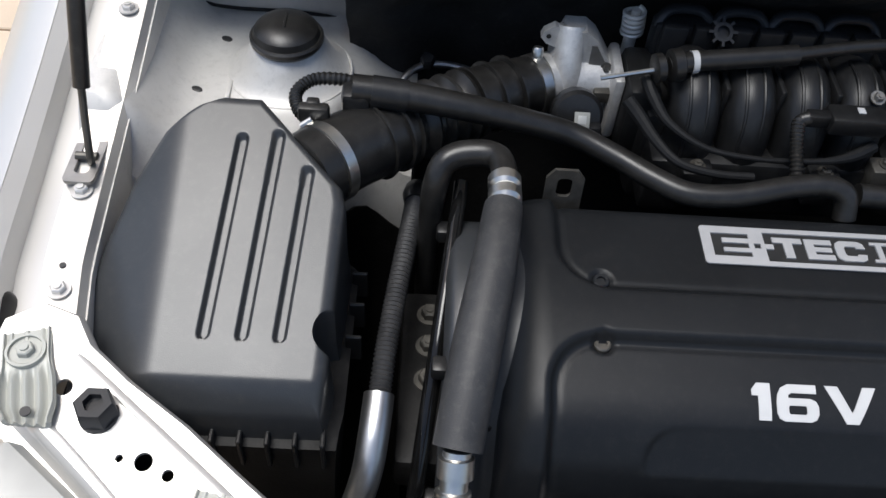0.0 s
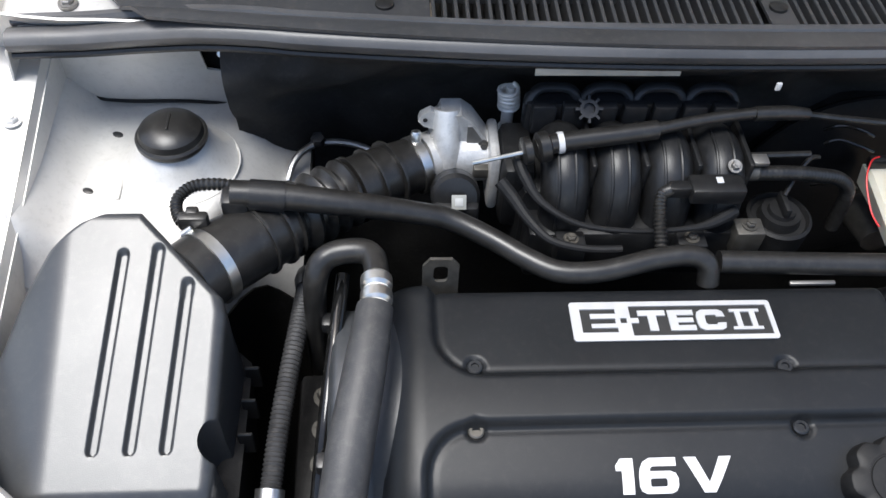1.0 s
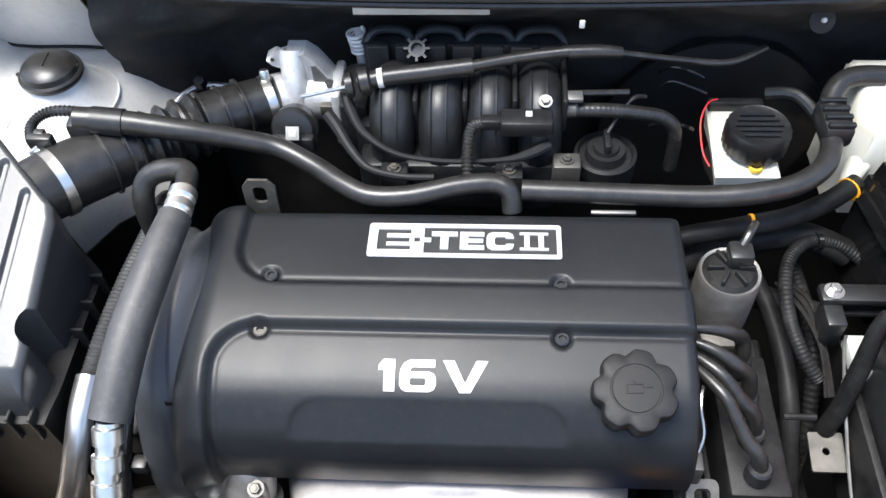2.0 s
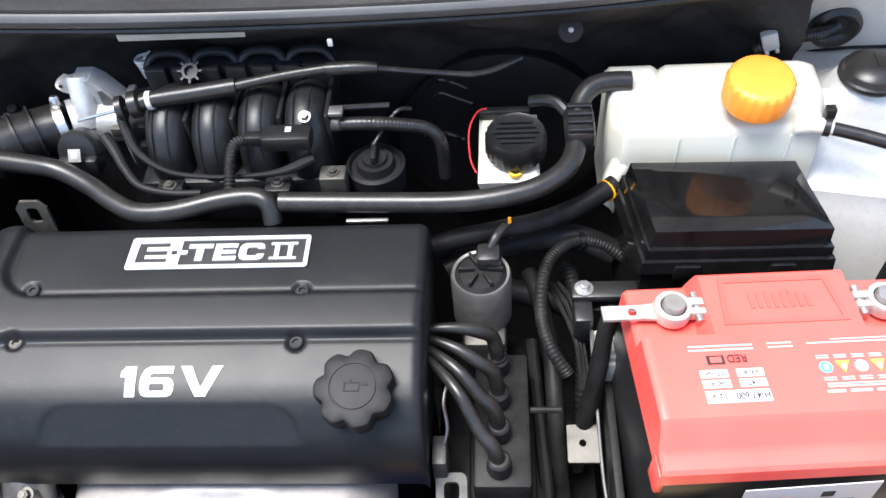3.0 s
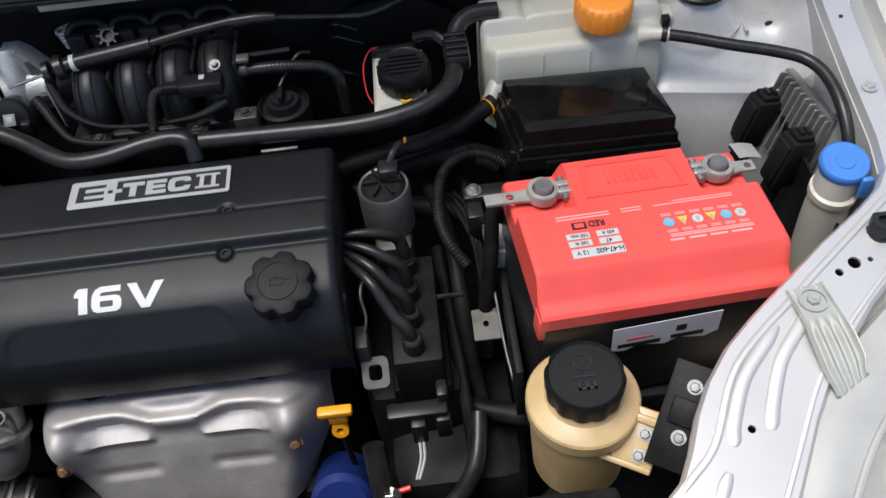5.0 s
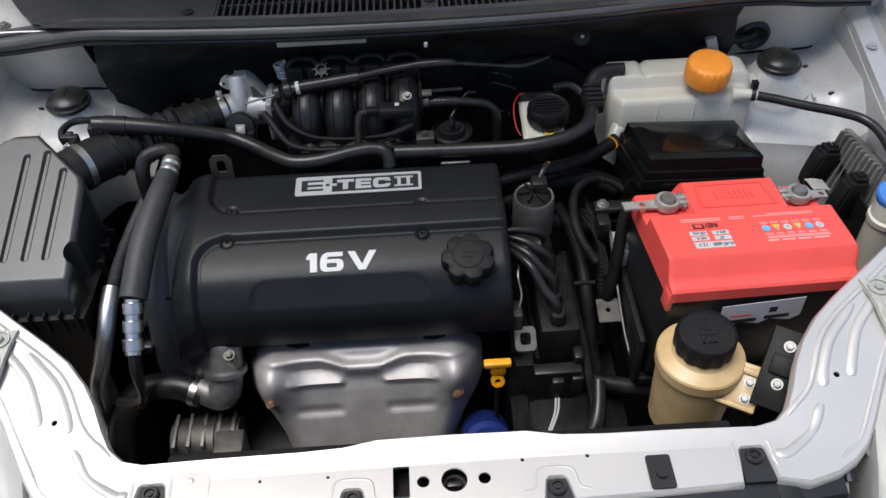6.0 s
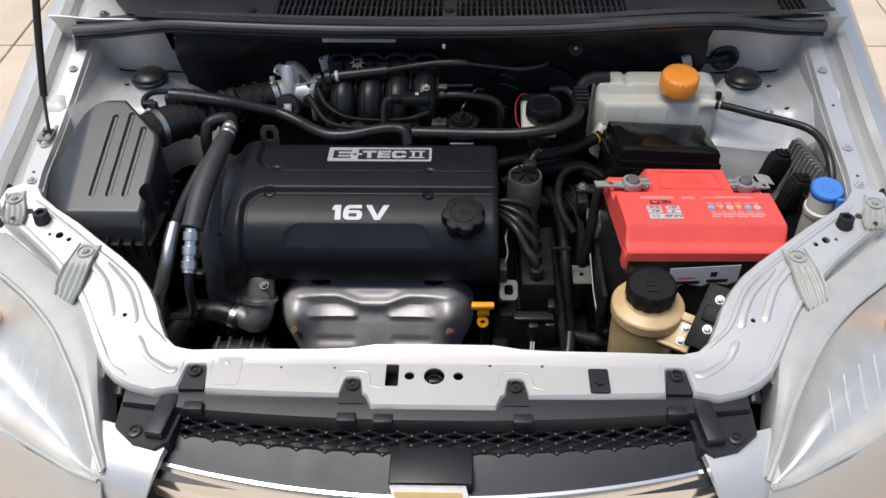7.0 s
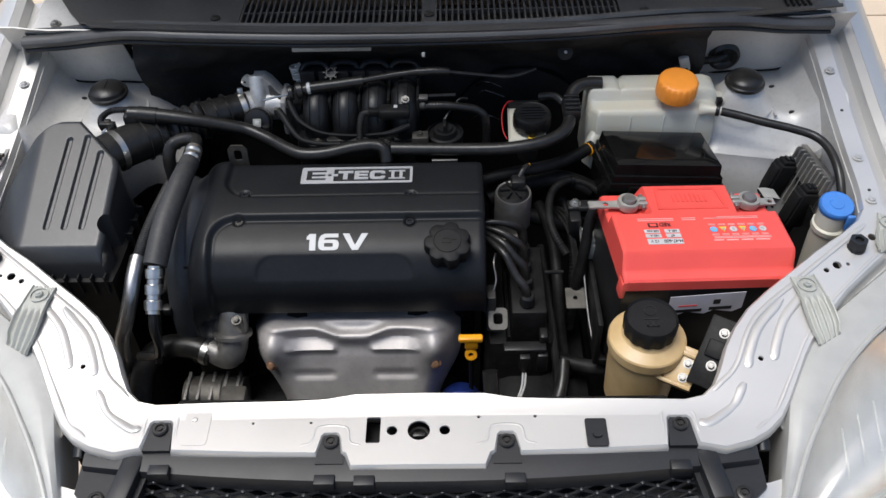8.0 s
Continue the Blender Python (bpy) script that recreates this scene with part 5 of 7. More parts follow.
tube(bm, [(-0.086, 0.540, 0.909), (-0.096, 0.532, 0.910), (-0.099, 0.516, 0.903), (-0.099, 0.500, 0.892), (-0.099, 0.485, 0.880)], 0.0052, 10, 8, 22, 0.12)
part("lead", bm, RUBBER, sensor)

cable = thing("throttle_cable", "black throttle cable sheath over the manifold", "cable", (-0.15, 0.58, 0.95))
bm = BM()
tube(bm, [(-0.202, 0.572, 0.933), (-0.180, 0.577, 0.936), (-0.14, 0.581, 0.939), (-0.096, 0.586, 0.942)], 0.0085, 14, 8)
tube(bm, [(-0.098, 0.586, 0.942), (-0.05, 0.596, 0.945), (-0.003, 0.600, 0.949)], 0.0052, 12, 6)
tube(bm, [(-0.008, 0.5995, 0.948), (0.02, 0.600, 0.9485), (0.041, 0.600, 0.947)], [0.0066, 0.0066, 0.0052], 12, 4)
tube(bm, [(0.038, 0.600, 0.947), (0.09, 0.600, 0.940), (0.14, 0.602, 0.935), (0.18, 0.63, 0.93)], 0.0030, 8, 6)
lathe(bm, [(0.010, -0.006), (0.0135, -0.004), (0.0135, 0.004), (0.010, 0.006)], (-0.196, 0.5735, 0.934), 20, rz(12) @ ry(85))
lathe(bm, [(0.010, -0.004), (0.012, -0.003), (0.012, 0.003), (0.010, 0.004)], (-0.210, 0.571, 0.932), 20, rz(12) @ ry(85))
part("sheath", bm, RUBBER, cable)
bm = BM()
tube(bm, [(-0.1835, 0.5765, 0.9355), (-0.1785, 0.577, 0.936)], 0.0094, 14, 2)
part("white_band", bm, WHITE, cable)
bm = BM()
tube(bm, [(-0.256, 0.566, 0.922), (-0.205, 0.571, 0.932)], 0.0020, 8, 3)
part("wire_end", bm, STEEL, cable)

vac = thing("vacuum_lines", "thin black vacuum lines below the manifold", "vacuum line", (-0.15, 0.52, 0.87))
bm = BM()
tube(bm, [(-0.216, 0.575, 0.918), (-0.210, 0.560, 0.909), (-0.196, 0.540, 0.898), (-0.165, 0.523, 0.889), (-0.120, 0.517, 0.886), (-0.070, 0.519, 0.886), (-0.045, 0.525, 0.887), (-0.024, 0.536, 0.890)], [0.0055, 0.0055, 0.0038, 0.0026, 0.0024, 0.0026, 0.0048, 0.0055], 10, 7)
part("line", bm, CAPBLACK, vac)
bm = BM()
tube(bm, [(-0.232, 0.556, 0.908), (-0.222, 0.545, 0.901), (-0.208, 0.525, 0.892), (-0.190, 0.507, 0.886), (-0.160, 0.500, 0.883), (-0.13, 0.50, 0.882)], [0.006, 0.0058, 0.0045, 0.0038, 0.0036, 0.0036], 10, 7)
part("line", bm, CAPBLACK, vac)

breather = thing("breather_hose", "long black rubber breather hose across the engine", "hose", (-0.25, 0.49, 0.90))
bm = BM()
tube(bm, [(-0.455, 0.514, 0.948), (-0.42, 0.515, 0.944), (-0.362, 0.515, 0.934), (-0.31, 0.518, 0.920), (-0.275, 0.517, 0.910), (-0.240, 0.500, 0.904), (-0.212, 0.480, 0.902), (-0.186, 0.467, 0.901), (-0.150, 0.466, 0.903), (-0.105, 0.475, 0.907), (-0.075, 0.478, 0.907), (-0.061, 0.473, 0.902), (-0.058, 0.464, 0.886)],
     [0.0115, 0.0115, 0.0108, 0.010, 0.0098, 0.0095, 0.0095, 0.0095, 0.0093, 0.0093, 0.0093, 0.0093, 0.0093], 16, 8)
part("hose", bm, RUBBER, breather)
bm = BM()
tube(bm, [(-0.440, 0.5145, 0.946), (-0.412, 0.515, 0.9425)], 0.0130, 14, 3)
box(bm, (-0.463, 0.502, 0.918), (-0.440, 0.524, 0.950), 0.005)
part("joint", bm, PLASTIC, breather)
heater = thing("heater_hose", "black rubber hose running to the coolant tank", "hose", (0.1, 0.47, 0.89))
bm = BM()
tube(bm, [(-0.05, 0.482, 0.887), (0.0, 0.480, 0.887), (0.055, 0.478, 0.887), (0.11, 0.475, 0.889), (0.15, 0.476, 0.892), (0.19, 0.485, 0.895), (0.218, 0.506, 0.898), (0.230, 0.538, 0.902), (0.233, 0.572, 0.911), (0.243, 0.590, 0.919), (0.26, 0.598, 0.922), (0.285, 0.600, 0.921)], 0.0098, 16, 7)
part("hose", bm, RUBBER, heater)
bm = BM()
box(bm, (0.219, 0.530, 0.894), (0.247, 0.574, 0.918), 0.006, None)
for k in range(4):
    box(bm, (0.221, 0.532 + k * 0.011, 0.917), (0.245, 0.537 + k * 0.011, 0.922), 0.001, seg=1)
part("valve", bm, PLASTIC, heater, "ribbed black plastic connector")
# lower hose gets a darker black for the shade it lies in
bm = BM()
tube(bm, [(0.05, 0.478, 0.79), (0.10, 0.480, 0.825), (0.15, 0.485, 0.835), (0.20, 0.496, 0.838), (0.24, 0.515, 0.84), (0.27, 0.535, 0.845)], 0.0098, 14, 7)
part("lower_hose", bm, GRIME_SHADE, heater)
bm = BM()
lathe(bm, [(0.0104, -0.0016), (0.0104, 0.0016)], (0.165, 0.4885, 0.836), 16, ry(90))
part("yellow_band", bm, YELLOW, heater)
bm = BM()
box(bm, (0.012, 0.466, 0.872), (0.052, 0.470, 0.8755), 0.001)
part("clip", bm, DULL, heater)

fuel = thing("metal_line", "thin bare metal line with a hex fitting behind the intake hose", "pipe", (-0.40, 0.63, 0.86))
bm = BM()
tube(bm, [(-0.428, 0.598, 0.84), (-0.427, 0.608, 0.862), (-0.420, 0.628, 0.873), (-0.404, 0.645, 0.876), (-0.380, 0.652, 0.874), (-0.352, 0.650, 0.868), (-0.335, 0.640, 0.86)], 0.0036, 10, 7)
part("line", bm, TUBE, fuel)
bm = BM()
lathe(bm, [(0.0075, -0.004), (0.0075, 0.005), (0.006, 0.007)], (-0.398, 0.648, 0.880), 6, rx(20))
part("fitting", bm, GUARD, fuel)
hook = thing("lifting_plate", "zinc plated lifting plate behind the engine cover", "bracket", (-0.286, 0.468, 0.87))
bm = BM()
PM = Matrix.Translation((-0.286, 0.474, 0.892)) @ rx(84)
plate(bm, [(-0.015, -0.030), (0.015, -0.030), (0.015, 0.008), (0.009, 0.016), (-0.009, 0.016), (-0.015, 0.008)], [rounded(-0.006, -0.010, 0.006, 0.008, 0.004)], 0.003)
bmesh.ops.transform(bm, matrix=PM, verts=bm.verts)
part("plate", bm, DARKMETAL, hook)
sticker = thing("bulkhead_sticker", "pale printed sticker under the weather strip", "sticker", (-0.14, 0.594, 0.995))
bm = BM()
box(bm, (-0.207, 0.5880, 0.9925), (-0.083, 0.5905, 1.0005), 0.0008)
part("sheet", bm, TAGPAPER, sticker)
rivet = thing("bulkhead_rivet", "white plastic rivet in the bulkhead felt", "rivet", (0.235, 0.654, 0.951), "rivets")
bm = BM()
lathe(bm, [(0.012, -0.002), (0.012, 0.001), (0.004, 0.003)], (0.235, 0.654, 0.951), 18, rx(60))
part("washer", bm, FELT, rivet)
bm = BM()
lathe(bm, [(0.0026, 0.0), (0.0026, 0.004), (0.0015, 0.005)], (0.235, 0.6525, 0.953), 12, rx(60))
part("pin", bm, WHITE, rivet)
rivet = thing("bulkhead_clip", "small white clip hanging below the weather strip", "clip", (0.002, 0.588, 1.0), "rivets")
bm = BM()
box(bm, (-0.0015, 0.5855, 0.994), (0.0035, 0.588, 1.002), 0.001)
part("clip", bm, WHITE, rivet)

# ---- driver-side corner: fluid tanks, fuse box, battery ----
brake = thing("brake_reservoir", "white brake fluid reservoir with a black ribbed cap", "reservoir", (0.175, 0.55, 0.80))
bm = BM()
shell(bm, 0.529, 0.618, lambda y: 0.145 + 0.02 * (y - 0.5), lambda y: 0.207, lambda x, y: 0.862 + 0.10 * (y - 0.5), 0.846, -0.004, 18, 18, 0.006)
part("tank", bm, TANK, brake)
bm = BM()
lathe(bm, [(0.0285, 0.862), (0.0308, 0.864), (0.0308, 0.884), (0.028, 0.888), (0.025, 0.8865)], (0.184, 0.562, 0.009), 48, None, 24, 0.0015, (1, 2))
brcap = part("cap", bm, PLASTIC, brake, flat=50)
bm = BM()
for k in range(5):
    w = 0.022 - 0.003 * abs(k - 2)
    box(bm, (0.184 - w, 0.546 + k * 0.007, 0.8970), (0.184 + w, 0.5485 + k * 0.007, 0.8982))
part("raised_print", bm, GUARD, brcap)
bm = BM()
lathe(bm, [(0.0070, 0.8615), (0.0070, 0.8655)], (0.183, 0.5365, 0.003), 20)
sym = part("mark", bm, GOLDPRINT, brake, "round yellow warning mark")
bm = BM()
lathe(bm, [(0.0045, 0.8650), (0.0045, 0.8662), (0.003, 0.8662), (0.003, 0.865)], (0.183, 0.5365, 0.003), 18)
part("ring", bm, INK_HOLE, sym)
bm = BM()
tube(bm, [(0.155, 0.612, 0.884), (0.145, 0.606, 0.884), (0.137, 0.588, 0.876), (0.138, 0.562, 0.862), (0.144, 0.548, 0.855)], 0.0009, 6, 6)
part("wire", bm, WIRE_RED, brake)
bm = BM()
box(bm, (0.146, 0.606, 0.872), (0.200, 0.616, 0.884), 0.003)
tube(bm, [(0.20, 0.612, 0.892), (0.225, 0.600, 0.90), (0.245, 0.575, 0.89)], 0.006, 10, 6)
part("sensor", bm, PLASTIC, brake)
booster = thing("brake_booster", "round black brake booster against the bulkhead", "brake booster", (0.17, 0.64, 0.80))
bm = BM()
lathe(bm, [(0.03, -0.05), (0.10, -0.045), (0.115, -0.02), (0.115, 0.0)], (0.16, 0.672, 0.80), 36, rx(90))
part("drum", bm, GRIME_SHADE, booster)
bm = BM()
lathe(bm, [(0.112, -0.003), (0.119, -0.002), (0.119, 0.002), (0.112, 0.003)], (0.16, 0.664, 0.80), 40, rx(90))
part("rim", bm, PLASTIC, booster)
bm = BM()
lathe(bm, [(0.020, 0.0), (0.022, 0.004), (0.022, 0.02), (0.016, 0.05)], (0.172, 0.63, 0.80), 24, rx(90))
part("master_cylinder", bm, DARKMETAL, booster)
purge = thing("canister_valve", "round black ribbed plastic valve with a wire", "valve", (0.048, 0.52, 0.84))
bm = BM()
lathe(bm, [(0.029, 0.83), (0.030, 0.856), (0.027, 0.858), (0.025, 0.853), (0.020, 0.853), (0.018, 0.862), (0.013, 0.862), (0.012, 0.866)], (0.030, 0.558, 0.0), 32, rx(0))
box(bm, (0.027, 0.546, 0.862), (0.033, 0.572, 0.876), 0.002)
part("valve", bm, CAPBLACK, purge)
bm = BM()
tube(bm, [(0.030, 0.565, 0.876), (0.042, 0.58, 0.888), (0.055, 0.592, 0.896), (0.067, 0.598, 0.892)], 0.0022, 8, 6)
part("wire", bm, RUBBER, purge)
vac2 = thing("vacuum_pipe", "black rubber vacuum pipe curving behind the reservoir", "hose", (0.05, 0.57, 0.88))
bm = BM()
tube(bm, [(-0.005, 0.570, 0.905), (0.03, 0.570, 0.905), (0.060, 0.572, 0.900), (0.085, 0.574, 0.892), (0.098, 0.572, 0.875), (0.100, 0.57, 0.83)], 0.0068, 12, 7, 40, 0.02)
tube(bm, [(-0.008, 0.581, 0.916), (0.05, 0.582, 0.917)], 0.003, 8, 3)
part("pipe", bm, RUBBER, vac2)

tank = thing("coolant_tank", "milky white coolant tank with an orange cap", "coolant tank", (0.385, 0.585, 0.78))


def tank_top(x, y):
    z = 0.922 - 0.018 * smooth(0.586, 0.578, y)
    z -= 0.016 * smooth(0.455, 0.500, x)
    for gx in (0.322,):
        z -= 0.006 * math.exp(-((x - gx) / 0.004) ** 2) * smooth(0.575, 0.60, y)
    z -= 0.004 * math.exp(-((y - 0.583) / 0.003) ** 2)
    return z


bm = BM()
shell(bm, 0.549, 0.632, lambda y: 0.270 + 0.012 * smooth(0.57, 0.549, y), lambda y: 0.478 - 0.010 * smooth(0.57, 0.549, y), tank_top, 0.790, 0.002, 56, 30, 0.010)
tk = part("tank", bm, TANK, tank, flat=50)
for gx in (0.335, 0.388, 0.440):
    bm = BM()
    box(bm, (gx - 0.0016, 0.5478, 0.80), (gx + 0.0016, 0.554, 0.895), 0.001)
    part("seam_rib", bm, TANK, tk)
bm = BM()
tube(bm, [(0.292, 0.566, 0.858), (0.280, 0.552, 0.850), (0.273, 0.542, 0.843), (0.269, 0.534, 0.836)], [0.013, 0.011, 0.009, 0.007], 14, 5)
part("outlet", bm, TANK, tank)
bm = BM()
tube(bm, [(0.445, 0.556, 0.902), (0.458, 0.551, 0.905), (0.475, 0.545, 0.906)], [0.012, 0.008, 0.0075], 12, 3)
part("spout", bm, TANK, tank)
bm = BM()
box(bm, (0.470, 0.585, 0.886), (0.492, 0.612, 0.900), 0.005)
part("lug", bm, TANK, tank)
bm = BM()
lathe(bm, [(0.031, 0.0), (0.032, 0.004), (0.032, 0.024), (0.029, 0.029), (0.024, 0.0305), (0.012, 0.0305)], (0.404, 0.568, 0.924), 60, rx(6), 20, 0.0016, (1, 2))
part("cap", bm, ORANGE, tank, "orange screw cap", flat=50)
over = thing("overflow_hose", "black rubber overflow hose curving down beside the tower", "hose", (0.56, 0.49, 0.88))
bm = BM()
tube(bm, [(0.462, 0.549, 0.906), (0.500, 0.537, 0.903), (0.540, 0.521, 0.900), (0.582, 0.506, 0.897), (0.612, 0.490, 0.894), (0.626, 0.462, 0.890), (0.630, 0.420, 0.878), (0.630, 0.385, 0.850), (0.628, 0.37, 0.80)], 0.0066, 14, 8)
part("hose", bm, RUBBER, over)
bm = BM()
lathe(bm, [(0.0095, -0.003), (0.0095, 0.003)], (0.472, 0.546, 0.906), 14, rz(-20) @ ry(90))
box(bm, (0.468, 0.547, 0.913), (0.477, 0.556, 0.925), 0.001)
part("clamp", bm, PLASTIC, over)

fuse = thing("fuse_box", "polished black plastic fuse box lid", "fuse box", (0.37, 0.455, 0.80))
FM = Matrix.Translation((0.293, 0.430, 0.903)) @ rz(6) @ ry(7) @ rx(-5)


def fuse_part(name, shells):
    b = BM()
    for x0, y0, x1, y1, z1, z0, grow, edge in shells:
        shell(b, y0, y1, lambda y: x0, lambda y: x1, lambda x, y: z1, z0, grow, 14, 10, edge)
    bmesh.ops.transform(b, matrix=FM, verts=b.verts)
    return part(name, b, GLOSS, fuse, flat=40)


fuse_part("lid", [(0.0, 0.0, 0.165, 0.096, 0.0, -0.020, 0.002, 0.003)])
fuse_part("ledge", [(-0.004, -0.005, 0.170, 0.100, -0.019, -0.031, 0.001, 0.0025)])
base = fuse_part("base", [(-0.008, -0.009, 0.174, 0.104, -0.030, -0.046, 0.002, 0.003), (-0.004, -0.005, 0.170, 0.100, -0.044, -0.13, -0.006, 0.003)])
for x in (0.035, 0.125):
    bm = BM()
    box(bm, (x - 0.012, -0.0125, -0.052), (x + 0.012, -0.008, -0.036), 0.0012, FM)
    part("catch", bm, GLOSS, base)

batt = thing("battery", "red car battery with clamped lead terminals and printed label", "battery", (0.385, 0.31, 0.70))
BT = Matrix.Translation((0.390, 0.317, 0.88)) @ rz(5) @ ry(4.2) @ Matrix.Translation((0, 0, -0.88))
BW, ZB = 0.122, 0.880


def bpart(name, b, mat, parent=None, label="", flat=35):
    bmesh.ops.transform(b, matrix=BT, verts=b.verts)
    return part(name, b, mat, parent or batt, label, flat=flat)


bm = BM()
# lid: flat top, low ledge in front, recessed corners for the terminals
yf, yr = -0.083, 0.085
prof = [(yf, ZB - 0.046), (yf, ZB - 0.030), (yf + 0.003, ZB - 0.027), (yf + 0.013, ZB - 0.0255), (yf + 0.018, ZB - 0.022), (yf + 0.027, ZB - 0.005), (yf + 0.032, ZB - 0.0008),
        (yf + 0.046, ZB), (0.022, ZB), (0.026, ZB), (yr - 0.004, ZB), (yr, ZB - 0.004), (yr, ZB - 0.046)]
secs = []
for x in (-BW, -BW + 0.001, -BW + 0.004, -BW + 0.008, -0.070, -0.0655, -0.062, 0.0, 0.062, 0.0655, 0.070, BW - 0.008, BW - 0.004, BW - 0.001, BW):
    e = max(0.0, (abs(x) - (BW - 0.004)) / 0.004)
    row = []
    for y, z in prof:
        zz = z
        if y > 0.0255 and z > ZB - 0.04:
            zz -= 0.017 * smooth(0.063, 0.069, abs(x))
        row.append(bm.verts.new((x, y * (1 - 0.02 * e), zz - 0.003 * e * e * (1 if z > ZB - 0.042 else 0))))
    secs.append(row)
ring_faces(bm, secs, False)
bm.faces.new(secs[0])
bm.faces.new(secs[-1])
lid = bpart("lid", bm, RED, flat=30)
bm = BM()
plate(bm, [(-0.052, 0.030), (0.052, 0.030), (0.047, 0.076), (-0.047, 0.076)], [[(-0.047, 0.034), (0.047, 0.034), (0.042, 0.072), (-0.042, 0.072)]], 0.0012, lambda x, y: ZB + 0.0010)
bpart("raised_outline", bm, REDLOW, lid)
for k, h in enumerate((0.016, 0.018, 0.018, 0.016, 0.018, 0.018, 0.016, 0.014)):
    bm = BM()
    box(bm, (-0.026 + k * 0.0068, 0.045, ZB), (-0.022 + k * 0.0068, 0.045 + h, ZB + 0.0010), 0.0004, seg=1)
    bpart("embossed_bar", bm, REDLOW, lid)
bm = BM()
box(bm, (-BW + 0.002, yf + 0.004, 0.69), (BW - 0.002, yr - 0.003, ZB - 0.044), 0.004)
bpart("case", bm, PLASTIC, None, "black battery case")
bm = BM()
box(bm, (-BW - 0.0012, yf + 0.002, ZB - 0.064), (-BW + 0.006, yf + 0.022, ZB - 0.035), 0.002)
bpart("corner_tab", bm, RED)


def print_box(x0, y0, x1, y1, mat, name, lift=0.0008):
    b = BM()
    box(b, (x0, y0, ZB - 0.0004), (x1, y1, ZB + lift))
    return bpart(name, b, mat, lid)


# printed label, upside down as seen from the front of the car
for r, (y0, y1) in enumerate(((-0.0405, -0.0300), (-0.0275, -0.0205), (-0.0185, -0.0115))):
    if r == 0:
        print_box(-0.084, y0, -0.034, y1, WHITE, "label_patch")
    else:
        print_box(-0.084, y0, -0.062, y1, WHITE, "label_patch")
        print_box(-0.055, y0, -0.034, y1, WHITE, "label_patch")


def battery_word(text, x1, y1, w, h, mat, name="lettering"):
    me = lettering(text, w, h, 0.0004, 0.01)
    for v in me.vertices:
        v.co = BT @ Vector((x1 - v.co.x, y1 - v.co.y, ZB + 0.0008 + v.co.z))
    return mesh_part(name, me, mat, lid)


battery_word("H-47-600", -0.0350, -0.0322, 0.026, 0.0060, INK_HOLE)
battery_word("12 V", -0.0690, -0.0327, 0.011, 0.0050, INK_HOLE)
battery_word("47", -0.043, -0.0220, 0.006, 0.0045, INK_HOLE)
battery_word("600 A", -0.038, -0.0130, 0.012, 0.0042, INK_HOLE)
battery_word("160 A", -0.066, -0.0220, 0.012, 0.0042, INK_HOLE)
battery_word("103 min", -0.064, -0.0130, 0.016, 0.0042, INK_HOLE)
print_box(-0.0755, -0.0065, -0.0615, 0.0015, INK_HOLE, "logo_bar")
print_box(-0.073, -0.0050, -0.064, 0.0, RED, "logo_bar", 0.0010)
battery_word("RED", -0.0440, 0.0015, 0.0155, 0.0070, INK_HOLE)
for (x0, y0, x1, y1) in ((-0.088, 0.0060, -0.036, 0.0075), (-0.088, 0.0095, -0.036, 0.0110), (-0.024, 0.0065, -0.004, 0.0078), (-0.024, 0.0100, -0.004, 0.0113), (0.008, 0.0085, 0.088, 0.0098), (0.028, 0.0115, 0.088, 0.0126),
                         (0.012, -0.0315, 0.094, -0.0300), (0.012, -0.0290, 0.094, -0.0278), (0.010, -0.0362, 0.024, -0.0338), (0.028, -0.0362, 0.045, -0.0338), (0.049, -0.0362, 0.066, -0.0338), (0.070, -0.0362, 0.090, -0.0338)):
    print_box(x0, y0, x1, y1, PALE, "print_bar")
for k, (mt, kind) in enumerate(((SKYBLUE, 0), (GOLDPRINT, 1), (WHITE, 0), (GOLDPRINT, 1), (SKYBLUE, 0), (WHITE, 0))):
    b = BM()
    x = 0.016 + k * 0.0142
    if kind:
        plate(b, [(x - 0.0055, -0.0085), (x, -0.0185), (x + 0.0055, -0.0085)], (), 0.0008, lambda xx, yy: ZB + 0.0009)
    else:
        lathe(b, [(0.0052, ZB - 0.0004), (0.0052, ZB + 0.0009)], (x, -0.0135, 0), 20)
    bpart("warning_mark", b, mt, lid)
    b = BM()
    box(b, (x - 0.0016, -0.0160, ZB), (x + 0.0016, -0.0110, ZB + 0.0012))
    bpart("warning_glyph", b, HOUSING, lid)
    for yy in (-0.0035, -0.0055, -0.0235, -0.0255):
        print_box(x - 0.005, yy, x + 0.005, yy + 0.0010, PALE, "print_bar")


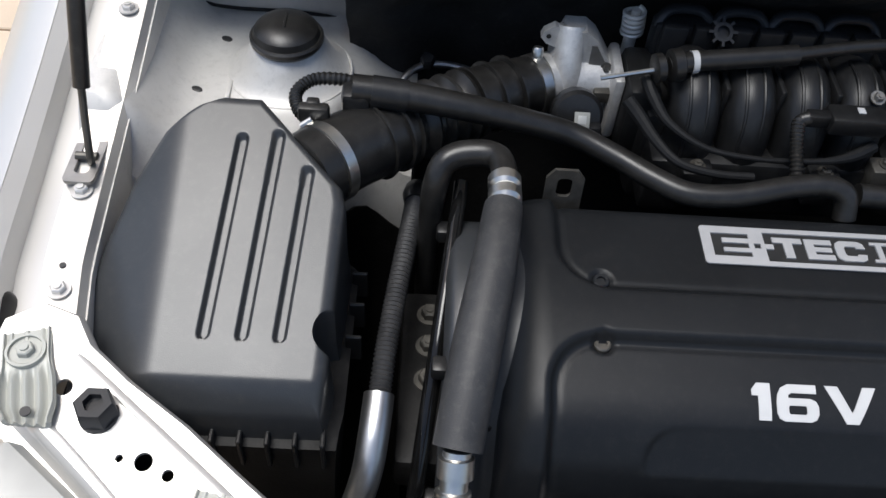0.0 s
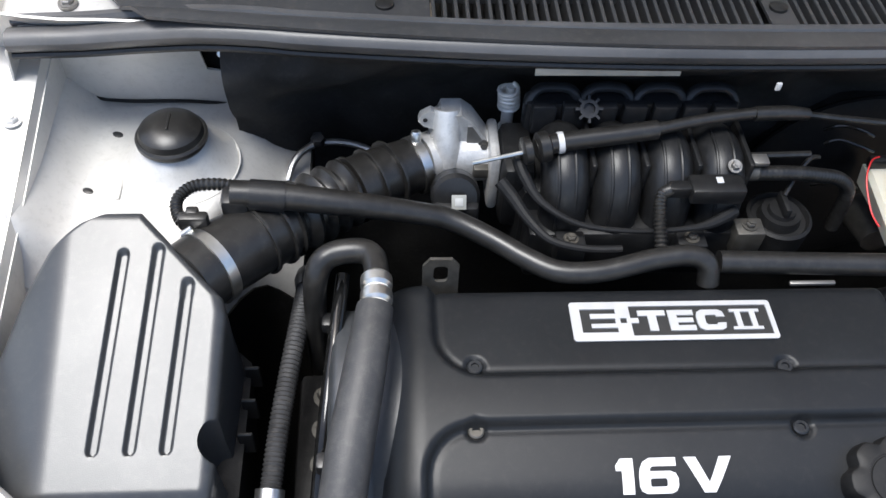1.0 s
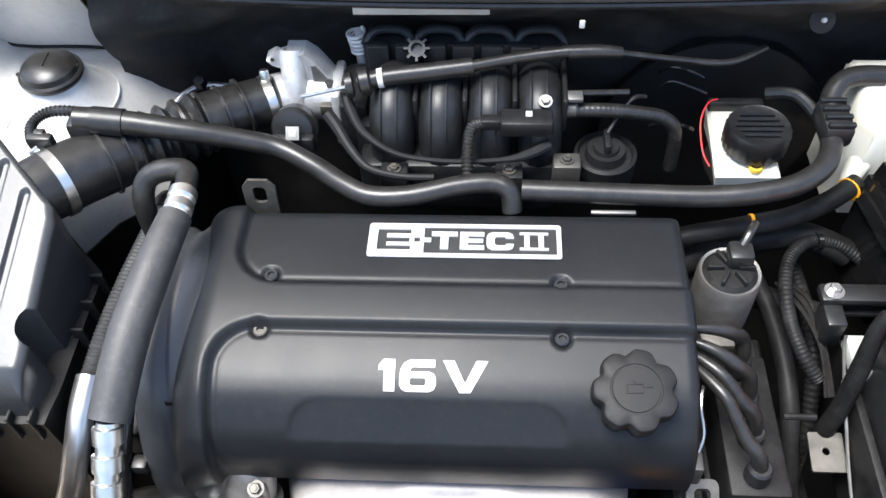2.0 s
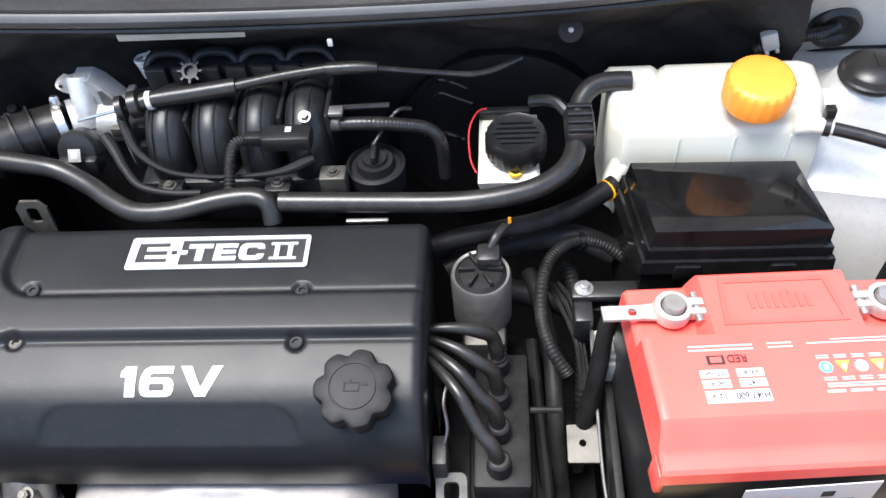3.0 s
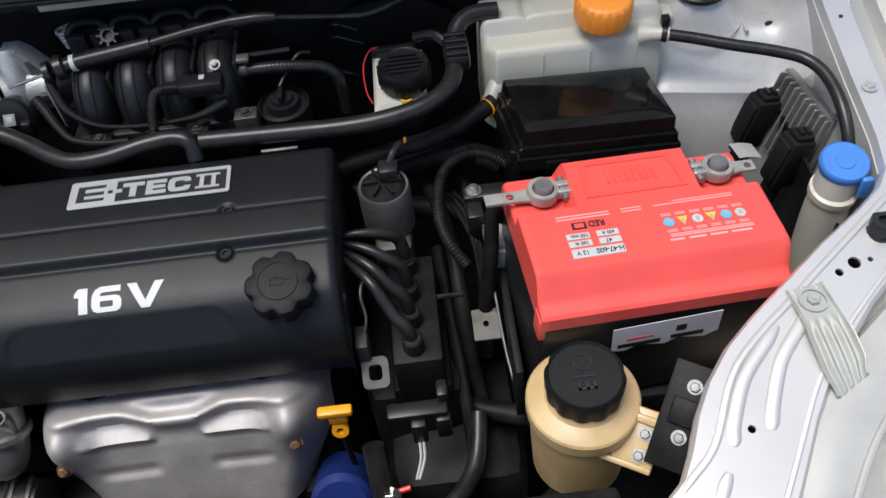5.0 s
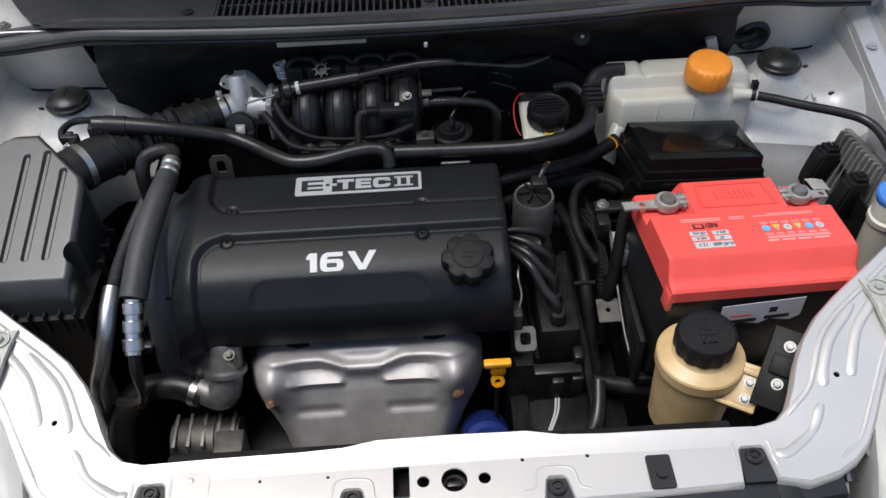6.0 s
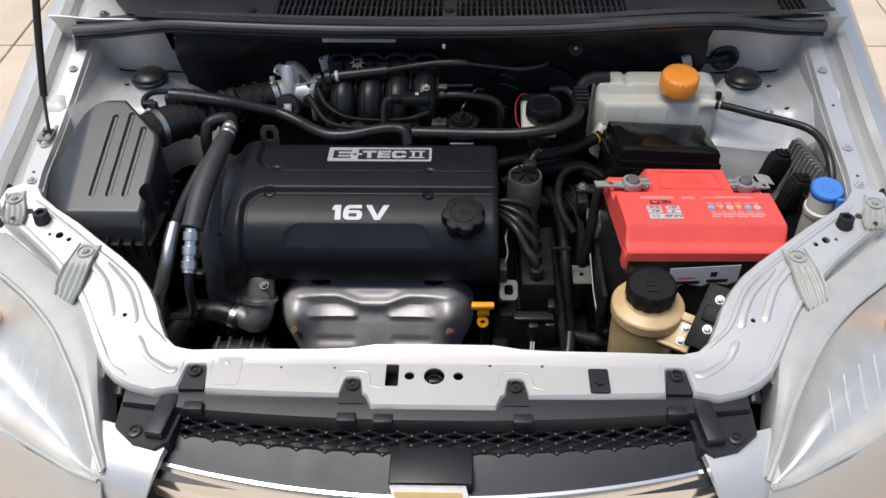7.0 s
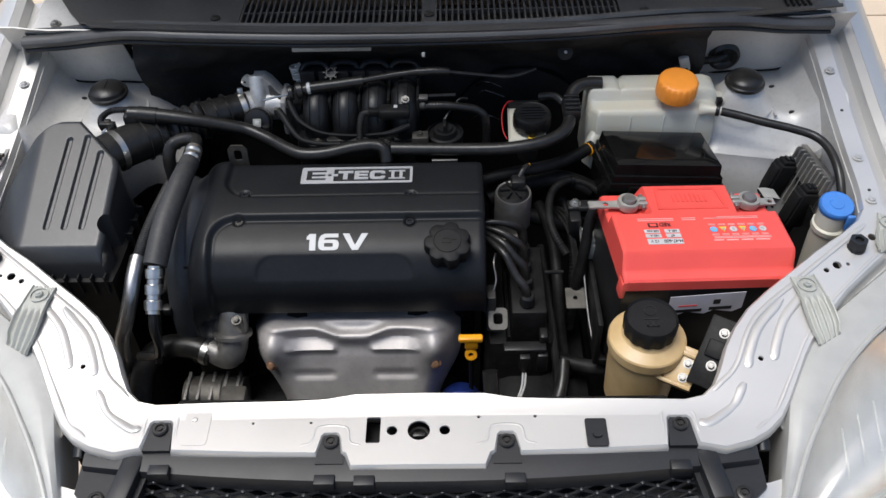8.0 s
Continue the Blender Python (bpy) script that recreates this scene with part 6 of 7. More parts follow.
def terminal(x, flip, reach):
    c = (x, 0.052, 0)
    b = BM()
    lathe(b, [(0.0100, ZB - 0.018), (0.0095, ZB + 0.003), (0.0085, ZB + 0.0045)], c, 24)
    bpart("post", b, DULL, None, "grey lead terminal post")
    b = BM()
    lathe(b, [(0.0105, ZB - 0.012), (0.0155, ZB - 0.012), (0.0165, ZB - 0.004), (0.0152, ZB - 0.0005), (0.0108, ZB - 0.0005), (0.0105, ZB - 0.012)], c, 30, None, cap=False)
    s = -1 if flip else 1
    box(b, (x + s * 0.012, 0.0440, ZB - 0.012), (x + s * 0.027, 0.0510, ZB - 0.001), 0.002)
    box(b, (x + s * 0.012, 0.0530, ZB - 0.012), (x + s * 0.027, 0.0610, ZB - 0.001), 0.002)
    clamp = bpart("clamp", b, LEAD, None, "grey metal cable clamp")
    b = BM()
    tube(b, [(x + s * 0.021, 0.038, ZB - 0.006), (x + s * 0.021, 0.067, ZB - 0.006)], 0.0036, 10, 2)
    bpart("clamp_screw", b, DULL, clamp)
    b = BM()
    tongue = [(x - s * 0.013, 0.0440), (x - s * 0.024, 0.0452), (x - s * reach, 0.0452), (x - s * reach, 0.0592), (x - s * 0.024, 0.0592), (x - s * 0.013, 0.0605)]
    plate(b, tongue, [circle(x - s * 0.033, 0.052, 0.0038, 14)], 0.003, lambda xx, yy: ZB - 0.0075)
    bpart("tongue", b, LEAD, clamp)


terminal(-0.089, False, 0.058)
terminal(0.091, True, 0.040)

tray = thing("battery_tray", "dark metal battery tray with a pale bracket", "battery tray", (0.25, 0.31, 0.68))
bm = BM()
box(bm, (0.262, 0.225, 0.675), (0.525, 0.41, 0.69), 0.003)
part("tray", bm, GRIME_SHADE, tray)
bm = BM()
box(bm, (0.254, 0.225, 0.68), (0.262, 0.41, 0.770), 0.002)
part("side_plate", bm, GRIME_SHADE, tray)
bm = BM()
tube(bm, [(0.2425, 0.386, 0.812), (0.2425, 0.378, 0.80), (0.246, 0.34, 0.765), (0.251, 0.281, 0.72), (0.258, 0.24, 0.695)], 0.0016, 8, 6)
part("hold_down_rod", bm, DULL, tray, "thin steel rod")
bm = BM()
plate(bm, rounded(0.219, 0.296, 0.250, 0.331, 0.002), [circle(0.2335, 0.314, 0.0035, 12)], 0.0025, lambda x, y: 0.728 + 0.45 * (y - 0.3) * 0.5)
part("bracket", bm, DARKMETAL, tray, "pale zinc bracket with a hole")
bm = BM()
box(bm, (0.2445, 0.360, 0.790), (0.2635, 0.392, 0.806), 0.003)
box(bm, (0.2445, 0.356, 0.770), (0.2635, 0.364, 0.800), 0.003)
part("foam_block", bm, STRAP, tray, "pale grey block")
tag = thing("paper_tag", "pale paper tag behind the battery terminal", "tag", (0.514, 0.404, 0.862))
bm = BM()
sheet(bm, [[(0.504 + 0.023 * i / 4 + 0.007 * k, 0.411 - 0.017 * k - 0.002 * i / 4, 0.866 - 0.005 * k + 0.0015 * math.sin(i)) for i in range(5)] for k in (0, 0.5, 1)], 0.0006)
part("slip", bm, TAGPAPER, tag)
bm = BM()
tube(bm, [(0.506, 0.412, 0.864), (0.512, 0.42, 0.85), (0.53, 0.43, 0.83), (0.55, 0.44, 0.80)], 0.002, 8, 5)
part("string", bm, RUBBER, tag)
lab = thing("battery_side_label", "silvery information label peeling from the battery case", "label", (0.40, 0.215, 0.80))
bm = BM()
sheet(bm, [[(0.342 + 0.105 * i / 8, 0.218 + 0.007 * i / 8, 0.838 + 0.002 * i / 8 - k * (0.036 + 0.004 * math.sin(i * 2.1))) for i in range(9)] for k in (0, 0.5, 1)], 0.0008)
l0 = part("film", bm, FLYER, lab)
for x0, y, z0, x1, z1, mt in ((0.348, 0.2040, 0.794, 0.390, 0.800, GUARD), (0.400, 0.2083, 0.796, 0.432, 0.802, GUARD), (0.356, 0.2045, 0.806, 0.382, 0.8085, RED), (0.404, 0.2083, 0.808, 0.414, 0.817, GUARD)):
    bm = BM()
    sheet(bm, [[(x, 0.2172 + 0.007 * (x - 0.342) / 0.105, z) for x in (x0, (x0 + x1) / 2, x1)] for z in (z0 + 0.011, z1 + 0.011)], 0.0004)
    part("print_bar", bm, mt, l0)
strap1 = thing("battery_cable", "black sheathed battery cable with a crimped lug", "cable", (0.24, 0.37, 0.8))
bm = BM()
tube(bm, [(0.252, 0.368, 0.872), (0.247, 0.362, 0.855), (0.243, 0.350, 0.82), (0.238, 0.338, 0.785), (0.234, 0.332, 0.76), (0.230, 0.33, 0.72)], [0.006, 0.0075, 0.0085, 0.0085, 0.009, 0.009], 12, 6)
part("sheath", bm, GRIME_SHADE, strap1)
hold = thing("hold_down_bracket", "black bracket with a bolt beside the battery", "bracket", (0.24, 0.42, 0.80))
bm = BM()
box(bm, (0.226, 0.417, 0.812), (0.300, 0.437, 0.822), 0.003)
box(bm, (0.228, 0.395, 0.78), (0.246, 0.425, 0.815), 0.003)
part("bracket", bm, PLASTIC, hold)
bm = BM()
hex_bolt(bm, (0.238, 0.427, 0.822), 0.006, 0.006)
part("bolt", bm, STEEL, hold)
harness = thing("wiring_harness", "black corrugated wiring harness looping beside the engine", "wiring harness", (0.22, 0.44, 0.80))
bm = BM()
tube(bm, [(0.216, 0.352, 0.79), (0.200, 0.372, 0.808), (0.193, 0.400, 0.818), (0.196, 0.440, 0.822), (0.208, 0.470, 0.822), (0.230, 0.489, 0.820), (0.256, 0.489, 0.815), (0.280, 0.478, 0.805)], 0.0064, 12, 8, 60, 0.05)
part("conduit", bm, GRIME_SHADE, harness)
bm = BM()
tube(bm, [(0.10, 0.47, 0.80), (0.15, 0.49, 0.81), (0.22, 0.50, 0.815), (0.27, 0.49, 0.80)], 0.014, 12, 6)
part("trunk", bm, GRIME_SHADE, harness)
bm = BM()
tube(bm, [(0.234, 0.4885, 0.820), (0.2385, 0.4893, 0.8195)], 0.0088, 12, 2)
part("tape_band", bm, GLOSS, harness)

egr = thing("egr_valve", "round grey valve with a black plug top", "valve", (0.14, 0.43, 0.72))
bm = BM()
lathe(bm, [(0.022, 0.70), (0.024, 0.745), (0.0285, 0.748), (0.0285, 0.806), (0.0270, 0.810), (0.0245, 0.809), (0.0245, 0.800)], (0.141, 0.425, 0), 32, rx(0))
part("body", bm, STAINED, egr)
bm = BM()
box(bm, (0.122, 0.385, 0.70), (0.164, 0.425, 0.748), 0.006)
part("foot", bm, DARKMETAL, egr)
bm = BM()
lathe(bm, [(0.0242, 0.795), (0.0242, 0.808), (0.020, 0.812), (0.012, 0.813)], (0.141, 0.425, 0), 28)
part("plug", bm, GRIME_SHADE, egr)
for k in range(6):
    bm = BM()
    box(bm, (0.006, -0.0015, 0.811), (0.021, 0.0015, 0.818), 0.0008, Matrix.Translation((0.141, 0.425, 0)) @ rz(60 * k))
    part("rib", bm, CAPBLACK, egr)
bm = BM()
box(bm, (0.137, 0.424, 0.811), (0.160, 0.446, 0.830), 0.005)
part("connector", bm, PLASTIC, egr)
bm = BM()
tube(bm, [(0.150, 0.440, 0.826), (0.157, 0.450, 0.834), (0.164, 0.462, 0.832)], 0.0042, 10, 5)
part("lead", bm, RUBBER, egr)

leads = thing("spark_plug_leads", "four glossy black spark plug leads", "ignition leads", (0.12, 0.35, 0.75))
for y0, y1, z1 in ((0.372, 0.374, 0.824), (0.362, 0.338, 0.822), (0.352, 0.304, 0.816), (0.343, 0.270, 0.808)):
    bm = BM()
    tube(bm, [(0.066, y0 + 0.003, 0.834), (0.086, y0, 0.838), (0.100, y0 + (y1 - y0) * 0.20, 0.840), (0.118, y0 + (y1 - y0) * 0.52, 0.838), (0.134, y0 + (y1 - y0) * 0.82, z1 + 0.008), (0.146, y1 + 0.002, z1 - 0.004), (0.150, y1 - 0.002, z1 - 0.020), (0.151, y1 - 0.003, z1 - 0.040)],
         [0.0038, 0.0039, 0.0045, 0.0055, 0.0064, 0.0070, 0.0072, 0.0068], 14, 7)
    ld = part("lead", bm, RUBBER, leads)
    bm = BM()
    tube(bm, [(0.1505, y1 - 0.0025, z1 - 0.030), (0.151, y1 - 0.003, z1 - 0.036)], 0.0088, 14, 2)
    part("boot_collar", bm, RUBBER, ld)
coil_pack = thing("ignition_coil", "black ignition coil block below the leads", "ignition coil", (0.15, 0.32, 0.68))
# the coil's near-black includes the shade deep below the leads
bm = BM()
box(bm, (0.128, 0.250, 0.68), (0.180, 0.388, 0.772), 0.004)
part("block", bm, GRIME_SHADE, coil_pack)
bm = BM()
box(bm, (0.122, 0.252, 0.675), (0.186, 0.398, 0.715), 0.004)
part("mounting_plate", bm, GRIME_SHADE, coil_pack)
for y in (0.371, 0.335, 0.301, 0.267):
    bm = BM()
    lathe(bm, [(0.0115, 0.776), (0.0105, 0.790), (0.0085, 0.792)], (0.151, y, 0), 16)
    part("tower", bm, PLASTIC, coil_pack)
bm = BM()
tube(bm, [(0.180, 0.318, 0.786), (0.208, 0.318, 0.786)], 0.003, 8, 2)
part("stud", bm, GRIME_SHADE, coil_pack)
lift = thing("lifting_eye", "dull steel lifting eye beside the engine", "bracket", (0.105, 0.25, 0.72))
bm = BM()
box(bm, (0.092, 0.262, 0.70), (0.105, 0.290, 0.775), 0.002)
part("strap", bm, DARKMETAL, lift)
bm = BM()
plate(bm, rounded(0.094, 0.238, 0.122, 0.266, 0.006), [rounded(0.101, 0.245, 0.115, 0.259, 0.004)], 0.004, lambda x, y: 0.740 + (y - 0.25) * 0.6)
part("eye", bm, DARKMETAL, lift)
bm = BM()
tube(bm, [(0.100, 0.275, 0.770), (0.106, 0.290, 0.785), (0.103, 0.308, 0.800), (0.106, 0.325, 0.805)], 0.0016, 6, 6)
part("wire", bm, STEEL, lift)
dip = thing("oil_dipstick", "yellow plastic dipstick handle", "dipstick", (0.066, 0.217, 0.72))
bm = BM()
box(bm, (0.049, 0.211, 0.743), (0.084, 0.222, 0.752), 0.0025)
box(bm, (0.058, 0.2125, 0.727), (0.077, 0.2195, 0.745), 0.002)
lathe(bm, [(0.0042, -0.003), (0.0088, -0.003), (0.0088, 0.003), (0.0042, 0.003), (0.0042, -0.003)], (0.067, 0.213, 0.716), 18, rx(70), cap=False)
part("handle", bm, YELLOW, dip)
bm = BM()
tube(bm, [(0.067, 0.2165, 0.71), (0.068, 0.219, 0.58)], 0.0036, 8, 3)
part("tube", bm, GRIME_SHADE, dip, "dark dipstick tube")
filt = thing("oil_filter", "dark blue oil filter low on the engine", "oil filter", (0.045, 0.20, 0.56))
bm = BM()
lathe(bm, [(0.030, 0.0), (0.034, 0.004), (0.034, 0.06), (0.028, 0.068)], (0.052, 0.215, 0.60), 28, rx(50))
part("can", bm, FILTERBLUE, filt)
sens = thing("oxygen_sensor_plug", "black sensor connector with white and red wires", "connector", (0.15, 0.22, 0.72))
bm = BM()
box(bm, (0.115, 0.208, 0.730), (0.178, 0.226, 0.738), 0.003, Matrix.Translation((0, 0, 0)))
box(bm, (0.138, 0.200, 0.690), (0.154, 0.216, 0.728), 0.003)
box(bm, (0.164, 0.204, 0.690), (0.180, 0.220, 0.728), 0.003)
box(bm, (0.168, 0.220, 0.738), (0.180, 0.240, 0.752), 0.003)
part("bracket", bm, PLASTIC, sens)
for k in range(2):
    bm = BM()
    tube(bm, [(0.144 + k * 0.004, 0.204, 0.70), (0.143 + k * 0.004, 0.192, 0.675), (0.135 + k * 0.003, 0.180, 0.65)], 0.0016, 6, 5)
    part("wire", bm, WIRE_WHITE, sens)
bm = BM()
tube(bm, [(0.110, 0.165, 0.655), (0.128, 0.168, 0.657)], 0.0032, 8, 2)
part("wire", bm, WIRE_RED, sens)
low = thing("lower_fittings", "grimy hoses and fittings low in the bay", "hoses", (0.12, 0.18, 0.62), kind="stuff")
bm = BM()
tube(bm, [(0.095, 0.20, 0.70), (0.098, 0.17, 0.66), (0.10, 0.14, 0.60)], 0.012, 12, 5)
tube(bm, [(0.12, 0.14, 0.60), (0.17, 0.16, 0.62), (0.20, 0.19, 0.65), (0.21, 0.24, 0.67)], 0.010, 12, 5)
tube(bm, [(0.05, 0.11, 0.56), (0.12, 0.10, 0.57), (0.22, 0.12, 0.60), (0.30, 0.17, 0.60)], 0.014, 12, 5)
box(bm, (0.085, 0.12, 0.60), (0.11, 0.14, 0.66), 0.004)
part("hoses", bm, RUBBER, low, kind="stuff")
bm = BM()
hex_bolt(bm, (0.106, 0.160, 0.658), 0.008, 0.01, rx(50))
part("banjo_bolt", bm, STEEL, low)

ps = thing("power_steering_reservoir", "cream plastic power steering reservoir with a black cap", "reservoir", (0.305, 0.165, 0.70))
bm = BM()
lathe(bm, [(0.035, 0.685), (0.045, 0.694), (0.0475, 0.75), (0.0482, 0.790), (0.0486, 0.7945), (0.0512, 0.7965), (0.0522, 0.7985), (0.0522, 0.8125), (0.0505, 0.8150), (0.045, 0.8180), (0.036, 0.8215), (0.033, 0.826), (0.031, 0.835)], (0.305, 0.165, 0), 44)
LUG = Matrix.Translation((0.349, 0.126, 0.800)) @ rz(-30) @ rx(32)
part("bowl", bm, CREAM, ps, flat=24)
bm = BM()
box(bm, (-0.020, -0.030, -0.005), (0.018, 0.026, 0.002), 0.002, LUG)
part("lug", bm, CREAM, ps)
bm = BM()
box(bm, (-0.030, 0.012, -0.016), (0.018, 0.020, 0.006), 0.002, LUG)
part("lug_web", bm, CREAM, ps)
bm = BM()
box(bm, (-0.040, -0.030, -0.016), (0.018, -0.024, 0.004), 0.002, LUG)
part("lug_web", bm, CREAM, ps)
bm = BM()
lathe(bm, [(0.032, 0.827), (0.0352, 0.829), (0.0360, 0.850), (0.0335, 0.855), (0.0315, 0.852)], (0.305, 0.165, 0), 60, None, 12, 0.0018, (1, 2))
pcap = part("cap", bm, CAPBLACK, ps, "black notched cap", flat=50)
bm = BM()
lathe(bm, [(0.0085, 0.8515), (0.0085, 0.8530), (0.0073, 0.8530), (0.0073, 0.8515)], (0.305, 0.178, 0), 20)
for x0, x1, y0, y1 in ((0.295, 0.315, 0.1625, 0.1645), (0.297, 0.313, 0.150, 0.1525), (0.297, 0.2995, 0.150, 0.158), (0.304, 0.3065, 0.150, 0.158), (0.3105, 0.313, 0.150, 0.158)):
    box(bm, (x0, y0, 0.8515), (x1, y1, 0.8530))
part("raised_mark", bm, GUARD, pcap)
for x, y in ((0.004, 0.004), (0.004, -0.016)):
    bm = BM()
    hex_bolt(bm, (0, 0, 0), 0.0044, 0.006, LUG @ Matrix.Translation((x, y, 0.002)))
    part("bolt", bm, DULL, ps)
psb = thing("reservoir_bracket", "black steel bracket bolted to the front panel", "bracket", (0.40, 0.14, 0.83))
bm = BM()
M = Matrix.Translation((0.386, 0.126, 0.8355)) @ rz(-31) @ rx(33)
box(bm, (-0.022, -0.052, -0.004), (0.018, 0.044, 0.0), 0.002, M)
box(bm, (-0.022, -0.052, -0.05), (-0.018, 0.044, -0.002), 0.001, M)
box(bm, (-0.014, -0.012, 0.0), (0.014, 0.012, 0.005), 0.002, M)
part("bracket", bm, GRIME_SHADE, psb)
for yy in (-0.022, 0.024):
    p = M @ Vector((0.0, yy, 0.0))
    bm = BM()
    hex_bolt(bm, p, 0.0045, 0.005, rz(-31) @ rx(33))
    part("bolt", bm, DULL, psb)

wash = thing("washer_bottle", "translucent washer filler neck with a blue cap", "washer bottle", (0.585, 0.33, 0.75))
bm = BM()
tube(bm, [(0.590, 0.337, 0.868), (0.588, 0.335, 0.84), (0.590, 0.336, 0.80), (0.596, 0.336, 0.70)], [0.0215, 0.021, 0.023, 0.025], 24, 6)
wn1 = part("neck", bm, TANK, wash)
bm = BM()
lathe(bm, [(0.0205, -0.004), (0.0242, -0.002), (0.0242, 0.006), (0.0205, 0.008)], (0.5885, 0.335, 0.842), 28, rx(5))
part("collar", bm, TANK, wn1)
bm = BM()
lathe(bm, [(0.0210, -0.010), (0.0228, -0.006), (0.0245, 0.0), (0.0245, 0.004), (0.0228, 0.0065), (0.0218, 0.0055), (0.010, 0.0055), (0.009, 0.0068)], (0.591, 0.338, 0.878), 36, rx(10))
box(bm, (0.600, 0.311, 0.853), (0.612, 0.318, 0.880), 0.003)
part("cap", bm, BLUE, wash, "blue snap cap")

ecu = thing("control_module", "black finned control module with two connectors", "control module", (0.59, 0.44, 0.78))
EM = Matrix.Translation((0.604, 0.470, 0.808)) @ rz(12) @ ry(14)
bm = BM()
box(bm, (-0.004, -0.046, -0.045), (0.008, 0.052, 0.048), 0.003, EM)
part("case", bm, DULL, ecu, "grey metal case")
for k in range(10):
    bm = BM()
    box(bm, (-0.012, 0.046 - k * 0.0098, -0.042), (-0.003, 0.0485 - k * 0.0098, 0.046), 0.001, EM, seg=1)
    part("fin", bm, LEAD, ecu)
for yy in (0.036, -0.034):
    bm = BM()
    box(bm, (-0.040, yy - 0.014, -0.046), (-0.010, yy + 0.014, 0.020), 0.004, EM)
    box(bm, (-0.044, yy - 0.011, -0.040), (-0.038, yy + 0.011, 0.014), 0.003, EM)
    box(bm, (-0.036, yy - 0.010, 0.020), (-0.014, yy + 0.010, 0.026), 0.002, EM)
    tube(bm, [EM @ Vector((-0.026, yy, -0.040)), EM @ Vector((-0.024, yy, -0.08)), EM @ Vector((-0.016, yy - 0.01, -0.14))], 0.011, 12, 5)
    c = part("connector", bm, CAPBLACK, ecu)
    for dx in (-0.031, -0.022):
        bm = BM()
        box(bm, (dx, yy - 0.005, 0.026), (dx + 0.005, yy + 0.006, 0.030), 0.001, EM)
        part("latch", bm, GUARD, c)
bm = BM()
hex_bolt(bm, EM @ Vector((0.002, -0.040, 0.048)), 0.004, 0.004)
part("bolt", bm, DULL, ecu)

grom = thing("cable_grommet", "black rubber grommet with a corrugated cable", "grommet", (0.50, 0.655, 0.955))
bm = BM()
lathe(bm, [(0.026, -0.002), (0.026, 0.006), (0.021, 0.010), (0.016, 0.008), (0.012, 0.004)], (0.497, 0.650, 0.937), 28, rx(95))
tube(bm, [(0.497, 0.646, 0.938), (0.480, 0.632, 0.941), (0.455, 0.624, 0.944), (0.430, 0.617, 0.944), (0.405, 0.61, 0.938)], 0.0062, 10, 8, 30, 0.1)
part("grommet", bm, RUBBER, grom)
bm = BM()
box(bm, (-0.008, -0.006, -0.010), (0.008, 0.004, 0.011), 0.002, Matrix.Translation((0.421, 0.612, 0.950)) @ ry(-18))
box(bm, (-0.007, -0.008, -0.013), (-0.003, 0.004, -0.008), 0.001, Matrix.Translation((0.421, 0.612, 0.950)) @ ry(-18))
box(bm, (0.003, -0.008, -0.013), (0.007, 0.004, -0.008), 0.001, Matrix.Translation((0.421, 0.612, 0.950)) @ ry(-18))
part("clip", bm, HOUSING, grom, "grey plastic clip")

for s in (-1, 1):
    sc = thing("strut_cap", "domed black plastic strut cap", "strut cap", (s * 0.52, 0.603, 0.915), "strut caps")
    bm = BM()
    lathe(bm, [(0.0245, -0.014), (0.0250, -0.005), (0.0300, -0.004), (0.0318, -0.001), (0.0318, 0.0025), (0.0300, 0.0042), (0.0290, 0.0042), (0.0272, 0.0095), (0.0235, 0.0130), (0.014, 0.0165), (0.005, 0.0176)], (s * 0.52, 0.600, 0.926), 36)
    box(bm, (s * 0.52 - 0.0012, 0.590, 0.939), (s * 0.52 + 0.0012, 0.610, 0.9446), 0.0005)
    part("cap", bm, RUBBER, sc, flat=25)


# ---- clutter between the engine and the battery, and around the reservoir ----
clutter = thing("bay_hoses", "grimy black hoses and looms deep between engine and battery", "hoses", (0.2, 0.4, 0.72), kind="stuff")
bm = BM()
tube(bm, [(0.185, 0.49, 0.77), (0.196, 0.45, 0.765), (0.204, 0.40, 0.755), (0.206, 0.35, 0.735), (0.210, 0.30, 0.68), (0.220, 0.25, 0.62)], 0.009, 12, 6)
tube(bm, [(0.225, 0.495, 0.775), (0.232, 0.45, 0.765), (0.236, 0.40, 0.745), (0.234, 0.36, 0.70), (0.230, 0.33, 0.64)], 0.008, 12, 6, 40, 0.06)
tube(bm, [(0.105, 0.47, 0.77), (0.14, 0.475, 0.765), (0.19, 0.47, 0.755), (0.25, 0.455, 0.745)], 0.013, 12, 6)
tube(bm, [(0.185, 0.43, 0.73), (0.190, 0.36, 0.715), (0.196, 0.28, 0.69), (0.20, 0.20, 0.65)], 0.007, 10, 6)
tube(bm, [(0.20, 0.26, 0.65), (0.25, 0.24, 0.655), (0.30, 0.23, 0.66)], 0.012, 12, 6)
part("hoses", bm, GRIME_SHADE, clutter, kind="stuff")
bm = BM()
for k in range(3):
    tube(bm, [(0.20 + k * 0.006, 0.46, 0.79), (0.214 + k * 0.005, 0.42 + k * 0.004, 0.80), (0.226 + k * 0.004, 0.385, 0.79 - k * 0.006), (0.230 + k * 0.003, 0.35, 0.765)], 0.0022, 6, 6)
part("wires", bm, RUBBER, clutter, kind="stuff")
sp = thing("stay_plate", "ribbed black stay plate beside the battery", "bracket", (0.262, 0.44, 0.80))
bm = BM()
box(bm, (0.232, 0.414, 0.800), (0.292, 0.446, 0.806), 0.002, None)
part("plate", bm, PLASTIC, sp)
